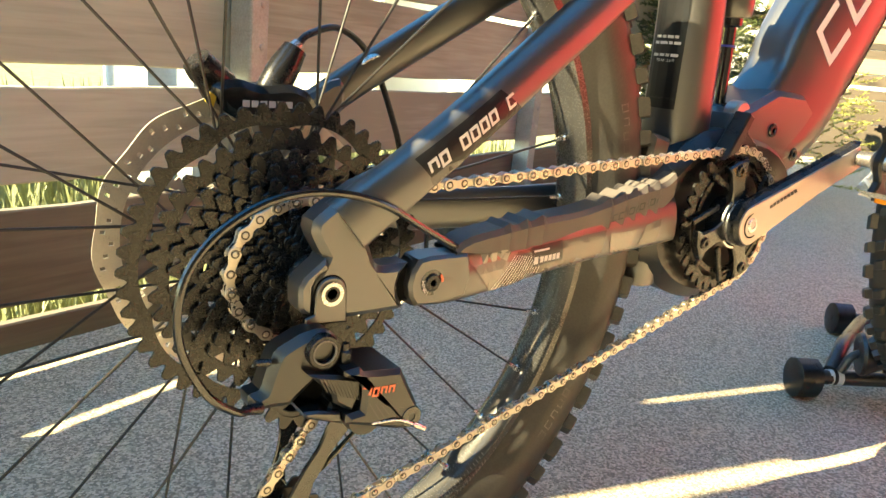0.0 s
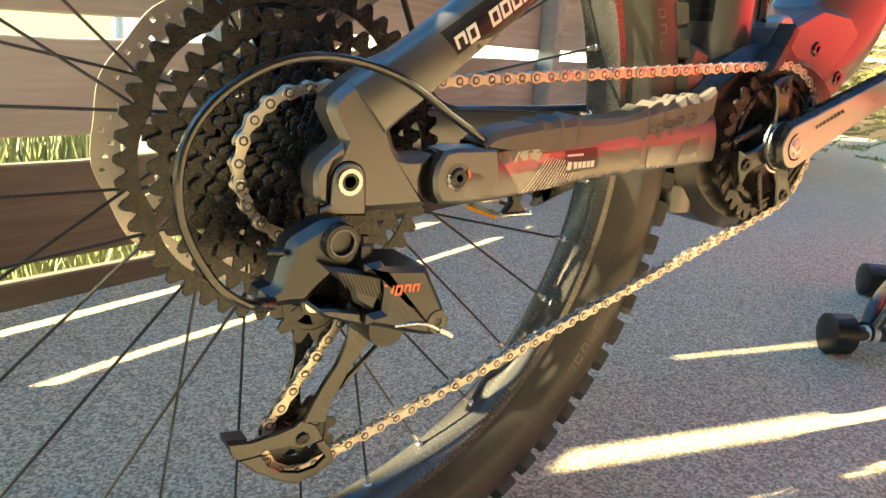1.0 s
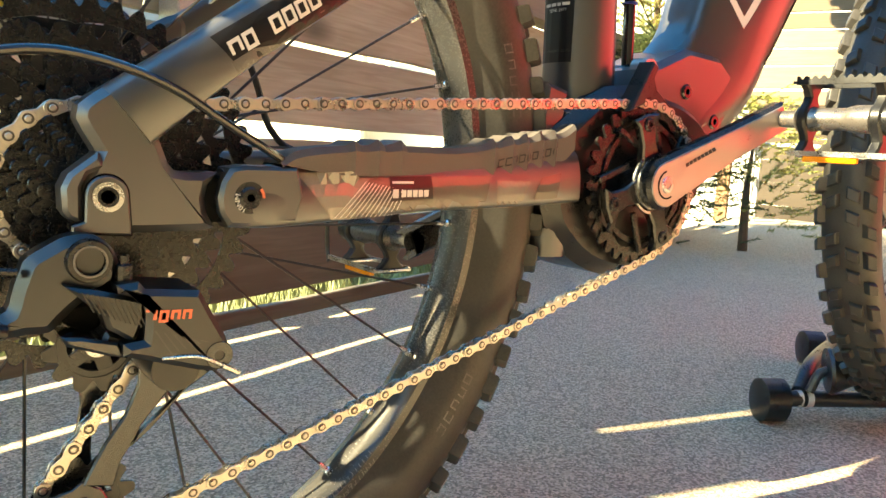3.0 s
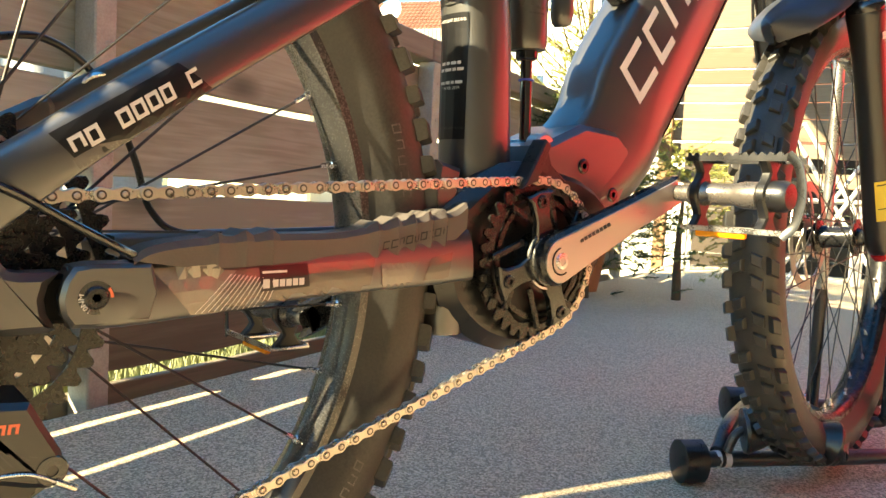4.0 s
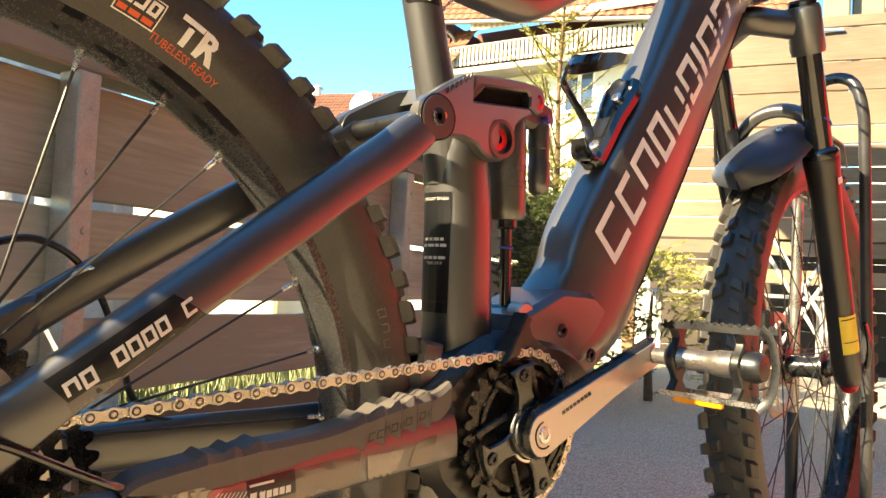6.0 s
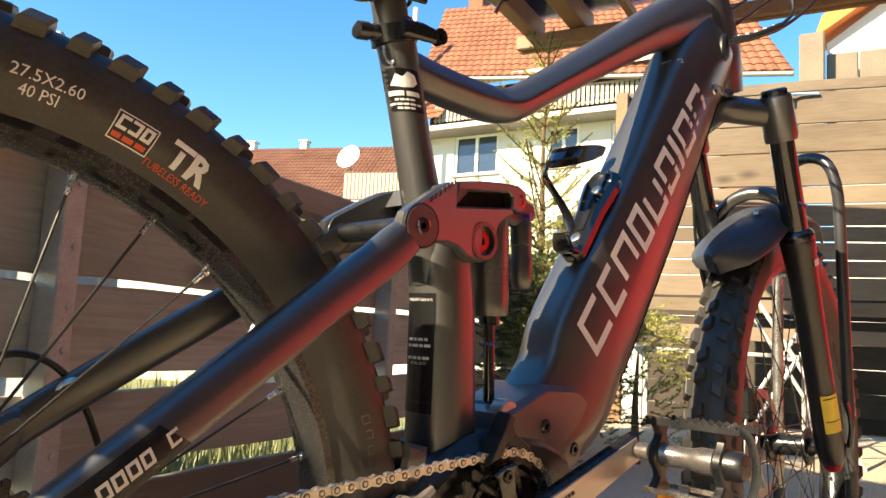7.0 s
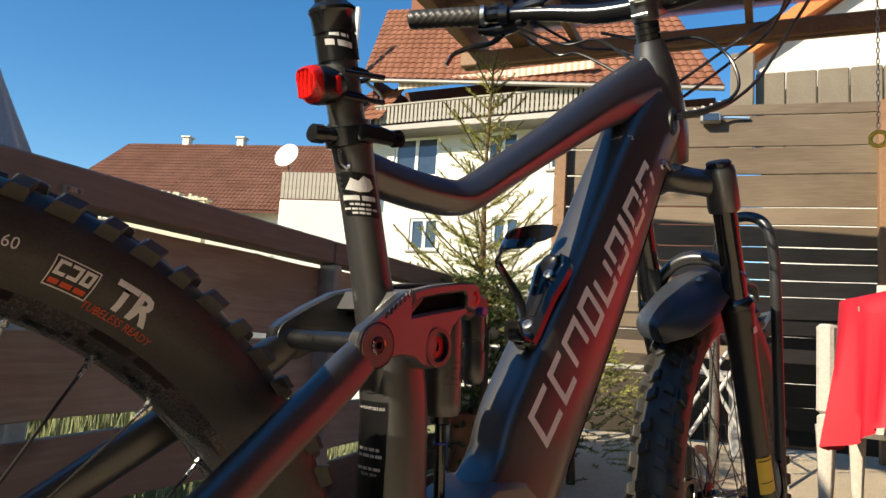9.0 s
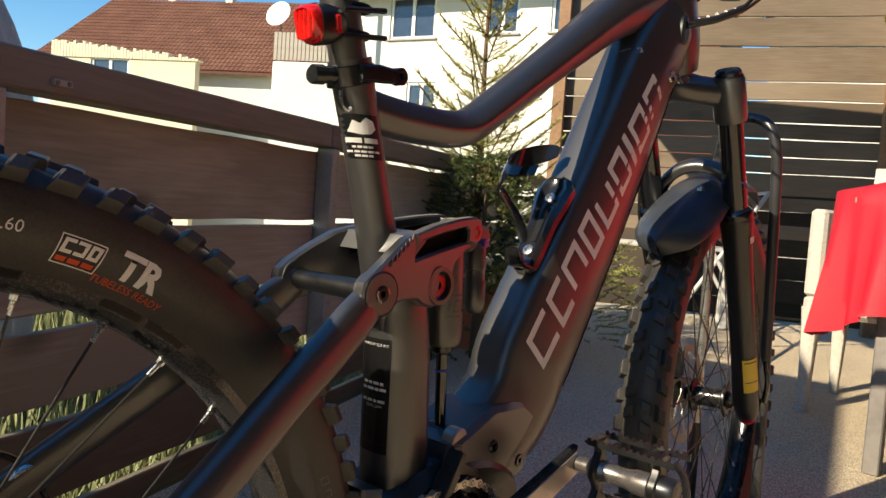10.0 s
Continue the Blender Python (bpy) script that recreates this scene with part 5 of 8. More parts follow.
# motor and its covers
bm = bm_new()
o = smooth_outline([(0.355, 0.405), (0.352, 0.340), (0.378, 0.306), (0.415, 0.286), (0.462, 0.279), (0.515, 0.298), (0.555, 0.345), (0.578, 0.405), (0.52, 0.445), (0.42, 0.448)], 3)
plate(bm, o, -0.043, 0.043, 0.012)
part("motor_casing", bm, PLASTIC, bike, "black plastic motor casing")
bm = bm_new()
o = [(0.458, 0.466), (0.482, 0.474), (0.525, 0.492), (0.578, 0.490), (0.612, 0.468), (0.606, 0.448), (0.585, 0.410), (0.560, 0.402), (0.505, 0.424), (0.450, 0.446)]
plate(bm, o, -0.0375, 0.0375, 0.006)
part("motor_mount", bm, FRAME, bike)
for p in ((0.525, 0.452), (0.573, 0.427), (0.459, 0.457)):
    bolt(bike, (p[0], -0.0385, p[1]), 0.0072 if p[0] > 0.5 else 0.0055, FRAME_GLOSS, dish=0.0012)
bm = bm_new()
o = [(0.420, 0.428), (0.440, 0.436), (0.468, 0.432), (0.492, 0.414), (0.502, 0.420), (0.492, 0.436), (0.470, 0.450), (0.462, 0.468), (0.450, 0.470), (0.436, 0.452)]
plate(bm, o, -0.0470, -0.0420, 0.0015)
plate(bm, [(0.418, 0.426), (0.436, 0.433), (0.452, 0.466), (0.444, 0.470)], -0.0620, -0.0440, 0.0015)
part("chain_guide", bm, PLASTIC, bike, "black plastic upper chain guide")
bm = bm_new()
plate(bm, [(0.345, 0.402), (0.372, 0.398), (0.378, 0.440), (0.352, 0.446)], -0.030, 0.030, 0.004)
part("pivot_block", bm, FRAME, bike)
bm = bm_new()
sweep(bm, [(0.372, 0, 0.30), (0.374, 0, 0.37), (0.386, 0, 0.42)], [(0.034, 0.018), (0.036, 0.016), (0.034, 0.014)], 20, (0, 1, 0), 3.5, 5)
part("motor_bracket", bm, FRAME, bike)

# rubber guard on the right chainstay
bm = bm_new()
g = spline([(0.090, -0.0925, 0.3745, 0.001), (0.102, -0.0915, 0.3805, 0.009), (0.133, -0.0885, 0.3845, 0.0165), (0.184, -0.0765, 0.386, 0.0175), (0.231, -0.0660, 0.3865, 0.017), (0.266, -0.0595, 0.3905, 0.0205), (0.305, -0.0535, 0.3965, 0.030), (0.330, -0.0500, 0.400, 0.028), (0.354, -0.0480, 0.4035, 0.022), (0.368, -0.0470, 0.411, 0.020)], 8)
rings = []
for i, (x, y, z, d) in enumerate(g):
    ridge = 0.0
    for cx in (0.139, 0.156, 0.174, 0.268, 0.288, 0.306, 0.323, 0.340):
        u = (x - cx) / 0.0052
        ridge = max(ridge, 0.0036 * min(1.0, (1 + u) * 0.9, (1 - u) * 4.0) if abs(u) < 1 else 0.0)
    w = 0.012
    yo = y - 0.0022 - ridge * 0.5
    rings.append([(x, yo, z - d), (x, yo - 0.0004, z - 0.003 + ridge * 0.3), (x, yo + 0.0025, z + 0.001 + ridge), (x, y + 2 * w - 0.004, z + 0.001 + ridge), (x, y + 2 * w, z - 0.004), (x, y + 2 * w, z - d)])
loft(bm, rings)
part("chainstay_guard", bm, SOFT, bike, "ribbed grey-brown rubber chainstay guard", angle=20)

# dropout hardware on the right
bm = bm_new()
o = [(-0.0035, 0.3765), (-0.0170, 0.3655), (-0.0200, 0.3590), (-0.0195, 0.3480), (-0.0170, 0.3440), (-0.0110, 0.3420), (-0.0110, 0.3590), (-0.0080, 0.3655), (0.0, 0.3690)]
plate(bm, o, -0.0935, -0.074, 0.0022)
part("hanger", bm, FRAME, bike, "angular black hanger block")
bm = bm_new()
o = [(0.0098 * math.cos(radians(a)), 0.3555 + 0.0098 * math.sin(radians(a))) for a in range(180, -1, -15)]
o = o[::-1] + [(-0.0102, 0.3430), (-0.0160, 0.3410), (-0.0160, 0.3375), (-0.0040, 0.3370), (0.0110, 0.3360)]
plate(bm, o, -0.0945, -0.0915, 0.0008)
part("hanger_plate", bm, FRAME, bike, "replaceable round-topped hanger plate")
bm = bm_new()
plate(bm, inset(o, -0.0009), -0.0930, -0.0920, 0.0002)
part("hanger_seam", bm, RECESS_BLACK, bike)
bm = bm_new()
lathe(bm, [(0.0, -0.0930), (0.0030, -0.0930), (0.0034, -0.0955), (0.0052, -0.0955), (0.0056, -0.0945)], 24, tuple(RA))
axle_end = part("thru_axle", bm, ALLOY, bike, "dark socket end of the thru axle")
bm = bm_new()
ring_plate(bm, lambda a: 0.0073, lambda a: 0.0050, -0.0944, -0.0960, 32, (RA.x, RA.z))
part("axle_ring", bm, STEEL, axle_end, "bright steel ring")
bm = bm_new()
o = [(0.0605, 0.3395), (0.0560, 0.3460), (0.0545, 0.3545), (0.0565, 0.3630), (0.0610, 0.3705), (0.0700, 0.3720), (0.1000, 0.3720), (0.1040, 0.3560), (0.1000, 0.3410), (0.0700, 0.3390)]
plate(bm, o, -0.0955, -0.074, 0.0022)
part("pivot_clevis", bm, FRAME, bike)
bm = bm_new()
plate(bm, o, 0.074, 0.0955, 0.0022)
part("pivot_clevis", bm, FRAME, bike)
# added near-black blocks stand in for shade in the pivot gaps
for s in (1, -1):
    bm = bm_new()
    box(bm, (0.044, min(-0.088 * s, -0.074 * s), 0.341), (0.066, max(-0.088 * s, -0.074 * s), 0.366), 0.002)
    part("pivot_core", bm, RECESS_BLACK, bike)
bolt(bike, (0.0715, -0.0962, 0.3548), 0.0062, ALLOY, dish=0.0010)
bm = bm_new()
lathe(bm, [(0.0, -0.0957), (0.0086, -0.0957), (0.0090, -0.0950), (0.0090, -0.0930)], 32, (0.0715, 0, 0.3548))
part("pivot_ring", bm, FRAME_GLOSS, bike)

# ---- rear derailleur ----
der = group_part("rear_derailleur", "black rear derailleur hanging below the dropout")
MB = (-0.0115, 0, 0.3265)
bm = bm_new()
lathe(bm, [(0.0, -0.0960), (0.0064, -0.0960), (0.0066, -0.1105), (0.0072, -0.1122), (0.0096, -0.1122), (0.0103, -0.1105), (0.0103, -0.090)], 32, MB)
bolt_part = part("mount_bolt", bm, ALLOY, der, "large hollow black mounting bolt")
bm = bm_new()
lathe(bm, [(0.0, -0.1060), (0.0062, -0.1060), (0.0062, -0.1040)], 24, MB)
part("bore", bm, RECESS_BLACK, bolt_part)
bm = bm_new()
ring_plate(bm, lambda a: 0.0076, lambda a: 0.0066, -0.1127, -0.1118, 32, (MB[0], MB[2]))
part("bolt_edge", bm, GREY_DECAL, bolt_part, "thin bright edge of the bolt")
# upper knuckle: a moulded body that thins towards the cable entry; a near-black plate paints the hollow under it
bm = bm_new()
o = smooth_outline([(-0.037, 0.326), (-0.028, 0.333), (-0.020, 0.3375), (-0.009, 0.3380), (0.000, 0.331), (0.003, 0.318), (-0.003, 0.311), (-0.014, 0.306), (-0.022, 0.298), (-0.027, 0.2925), (-0.036, 0.2915), (-0.048, 0.2905), (-0.050, 0.300), (-0.044, 0.303), (-0.041, 0.314)], 3)
plate(bm, o, -0.1085, -0.0880, 0.0045, warp=lambda x, z: max(0.0, -0.018 - x) * 0.28)
part("knuckle", bm, DERAILLEUR, der, "black moulded upper knuckle")
bm = bm_new()
plate(bm, smooth_outline([(-0.020, 0.303), (-0.006, 0.305), (-0.004, 0.295), (-0.010, 0.290), (-0.022, 0.296)], 3), -0.1000, -0.0880, 0.002)
part("hollow_side", bm, RECESS_BLACK, der)
# ribbed outer link, lower link bar
bm = bm_new()
o = [(-0.023, 0.3160), (-0.010, 0.3135), (0.000, 0.3110), (0.012, 0.3075), (0.012, 0.299), (0.007, 0.2865), (-0.005, 0.2945), (-0.0075, 0.3020), (-0.015, 0.3085)]
plate(bm, o, -0.1165, -0.0990, 0.0022)
part("parallelogram", bm, DERAILLEUR, der, "ribbed black parallelogram link")
bm = bm_new()
for k in range(11):
    x = -0.0165 + k * 0.0023
    beam(bm, (x, -0.1167, 0.3135 - k * 0.0006), (x + 0.0055, -0.1167, 0.3035 - k * 0.0010), 0.0007, 0.0008, 0.0002)
tagged(part("rib", bm, DERAILLEUR, der), kind="stuff")
bm = bm_new()
o = [(-0.0245, 0.2925), (-0.016, 0.2915), (0.000, 0.2875), (0.004, 0.2790), (-0.005, 0.2815), (-0.0225, 0.2880)]
plate(bm, o, -0.1150, -0.0900, 0.0015)
part("link_bar", bm, FRAME_GLOSS, der, "slim lower link bar")
bm = bm_new()
o = [(-0.002, 0.3160), (0.008, 0.3170), (0.011, 0.3135), (0.037, 0.3110), (0.043, 0.2995), (0.0505, 0.2860), (0.0530, 0.2765), (0.0505, 0.2705), (0.0455, 0.2685), (0.0360, 0.2705), (0.010, 0.2790), (0.001, 0.2815), (0.001, 0.2875), (0.0105, 0.2885), (0.0115, 0.3010), (0.0095, 0.3085), (-0.001, 0.3120)]
plate(bm, o, -0.1215, -0.0800, 0.0030)
part("cage_knuckle", bm, DERAILLEUR, der, "black lower knuckle with red printed mark")
bm = bm_new()
lathe(bm, [(0.0, -0.1205), (0.0022, -0.1205), (0.0026, -0.1222), (0.0068, -0.1222), (0.0074, -0.1205), (0.0074, -0.115)], 24, (0.0462, 0, 0.2775))
part("clutch_bolt", bm, FRAME_GLOSS, der)
bm = bm_new()
sweep(bm, [(0.018, -0.121, 0.2790), (0.034, -0.1225, 0.2785), (0.044, -0.1225, 0.2745), (0.050, -0.1225, 0.2705)], 0.0009, 8, None, 2, 5)
rod(bm, (0.0475, -0.1222, 0.2722), (0.0565, -0.1222, 0.2670), 0.0019)
part("cable_end", bm, STEEL, der, "crimped inner cable end")
bm = bm_new()
lathe(bm, [(0.0, 0.0), (0.004, 0.0), (0.004, 0.010), (0.0025, 0.011), (0.0025, 0.015)], 10, (0.004, -0.108, 0.3135), axis="z")
part("limit_screw", bm, ALLOY, der)
bm = bm_new()
rod(bm, (-0.049, -0.101, 0.322), (-0.040, -0.101, 0.321), 0.0022)
part("adjuster_screw", bm, ALLOY, der)

# cage: a bar from the tip over the pulley bolt, a bow below it, and an arm of two struts
CAGE_BAR = [(-0.0530, 0.1905), (-0.039, 0.1885), (-0.022, 0.1900), (-0.011, 0.1925), (-0.006, 0.1960), (0.004, 0.1895), (0.010, 0.1780), (0.004, 0.1770), (-0.001, 0.1765), (-0.005, 0.1755), (-0.013, 0.1785), (-0.030, 0.1800), (-0.032, 0.1780), (-0.047, 0.1780), (-0.0515, 0.1830)]
CAGE_BOW = [(-0.047, 0.1780), (-0.032, 0.1780), (-0.028, 0.1695), (-0.019, 0.1625), (-0.007, 0.1585), (0.004, 0.1595), (0.011, 0.1650), (0.006, 0.1730), (0.004, 0.1770), (0.010, 0.1780), (0.014, 0.1720), (0.0185, 0.1605), (0.017, 0.1580), (0.004, 0.1530), (-0.008, 0.1505), (-0.020, 0.1560), (-0.036, 0.1670)]
ARM_MAIN = [(0.024, 0.264), (0.046, 0.262), (0.044, 0.248), (0.039, 0.240), (0.025, 0.223), (0.0215, 0.2155), (0.014, 0.2040), (0.010, 0.1900), (-0.006, 0.1935), (-0.001, 0.2035), (0.006, 0.2160), (0.016, 0.2300), (0.0235, 0.2480)]
ARM_SIDE = [(0.043, 0.255), (0.057, 0.2535), (0.064, 0.2490), (0.050, 0.2400), (0.032, 0.2215), (0.0195, 0.2110), (0.0235, 0.2190), (0.039, 0.2325), (0.051, 0.2440), (0.043, 0.2475)]
for y0, y1, text in ((-0.0355, -0.0330, "inner cage plate"), (-0.0590, -0.0555, "glossy black outer cage plate")):
    bm = bm_new()
    if y0 < -0.05:
        plate(bm, CAGE_BAR, y0, y1, 0.0007)
        plate(bm, CAGE_BOW, y0, y1, 0.0007)
        plate(bm, ARM_MAIN, y0 - 0.0006, y1 - 0.0003, 0.0010)
        plate(bm, ARM_SIDE, y0 - 0.0003, y1 - 0.0001, 0.0009)
    else:
        plate(bm, smooth_outline([(0.002, 0.285), (0.016, 0.282), (0.022, 0.262), (0.006, 0.222), (0.004, 0.195), (0.012, 0.176), (0.004, 0.158), (-0.010, 0.158), (-0.018, 0.172), (-0.010, 0.198), (-0.002, 0.232), (-0.006, 0.262)], 3), y0, y1, 0.0008)
    part("cage_plate", bm, FRAME_GLOSS, der, text)
bm = bm_new()
plate(bm, [(-0.0535, 0.1912), (-0.040, 0.1893), (-0.040, 0.1850), (-0.0525, 0.1865)], -0.0556, -0.0430, 0.0008)
part("chain_fence", bm, PLASTIC, der, "black guard at the cage tip")
bm = bm_new()
lathe(bm, [(0.0, -0.085), (0.013, -0.085), (0.0135, -0.080), (0.0135, -0.030), (0.0, -0.028)], 24, (0.036, 0, 0.262))
part("cage_pivot", bm, PLASTIC, der)
bm = bm_new()
plate(bm, [(-0.010, 0.282), (0.010, 0.278), (0.012, 0.286), (-0.004, 0.292)], -0.110, -0.050, 0.002)
part("inner_link", bm, PLASTIC, der)
bolt(der, (-0.0052, -0.0597, 0.1825), 0.0045, ALLOY, dish=0.0012)
for c, y in ((PUL_U, -0.044), (PUL_L, -0.046)):
    bm = bm_new()
    ring_plate(bm, toothed(12, 0.1), lambda a: 0.0155, y - 0.0010, y + 0.0010, 96, c)
    ring_plate(bm, lambda a: 0.0205, lambda a: 0.0190, y - 0.0018, y + 0.0018, 48, c)
    for k in range(5):
        a = 2 * math.pi * k / 5
        beam(bm, (c[0] + 0.006 * math.cos(a), y, c[1] + 0.006 * math.sin(a)), (c[0] + 0.0165 * math.cos(a), y, c[1] + 0.0165 * math.sin(a)), 0.0085, 0.0017, 0.0005, up=(0, 1, 0))
    ring_plate(bm, lambda a: 0.0090, lambda a: 0.0060, y - 0.0030, y + 0.0030, 24, c)
    wheel_part = part("jockey_wheel", bm, PLASTIC, der, "black toothed jockey wheel")
    bm = bm_new()
    lathe(bm, [(0.0, -0.0042), (0.0068, -0.0042), (0.0072, -0.0030), (0.0072, 0.0030), (0.0, 0.0030)], 24, (c[0], y, c[1]))
    part("bearing", bm, STEEL, wheel_part, "bright steel bearing cover")

# ---- rocker link and shock ----
def rocker_arm(s):
    ob = new("rocker_arm")
    ob.parent = bike
    ob["label"] = "forged black rocker arm with a long slot"

    def warp(x, z):
        return s * float(np.interp(x, (0.325, 0.424, 0.487, 0.52), (0.0, 0.0235, 0.0335, 0.036)))
    body = [(0.307, 0.6215), (0.309, 0.632), (0.318, 0.639), (0.340, 0.653), (0.363, 0.666), (0.378, 0.670), (0.3785, 0.648), (0.425, 0.6555), (0.4705, 0.6625), (0.479, 0.658), (0.462, 0.650), (0.450, 0.642), (0.445, 0.628), (0.440, 0.612), (0.428, 0.6045), (0.412, 0.603), (0.398, 0.606), (0.386, 0.612), (0.366, 0.614), (0.346, 0.6115), (0.337, 0.606), (0.323, 0.6035), (0.312, 0.610)]
    bm = bm_new()
    plate(bm, body, -0.0600 * s, -0.0470 * s, 0.0022, warp)
    part("arm_body", bm, FRAME, ob)
    bm = bm_new()
    bar = [(0.378, 0.670), (0.418, 0.6785), (0.455, 0.6840), (0.483, 0.6865), (0.494, 0.683), (0.498, 0.674), (0.495, 0.664), (0.486, 0.659), (0.4705, 0.6625), (0.4710, 0.673), (0.4660, 0.6765), (0.425, 0.6700), (0.3850, 0.6630), (0.3790, 0.6570)]
    plate(bm, bar, -0.0603 * s, -0.0472 * s, 0.0018, warp)
    part("upper_bar", bm, FRAME, ob)
    bm = bm_new()
    plate(bm, [(0.377, 0.646), (0.378, 0.666), (0.470, 0.680), (0.472, 0.661)], -0.0500 * s, -0.0485 * s, 0.0003, warp)
    part("slot_back", bm, RECESS_BLACK, ob)
    if s == 1:
        bm = bm_new()
        for k in range(6):
            x = 0.338 + 0.0062 * k
            z = 0.6500 + 0.0038 * k
            w0, w1 = warp(x, z), warp(x + 0.004, z)
            loft(bm, [[(x, -0.0606 + w0, z - 0.006), (x + 0.0013, -0.0606 + w0, z - 0.0055), (x + 0.0045, -0.0606 + w1, z + 0.0015), (x + 0.0032, -0.0606 + w1, z + 0.0015)], [(x, -0.0590 + w0, z - 0.006), (x + 0.0013, -0.0590 + w0, z - 0.0055), (x + 0.0045, -0.0590 + w1, z + 0.0015), (x + 0.0032, -0.0590 + w1, z + 0.0015)]])
        tagged(part("printed_stripe", bm, GREY_DECAL, ob, "pale printed hatching"), kind="stuff")
    return ob


rk = sym(rocker_arm)
for s in (1, -1):
    sd = -s
    bm = bm_new()
    ring_plate(bm, lambda a: 0.0185, lambda a: 0.0172, -0.0604 * s, -0.0560 * s, 36, (0.3270, 0.6225))
    part("pivot_seam", bm, DARK_DECAL, bike)
    bm = bm_new()
    lathe(bm, [(0.0, -0.0610 * s), (0.0165, -0.0610 * s), (0.0172, -0.0603 * s), (0.0172, -0.045 * s)], 32, (0.3270, 0, 0.6225))
    part("pivot_cap", bm, FRAME, bike)
    bolt(bike, (0.3270, -0.0610 * s, 0.6225), 0.0072, ALLOY, side=sd, dish=0.0012)
    bm = bm_new()
    ring_plate(bm, lambda a: 0.0175, lambda a: 0.0135, -0.0415 * s, -0.0330 * s, 36, (0.4210, 0.6230))
    part("pivot_rim", bm, FRAME, bike)
    bolt(bike, (0.4210, -0.0370 * s, 0.6230), 0.0110, RED, side=sd, dish=0.0012)
    bolt(bike, (0.4855, -0.0262 * s, 0.6712), 0.0080, RED, side=sd, dish=0.0016)
bm = bm_new()
rod(bm, (0.327, -0.058, 0.6225), (0.327, 0.058, 0.6225), 0.009, 16)
part("pivot_shaft", bm, PLASTIC, bike)
bm = bm_new()
rod(bm, (0.421, -0.036, 0.623), (0.421, 0.036, 0.623), 0.012, 16)
part("pivot_shaft", bm, PLASTIC, bike)
bm = bm_new()
plate(bm, [(0.366, 0.652), (0.374, 0.668), (0.392, 0.672), (0.396, 0.664), (0.382, 0.650)], -0.044, 0.044, 0.002)
part("rocker_bridge", bm, FRAME, bike)

shock = group_part("rear_shock", "black air shock with piggyback reservoir and travel ring")
SA, SB = Vector((0.470, 0, 0.670)), Vector((0.4825, 0, 0.462))
sd_ = (SA - SB).normalized()


def along(k):
    return tuple(SB + sd_ * k)


bm = bm_new()
sweep(bm, [along(0.095), along(0.0955), along(0.099), along(0.108), along(0.180), along(0.192), along(0.198)], [0.013, 0.0170, 0.0185, 0.0190, 0.0192, 0.0185, 0.015], 32, (0, 1, 0), 2.0, 1)
part("air_can", bm, FRAME, shock, "matte black air can with grey print")
bm = bm_new()
sweep(bm, [along(0.0), along(0.10)], 0.0056, 24, (0, 1, 0), 2.0, 1)
part("shaft", bm, STANCHION, shock, "glossy black shock shaft")
bm = bm_new()
sweep(bm, [along(0.086), along(0.088), along(0.0955)], [0.0085, 0.0105, 0.0105], 24, (0, 1, 0), 2.0, 1)
part("seal_head", bm, FRAME_GLOSS, shock)
bm = bm_new()
ring = [Vector(along(0.068)) + Vector((0.0064 * math.cos(a), 0.0064 * math.sin(a), 0)) for a in [2 * math.pi * i / 24 for i in range(25)]]
sweep(bm, [tuple(p) for p in ring], 0.0011, 6, k=1, caps=False)
part("travel_ring", bm, BLUE_RUBBER, shock, "blue rubber travel ring")
bm = bm_new()
sweep(bm, [(0.5195, -0.004, 0.587), (0.519, -0.004, 0.590), (0.5185, -0.004, 0.598), (0.5175, -0.004, 0.6195), (0.517, -0.004, 0.6205), (0.5165, -0.004, 0.632), (0.516, -0.004, 0.633), (0.5145, -0.004, 0.655), (0.514, -0.004, 0.664)], [0.007, 0.0098, 0.0112, 0.0112, 0.0104, 0.0104, 0.0112, 0.0110, 0.008], 28, (0, 1, 0), 2.0, 1)
part("reservoir", bm, FRAME, shock, "matte black piggyback reservoir")
bm = bm_new()
plate(bm, [(0.470, 0.655), (0.470, 0.683), (0.490, 0.684), (0.528, 0.676), (0.532, 0.662), (0.500, 0.650)], -0.012, 0.012, 0.004)
part("bridge", bm, FRAME, shock)
bm = bm_new()
lathe(bm, [(0.0, -0.020), (0.004, -0.020), (0.0045, -0.017), (0.0045, -0.010)], 14, (0.512, 0, 0.660))
part("rebound_dial", bm, shader("purple_dial", (0.16, 0.12, 0.40), 0.3, 0.6, 0.1), shock, "small violet dial")
bm = bm_new()
lathe(bm, [(0.0, -0.024), (0.010, -0.024), (0.0130, -0.022), (0.0130, 0.022), (0.010, 0.024), (0.0, 0.024)], 28, (SB.x, 0, SB.z))
part("lower_eyelet", bm, ALLOY, shock)
bm = bm_new()
lathe(bm, [(0.0, -0.034), (0.0115, -0.034), (0.0135, -0.032), (0.0135, -0.020)], 28, (0.4745, 0, 0.4655))
part("lower_mount_cap", bm, CRANK, shock, "bare alloy mount cap")

# ---- fork, steered slightly to the left ----
STEER = Matrix.Translation(HEAD) @ Matrix.Rotation(radians(6.0), 4, UP) @ Matrix.Translation(-HEAD)
front.matrix_basis = STEER @ front.matrix_basis
fork = group_part("suspension_fork", "black suspension fork with glossy stanchions")


def on_leg(k, y, f=0.0):
    return tuple(FA + UP * k + FWD * (f - 0.012) + Vector((0, y, 0)))


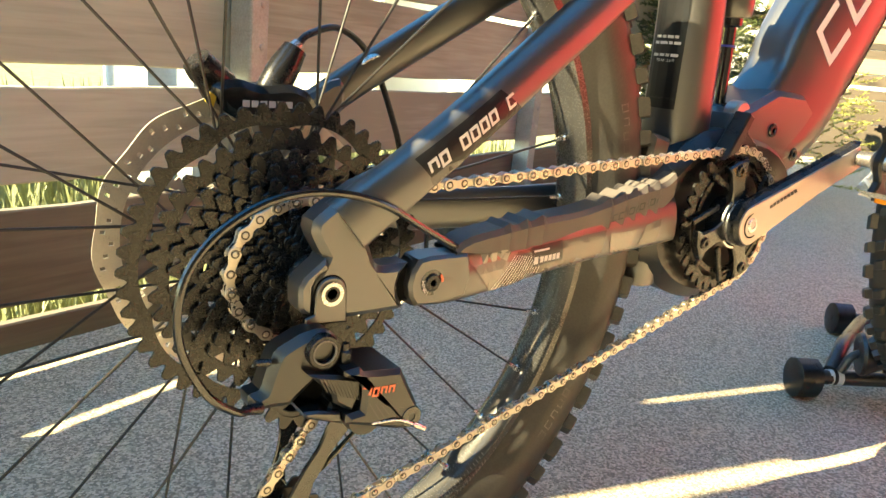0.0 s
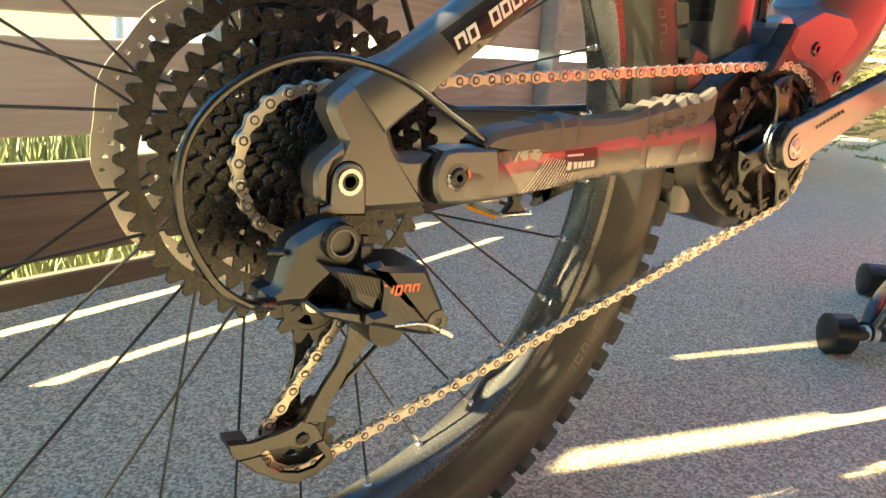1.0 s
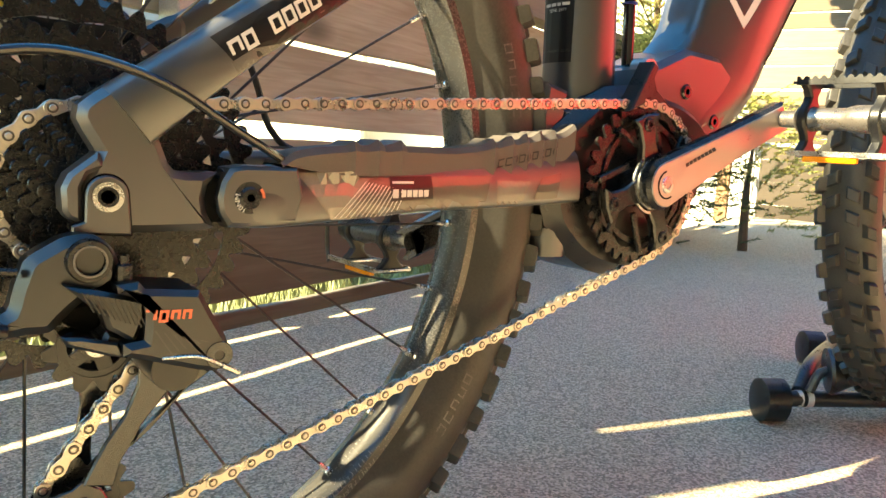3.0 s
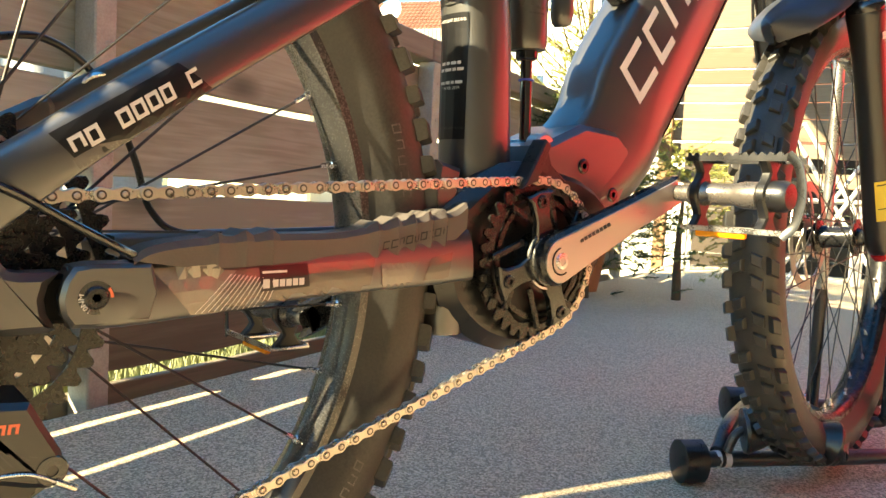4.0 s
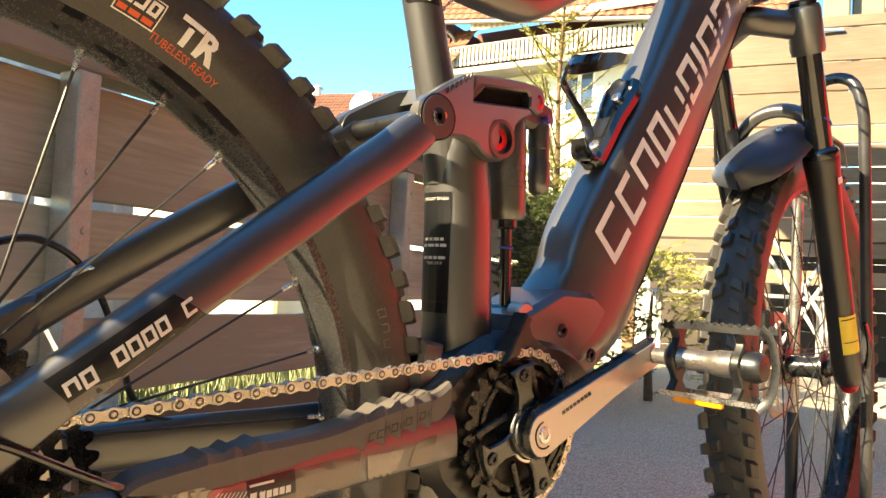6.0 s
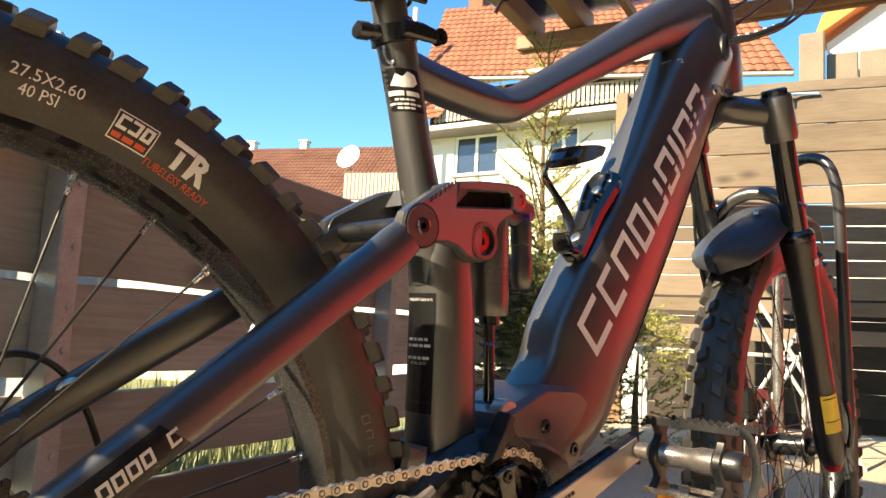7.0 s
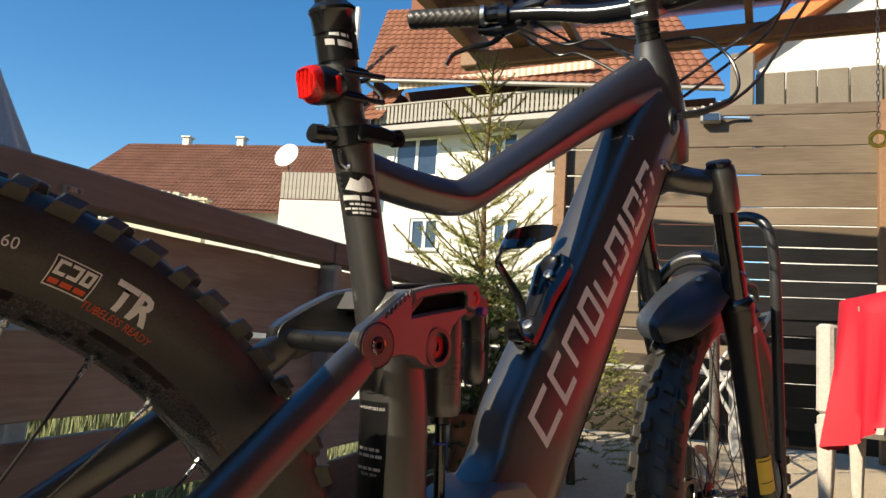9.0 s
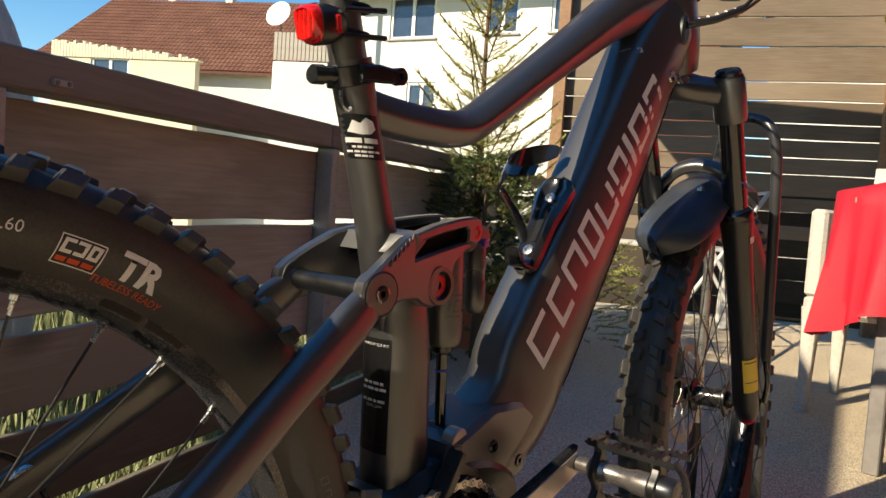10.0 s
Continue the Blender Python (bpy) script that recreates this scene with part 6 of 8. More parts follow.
for s in (1, -1):
    y = -0.066 * s
    bm = bm_new()
    sweep(bm, [on_leg(-0.022, y), on_leg(-0.010, y), on_leg(0.03, y), on_leg(0.12, y), on_leg(0.28, y), on_leg(0.335, y), on_leg(0.350, y), on_leg(0.358, y)], [0.012, 0.019, 0.0215, 0.0205, 0.0215, 0.0245, 0.0255, 0.0235], 28, (0, 1, 0), 2.0, 3)
    lw = part("lower_leg", bm, DERAILLEUR, fork, "satin black fork lower")
    bm = bm_new()
    sweep(bm, [on_leg(0.352, y), on_leg(0.360, y), on_leg(0.364, y), on_leg(0.368, y)], [0.0250, 0.0258, 0.0240, 0.0190], 28, (0, 1, 0), 2.0, 1)
    ws = part("wiper_seal", bm, FRAME_GLOSS, fork)
    bm = bm_new()
    sweep(bm, [on_leg(0.34, y), on_leg(0.550, y)], 0.0178, 28, (0, 1, 0), 2.0, 1)
    stn = part("stanchion", bm, STANCHION, fork, "mirror-black stanchion tube")
    for o in (lw, ws, stn):
        o.matrix_basis = STEER
bm = bm_new()
ring = [Vector(on_leg(0.403, -0.066)) + Vector((0.0187 * math.cos(a), 0.0187 * math.sin(a), -0.006 * math.cos(a))) for a in [2 * math.pi * i / 28 for i in range(29)]]
sweep(bm, [tuple(p) for p in ring], 0.0013, 6, k=1, caps=False)
part("travel_ring", bm, BLUE_RUBBER, fork, "blue rubber travel ring").matrix_basis = STEER
bm = bm_new()
yy = [(-0.072, 0.0), (-0.055, 0.001), (-0.03, -0.016), (0.0, -0.033), (0.03, -0.016), (0.055, 0.001), (0.072, 0.0)]
sweep(bm, [on_leg(0.548 + 0.022 * max(0.0, 1 - abs(y) / 0.055), y, f) for y, f in yy], [(0.022, 0.018), (0.023, 0.020), (0.025, 0.019), (0.030, 0.020), (0.025, 0.019), (0.023, 0.020), (0.022, 0.018)], 20, (1, 0, 0.4), 2.6, 5)
part("fork_crown", bm, FRAME, fork, "broad black fork crown").matrix_basis = STEER
for s in (1, -1):
    bm = bm_new()
    sweep(bm, [on_leg(0.505, -0.066 * s), on_leg(0.511, -0.066 * s), on_leg(0.54, -0.066 * s), on_leg(0.567, -0.066 * s), on_leg(0.573, -0.066 * s)], [0.0225, 0.0240, 0.0240, 0.0235, 0.021], 28, (0, 1, 0), 2.0, 1)
    part("crown_clamp", bm, FRAME, fork).matrix_basis = STEER
    bm = bm_new()
    sweep(bm, [on_leg(0.572, -0.066 * s), on_leg(0.579, -0.066 * s), on_leg(0.582, -0.066 * s)], [0.019, 0.019, 0.016], 24, (0, 1, 0), 2.0, 1)
    part("top_cap", bm, FRAME_GLOSS if s == 1 else ALLOY, fork, "round top cap").matrix_basis = STEER
# arch in front of the tyre
bm = bm_new()
sweep(bm, [on_leg(0.33, -0.066, 0.018), on_leg(0.385, -0.060, 0.030), on_leg(0.415, -0.035, 0.036), on_leg(0.425, 0.0, 0.038), on_leg(0.415, 0.035, 0.036), on_leg(0.385, 0.060, 0.030), on_leg(0.33, 0.066, 0.018)], [(0.014, 0.010)] * 7, 14, (0.9, 0, 0.45), 3, 5)
part("arch", bm, FRAME, fork).matrix_basis = STEER
# axle lever, hub end, caliper and stickers on the lowers
bm = bm_new()
lathe(bm, [(0.0, -0.088), (0.009, -0.088), (0.012, -0.085), (0.0125, -0.050), (0.010, -0.045), (0.009, 0.06)], 20, tuple(FA))
part("axle", bm, ALLOY, fork).matrix_basis = STEER
bm = bm_new()
a, b = Vector(on_leg(0.002, -0.090, 0.018)), Vector(on_leg(0.075, -0.092, 0.030))
sweep(bm, [tuple(a), tuple((a + b) / 2 + Vector((0.006, -0.004, 0))), tuple(b)], [(0.005, 0.006), (0.004, 0.007), (0.003, 0.004)], 10, (0, 1, 0), 3, 4)
part("axle_lever", bm, FRAME_GLOSS, fork).matrix_basis = STEER
bm = bm_new()
sweep(bm, [on_leg(-0.030, -0.066), on_leg(-0.026, -0.066), on_leg(-0.016, -0.066), on_leg(-0.013, -0.066)], [0.010, 0.0135, 0.0165, 0.014], 20, (0, 1, 0), 2, 1)
part("damper_knob", bm, RED, fork, "red anodised damper knob").matrix_basis = STEER


def leg_patch(k0, k1, a0, a1, r, y, nk=8, na=8):
    bm = bm_new()
    g = []
    for i in range(nk + 1):
        row = []
        for j in range(na + 1):
            a = radians(a0 + (a1 - a0) * j / na)
            k = k0 + (k1 - k0) * i / nk
            row.append(bm.verts.new(Vector(on_leg(k, y)) - FWD * (r * math.cos(a)) + Vector((0, -r * math.sin(a), 0))))
        g.append(row)
    for i in range(nk):
        for j in range(na):
            bm.faces.new((g[i][j], g[i][j + 1], g[i + 1][j + 1], g[i + 1][j]))
    return bm


stk = part("warning_sticker", leg_patch(0.042, 0.105, 8, 82, 0.0224, -0.066), YELLOW, fork, "yellow warning sticker with black lines")
stk.matrix_basis = STEER
for k0, k1 in ((0.0985, 0.1005), (0.061, 0.0625)):
    part("sticker_line", leg_patch(k0, k1, 16, 74, 0.0227, -0.066, 1), DARK_DECAL, stk)
part("leg_mark", leg_patch(0.312, 0.322, 62, 90, 0.0252, -0.066), WHITE, fork, "small white printed mark").matrix_basis = STEER
bm = bm_new()
box(bm, (-0.016, -0.014, -0.028), (0.016, 0.014, 0.028), 0.006)
cal = part("front_caliper", bm, FRAME_GLOSS, fork)
cal.matrix_basis = STEER @ Matrix.Translation(FA + UP * 0.085 - FWD * 0.035 + Vector((0, 0.045, 0)))

# mudguard over the front tyre
mud = group_part("mudguard", "smooth black plastic front mudguard with a blue-grey reflection in its colour")
bm = bm_new()
rows = []
for i in range(25):
    t = i / 24
    a = radians(139 - 66 * t)
    r = 0.412 - 0.020 * t + 0.012 * max(0, 1 - t * 4)
    half = 0.060 * (1 - (1 - min(1, t * 4.5)) ** 2.2) ** 0.5 + 0.002
    if t > 0.75:
        half *= 1 - 1.2 * (t - 0.75)
    row = []
    for j in range(13):
        u = -1 + 2 * j / 12
        drop = 0.030 * (abs(u) ** 2.2)
        row.append((FA.x + (r - drop) * math.cos(a), half * u, FA.z + (r - drop) * math.sin(a)))
    rows.append(row)
top = [[bm.verts.new(p) for p in r] for r in rows]
bot = [[bm.verts.new((FA.x + (Vector(p).x - FA.x) * 0.994, p[1] * 0.985, FA.z + (p[2] - FA.z) * 0.994)) for p in r] for r in rows]
for g in (top, bot):
    for i in range(24):
        for j in range(12):
            bm.faces.new((g[i][j], g[i][j + 1], g[i + 1][j + 1], g[i + 1][j]))
for i in range(24):
    for j in (0, 12):
        bm.faces.new((top[i][j], top[i + 1][j], bot[i + 1][j], bot[i][j]))
for j in range(12):
    for i in (0, 24):
        bm.faces.new((top[i][j], top[i][j + 1], bot[i][j + 1], bot[i][j]))
# the base colour takes in the blue-grey reflection on black plastic
part("blade", bm, shader("mudguard_plastic", (0.035, 0.040, 0.050), 0.42, 0.0, 0.15, 20, 900, 0.00002), mud, angle=80)
bm = bm_new()
a = radians(117)
lathe(bm, [(0.0, 0.006), (0.004, 0.005), (0.006, 0.002), (0.006, -0.002)], 12, axis="z")
ob = part("screw", bm, STEEL, mud)
ob.matrix_basis = Matrix.Translation((FA.x + 0.404 * math.cos(a), -0.020, FA.z + 0.404 * math.sin(a)))
mud.matrix_basis = STEER

# ---- steering: spacers, stem, bar, controls ----
cock = group_part("cockpit", "black handlebar, stem, grips and controls")
cock.matrix_basis = STEER


def on_axis(k, f=0.0, y=0.0):
    return tuple(HEAD + UP * k + FWD * f + Vector((0, y, 0)))


bm = bm_new()
sweep(bm, [on_axis(0.128), on_axis(0.134), on_axis(0.150), on_axis(0.164)], [0.0300, 0.0290, 0.0235, 0.0205], 32, (0, 1, 0), 2, 1)
part("headset_cover", bm, FRAME, cock)
for k in (0.165, 0.174, 0.183):
    bm = bm_new()
    sweep(bm, [on_axis(k), on_axis(k + 0.0005), on_axis(k + 0.0080), on_axis(k + 0.0085)], [0.0170, 0.0178, 0.0178, 0.0170], 28, (0, 1, 0), 2, 1)
    part("spacer", bm, FRAME_GLOSS, cock)
bm = bm_new()
sweep(bm, [on_axis(0.192), on_axis(0.194), on_axis(0.232), on_axis(0.234)], [0.0175, 0.0190, 0.0190, 0.0175], 28, (0, 1, 0), 2, 1)
sweep(bm, [on_axis(0.213, 0.01), on_axis(0.216, 0.03), on_axis(0.219, 0.046)], [(0.017, 0.016), (0.016, 0.0165), (0.023, 0.021)], 20, (0, 1, 0), 3, 4)
part("stem", bm, FRAME, cock, "short black alloy stem")
bm = bm_new()
sweep(bm, [on_axis(0.235), on_axis(0.238), on_axis(0.244), on_axis(0.246)], [0.016, 0.018, 0.0175, 0.015], 28, (0, 1, 0), 2, 1)
part("top_cap", bm, ALLOY, cock)
for dy in (-0.010, 0.010):
    bm = bm_new()
    rod(bm, on_axis(0.202 if dy < 0 else 0.224, -0.021, -0.012), on_axis(0.202 if dy < 0 else 0.224, -0.021, 0.012), 0.004, 12)
    part("clamp_screw", bm, STEEL, cock)
BAR = Vector(on_axis(0.220, 0.048))
for s in (1, -1):
    bm = bm_new()
    pts = [(0, 0, 0), (0, -0.045, 0), (-0.003, -0.10, 0.006), (-0.012, -0.17, 0.022), (-0.030, -0.26, 0.034), (-0.075, -0.385, 0.040)]
    sweep(bm, [(BAR.x + x, s * y, BAR.z + z) for x, y, z in pts], [0.0160, 0.0160, 0.0155, 0.0125, 0.0112, 0.0112], 20, None, 2, 6)
    part("handlebar", bm, FRAME_GLOSS, cock, "glossy black riser handlebar")
    bm = bm_new()
    p0, p1 = Vector((BAR.x - 0.038, s * -0.285, BAR.z + 0.0355)), Vector((BAR.x - 0.082, s * -0.405, BAR.z + 0.0408))
    n = 60
    rings = []
    t = (p1 - p0).normalized()
    u = Vector((0, 0, 1))
    v = t.cross(u).normalized()
    for i in range(n + 1):
        q = p0 + (p1 - p0) * i / n
        ring = []
        for j in range(36):
            a = 2 * math.pi * j / 36
            r = 0.0158 + (0.0010 if (i + (j // 3) * 2) % 6 < 3 and 3 < i < n - 3 else 0.0)
            if i in (0, n):
                r *= 0.9
            ring.append(q + v * (r * math.cos(a)) + u * (r * math.sin(a)))
        rings.append(ring)
    loft(bm, rings)
    part("grip", bm, RUBBER, cock, "black waffle-patterned rubber grip", angle=60)
    bm = bm_new()
    q = p0 - t * 0.006
    sweep(bm, [tuple(q - t * 0.002), tuple(q - t * 0.0015), tuple(q + t * 0.0055), tuple(q + t * 0.006)], [0.0150, 0.0178, 0.0178, 0.0150], 24, None, 2, 1)
    part("grip_collar", bm, STEEL, cock, "silver grip clamp collar")
    # brake: clamp, reservoir, lever
    c = Vector((BAR.x - 0.030, s * -0.245, BAR.z + 0.030))
    bm = bm_new()
    sweep(bm, [tuple(c + t * k) for k in (-0.008, -0.007, 0.007, 0.008)], [0.014, 0.0165, 0.0165, 0.014], 20, None, 2, 1)
    sweep(bm, [tuple(c + Vector((0.014, s * 0.030, -0.012))), tuple(c + Vector((0.018, 0, -0.014))), tuple(c + Vector((0.014, s * -0.030, -0.014))), tuple(c + Vector((0.004, s * -0.052, -0.012)))], [(0.007, 0.008), (0.010, 0.012), (0.010, 0.012), (0.007, 0.008)], 14, (0, 0, 1), 3, 4)
    part("brake_body", bm, FRAME_GLOSS, cock, "glossy black brake lever body")
    bm = bm_new()
    sweep(bm, [tuple(c + Vector((0.020, s * -0.014, -0.022))), tuple(c + Vector((0.026, s * -0.040, -0.030))), tuple(c + Vector((0.016, s * -0.075, -0.034))), tuple(c + Vector((0.000, s * -0.100, -0.046))), tuple(c + Vector((-0.006, s * -0.112, -0.066)))], [(0.005, 0.006), (0.004, 0.006), (0.004, 0.006), (0.004, 0.006), (0.004, 0.005)], 10, (0, 0, 1), 2, 5)
    part("brake_lever", bm, FRAME_GLOSS, cock, "curved black brake lever")
    bm = bm_new()
    e = c + Vector((0.010, s * 0.052, -0.010))
    sweep(bm, [tuple(c + Vector((0.014, s * 0.025, -0.012))), tuple(e)], [0.0045, 0.0040], 10, None, 2, 1)
    part("hose_nut", bm, ALLOY, cock)
# display pod on the left
bm = bm_new()
c = Vector((BAR.x - 0.008, 0.205, BAR.z + 0.050))
m = Matrix.Translation(c) @ pose(0, 0, 0, 0, -38, 0)
box(bm, (-0.024, -0.032, -0.008), (0.024, 0.032, 0.008), 0.006, m)
disp = part("display_unit", bm, FRAME_GLOSS, cock, "small grey display unit")
bm = bm_new()
box(bm, (-0.018, -0.025, 0.0078), (0.018, 0.025, 0.0086), 0.0, m)
part("screen", bm, DARK_DECAL, disp, smooth=False)
bm = bm_new()
for k in range(3):
    box(bm, (-0.014 + k * 0.010, -0.012, 0.008), (-0.008 + k * 0.010, 0.012, 0.0105), 0.001, Matrix.Translation((BAR.x - 0.026, 0.262, BAR.z + 0.044)) @ pose(0, 0, 0, 0, -35, 10))
box(bm, (-0.020, -0.018, -0.010), (0.020, 0.018, 0.008), 0.005, Matrix.Translation((BAR.x - 0.026, 0.262, BAR.z + 0.040)) @ pose(0, 0, 0, 0, -35, 10))
part("remote_switch", bm, FRAME_GLOSS, cock)


def cable(pts, r, material=None, name="cable", parent=None, label="black outer cable"):
    bm = bm_new()
    sweep(bm, pts, r, 10, None, 2, 8)
    return part(name, bm, material or PLASTIC, parent or bike, label)


# ---- seat post, clamp and tail light ----
PD = Vector((-0.285, 0, 0.958)).normalized()
S0 = Vector((0.3295, 0, 0.812))


def on_post(k, f=0.0, y=0.0):
    return tuple(S0 + PD * k + Vector((PD.z, 0, -PD.x)) * f + Vector((0, y, 0)))


post = group_part("seat_post", "black telescopic seat post")
bm = bm_new()
sweep(bm, [on_post(-0.03), on_post(0.055)], 0.0160, 28, (0, 1, 0), 2, 1)
part("outer_tube", bm, FRAME, post)
bm = bm_new()
sweep(bm, [on_post(0.050), on_post(0.0505), on_post(0.072), on_post(0.0725), on_post(0.074), on_post(0.0745), on_post(0.090), on_post(0.092), on_post(0.095), on_post(0.100)], [0.0165, 0.0180, 0.0180, 0.0170, 0.0170, 0.0185, 0.0190, 0.0205, 0.0205, 0.0150], 32, (0, 1, 0), 2, 1)
part("collar", bm, FRAME_GLOSS, post, "ribbed black post collar with white print")
bm = bm_new()
sweep(bm, [on_post(0.098), on_post(0.28)], 0.0140, 28, (0, 1, 0), 2, 1)
part("inner_tube", bm, STANCHION, post, "glossy black sliding tube")
clamp = group_part("seat_clamp", "black quick-release seat clamp")
bm = bm_new()
sweep(bm, [on_post(-0.022), on_post(-0.021), on_post(-0.006), on_post(-0.005)], [0.0190, 0.0212, 0.0212, 0.0190], 32, (0, 1, 0), 2, 1)
part("band", bm, FRAME_GLOSS, clamp)
bm = bm_new()
C0 = Vector(on_post(-0.0135)) + Vector((0.008, 0, 0))
sweep(bm, [tuple(C0 + Vector((-0.046, 0.004, -0.005))), tuple(C0 + Vector((-0.045, 0.004, -0.005))), tuple(C0 + Vector((-0.036, 0.002, -0.004))), tuple(C0 + Vector((-0.0355, 0.002, -0.004))), tuple(C0 + Vector((-0.031, 0.0, -0.0035))), tuple(C0 + Vector((-0.0305, 0.0, -0.0035))), tuple(C0 + Vector((-0.018, 0.0, -0.001)))], [0.0070, 0.0080, 0.0082, 0.0070, 0.0070, 0.0080, 0.0070], 20, None, 2, 1)
part("nut", bm, FRAME_GLOSS, clamp, "black barrel nut")
bm = bm_new()
plate(bm, [(C0.x - 0.018, C0.z - 0.008), (C0.x + 0.020, C0.z - 0.004), (C0.x + 0.022, C0.z + 0.008), (C0.x + 0.002, C0.z + 0.009), (C0.x - 0.018, C0.z + 0.006)], -0.0285, -0.0205, 0.002)
part("lever_body", bm, FRAME_GLOSS, clamp)
bm = bm_new()
ring_plate(bm, lambda a: 0.0075, lambda a: 0.0035, -0.029, -0.021, 20, (C0.x + 0.024, C0.z + 0.003))
part("cam", bm, ALLOY, clamp)
bm = bm_new()
cable_pts = [on_post(-0.024, -0.019, -0.006), on_post(-0.034, -0.021, -0.008), on_post(-0.040, -0.018, -0.010), on_post(-0.038, -0.015, -0.012)]
sweep(bm, cable_pts, 0.0018, 8)
part("hook", bm, STEEL, clamp)

lamp = thing("rear_light", "red-lensed bicycle tail light strapped to the seat post", "bicycle light", tuple(Vector((0.282, -0.010, 0.829))))
LM = pose(0, 0, 0, 0, -12, 0) @ Matrix.Diagonal((0.85, 0.78, 0.78, 1))
bm = bm_new()
sweep(bm, [(0.000, 0, 0.0), (0.002, 0, 0.0), (0.016, 0, 0.0), (0.030, 0, 0.002), (0.036, 0, 0.003)], [(0.017, 0.019), (0.0185, 0.0205), (0.0185, 0.020), (0.014, 0.015), (0.008, 0.010)], 24, (0, 1, 0), 2.6, 4)
part("housing", bm, PLASTIC, lamp, "black plastic housing").matrix_basis = LM
LENS = shader("red_lens", (0.60, 0.010, 0.008), 0.12, 0.0, 0.4, 120, 500, 0.0006, 0.9, bumpscale=260)
bm = bm_new()
sweep(bm, [(-0.010, 0, -0.001), (-0.0085, 0, -0.001), (-0.004, 0, 0), (0.003, 0, 0)], [(0.011, 0.012), (0.0145, 0.016), (0.0170, 0.0190), (0.0175, 0.0195)], 24, (0, 1, 0), 2.8, 4)
for k in range(4):
    box(bm, (-0.0115, -0.012 + k * 0.0065, -0.014), (-0.004, -0.0075 + k * 0.0065, 0.014), 0.0015)
part("lens", bm, LENS, lamp, "ribbed clear red lens").matrix_basis = LM
bm = bm_new()
box(bm, (0.014, -0.0200, -0.010), (0.021, -0.0165, 0.008), 0.0015)
part("side_lens", bm, LENS, lamp, "small red side window").matrix_basis = LM
bm = bm_new()
for dz in (-0.010, 0.012):
    ringp = [(0.0455 + 0.0165 * math.cos(a), 0.010 + 0.0185 * math.sin(a), dz + 0.012) for a in [2 * math.pi * i / 24 for i in range(25)]]
    sweep(bm, ringp, [(0.0022, 0.0022)] * 25, 8, k=1, caps=False)
rod(bm, (0.022, -0.010, 0.016), (0.066, -0.012, 0.024), 0.0024)
rod(bm, (0.022, -0.010, -0.004), (0.068, -0.012, 0.002), 0.0024)
part("rubber_strap", bm, PLASTIC, lamp, "stretchy black rubber strap")

# ---- bottle cage ----
cage = thing("bottle_cage", "glossy black plastic bottle cage bolted to the down tube", "bottle cage")
dt = Vector((0.524, 0, 0.852))
nt_ = Vector((-0.852, 0, 0.524))
C1, C2 = Vector((0.614, -0.006, 0.648)), Vector((0.647, -0.006, 0.710))


def cg(u, v, y):
    """u along the tube from the lower bolt, v out from it."""
    return tuple(C1 + dt * u + nt_ * v + Vector((0, y, 0)))


bm = bm_new()
rings = []
for u, w in ((-0.026, 0.008), (-0.020, 0.015), (0.0, 0.016), (0.04, 0.017), (0.065, 0.022), (0.084, 0.024), (0.096, 0.018), (0.100, 0.009)):
    rings.append([cg(u, -0.002, -w), cg(u, 0.006, -w), cg(u, 0.010, -w * 0.7), cg(u, 0.006, -w * 0.35), cg(u, 0.006, w * 0.35), cg(u, 0.010, w * 0.7), cg(u, 0.006, w), cg(u, -0.002, w)])
loft(bm, rings)
part("back_plate", bm, FRAME_GLOSS, cage, "moulded back plate with a long slot")
bm = bm_new()
rings = [[cg(u, 0.0072, -0.0035), cg(u, 0.0072, 0.0035), cg(u, 0.0058, 0.0035), cg(u, 0.0058, -0.0035)] for u in (0.012, 0.058)]
loft(bm, rings)
part("slot", bm, DARK_DECAL, cage)
bm = bm_new()
sweep(bm, [cg(-0.020, 0.004, 0.0), cg(-0.024, 0.020, 0.0), cg(-0.014, 0.034, 0.0)], [(0.014, 0.003), (0.013, 0.003), (0.009, 0.0025)], 12, (0, 1, 0), 3, 5)
part("foot", bm, FRAME_GLOSS, cage)
def band_point(phi, s, r, u):
    a = radians(phi)
    return cg(u, 0.043 - r * math.cos(a), -s * r * math.sin(a))


for s in (1, -1):
    bm = bm_new()
    rings = []
    for k in range(19):
        phi = 22 + 190 * k / 18
        hh = 0.006 + 0.011 * math.sin(math.pi * min(1.0, k / 12)) ** 0.6
        uc = 0.120 - 1.10 * (0.017 - 0.038 * math.cos(radians(phi))) - 0.004
        rings.append([band_point(phi, s, 0.0365, uc - hh), band_point(phi, s, 0.0395, uc - hh), band_point(phi, s, 0.0400, uc), band_point(phi, s, 0.0395, uc + hh), band_point(phi, s, 0.0365, uc + hh)])
    if s > 0:
        bm.free()
        continue
    loft(bm, rings)
    part("holding_band", bm, FRAME_GLOSS, cage, "curved glossy holding band")
    bm = bm_new()
    sweep(bm, [cg(0.010, 0.006, -0.010 * s), cg(0.030, 0.020, -0.020 * s), cg(0.040, 0.045, -0.026 * s), cg(0.044, 0.066, -0.026 * s), cg(0.050, 0.080, -0.014 * s)], [(0.006, 0.0030), (0.006, 0.0026), (0.005, 0.0026), (0.006, 0.0026), (0.009, 0.0026)], 10, tuple(dt), 2.6, 6)
    part("strut", bm, FRAME_GLOSS, cage, "slim moulded strut")
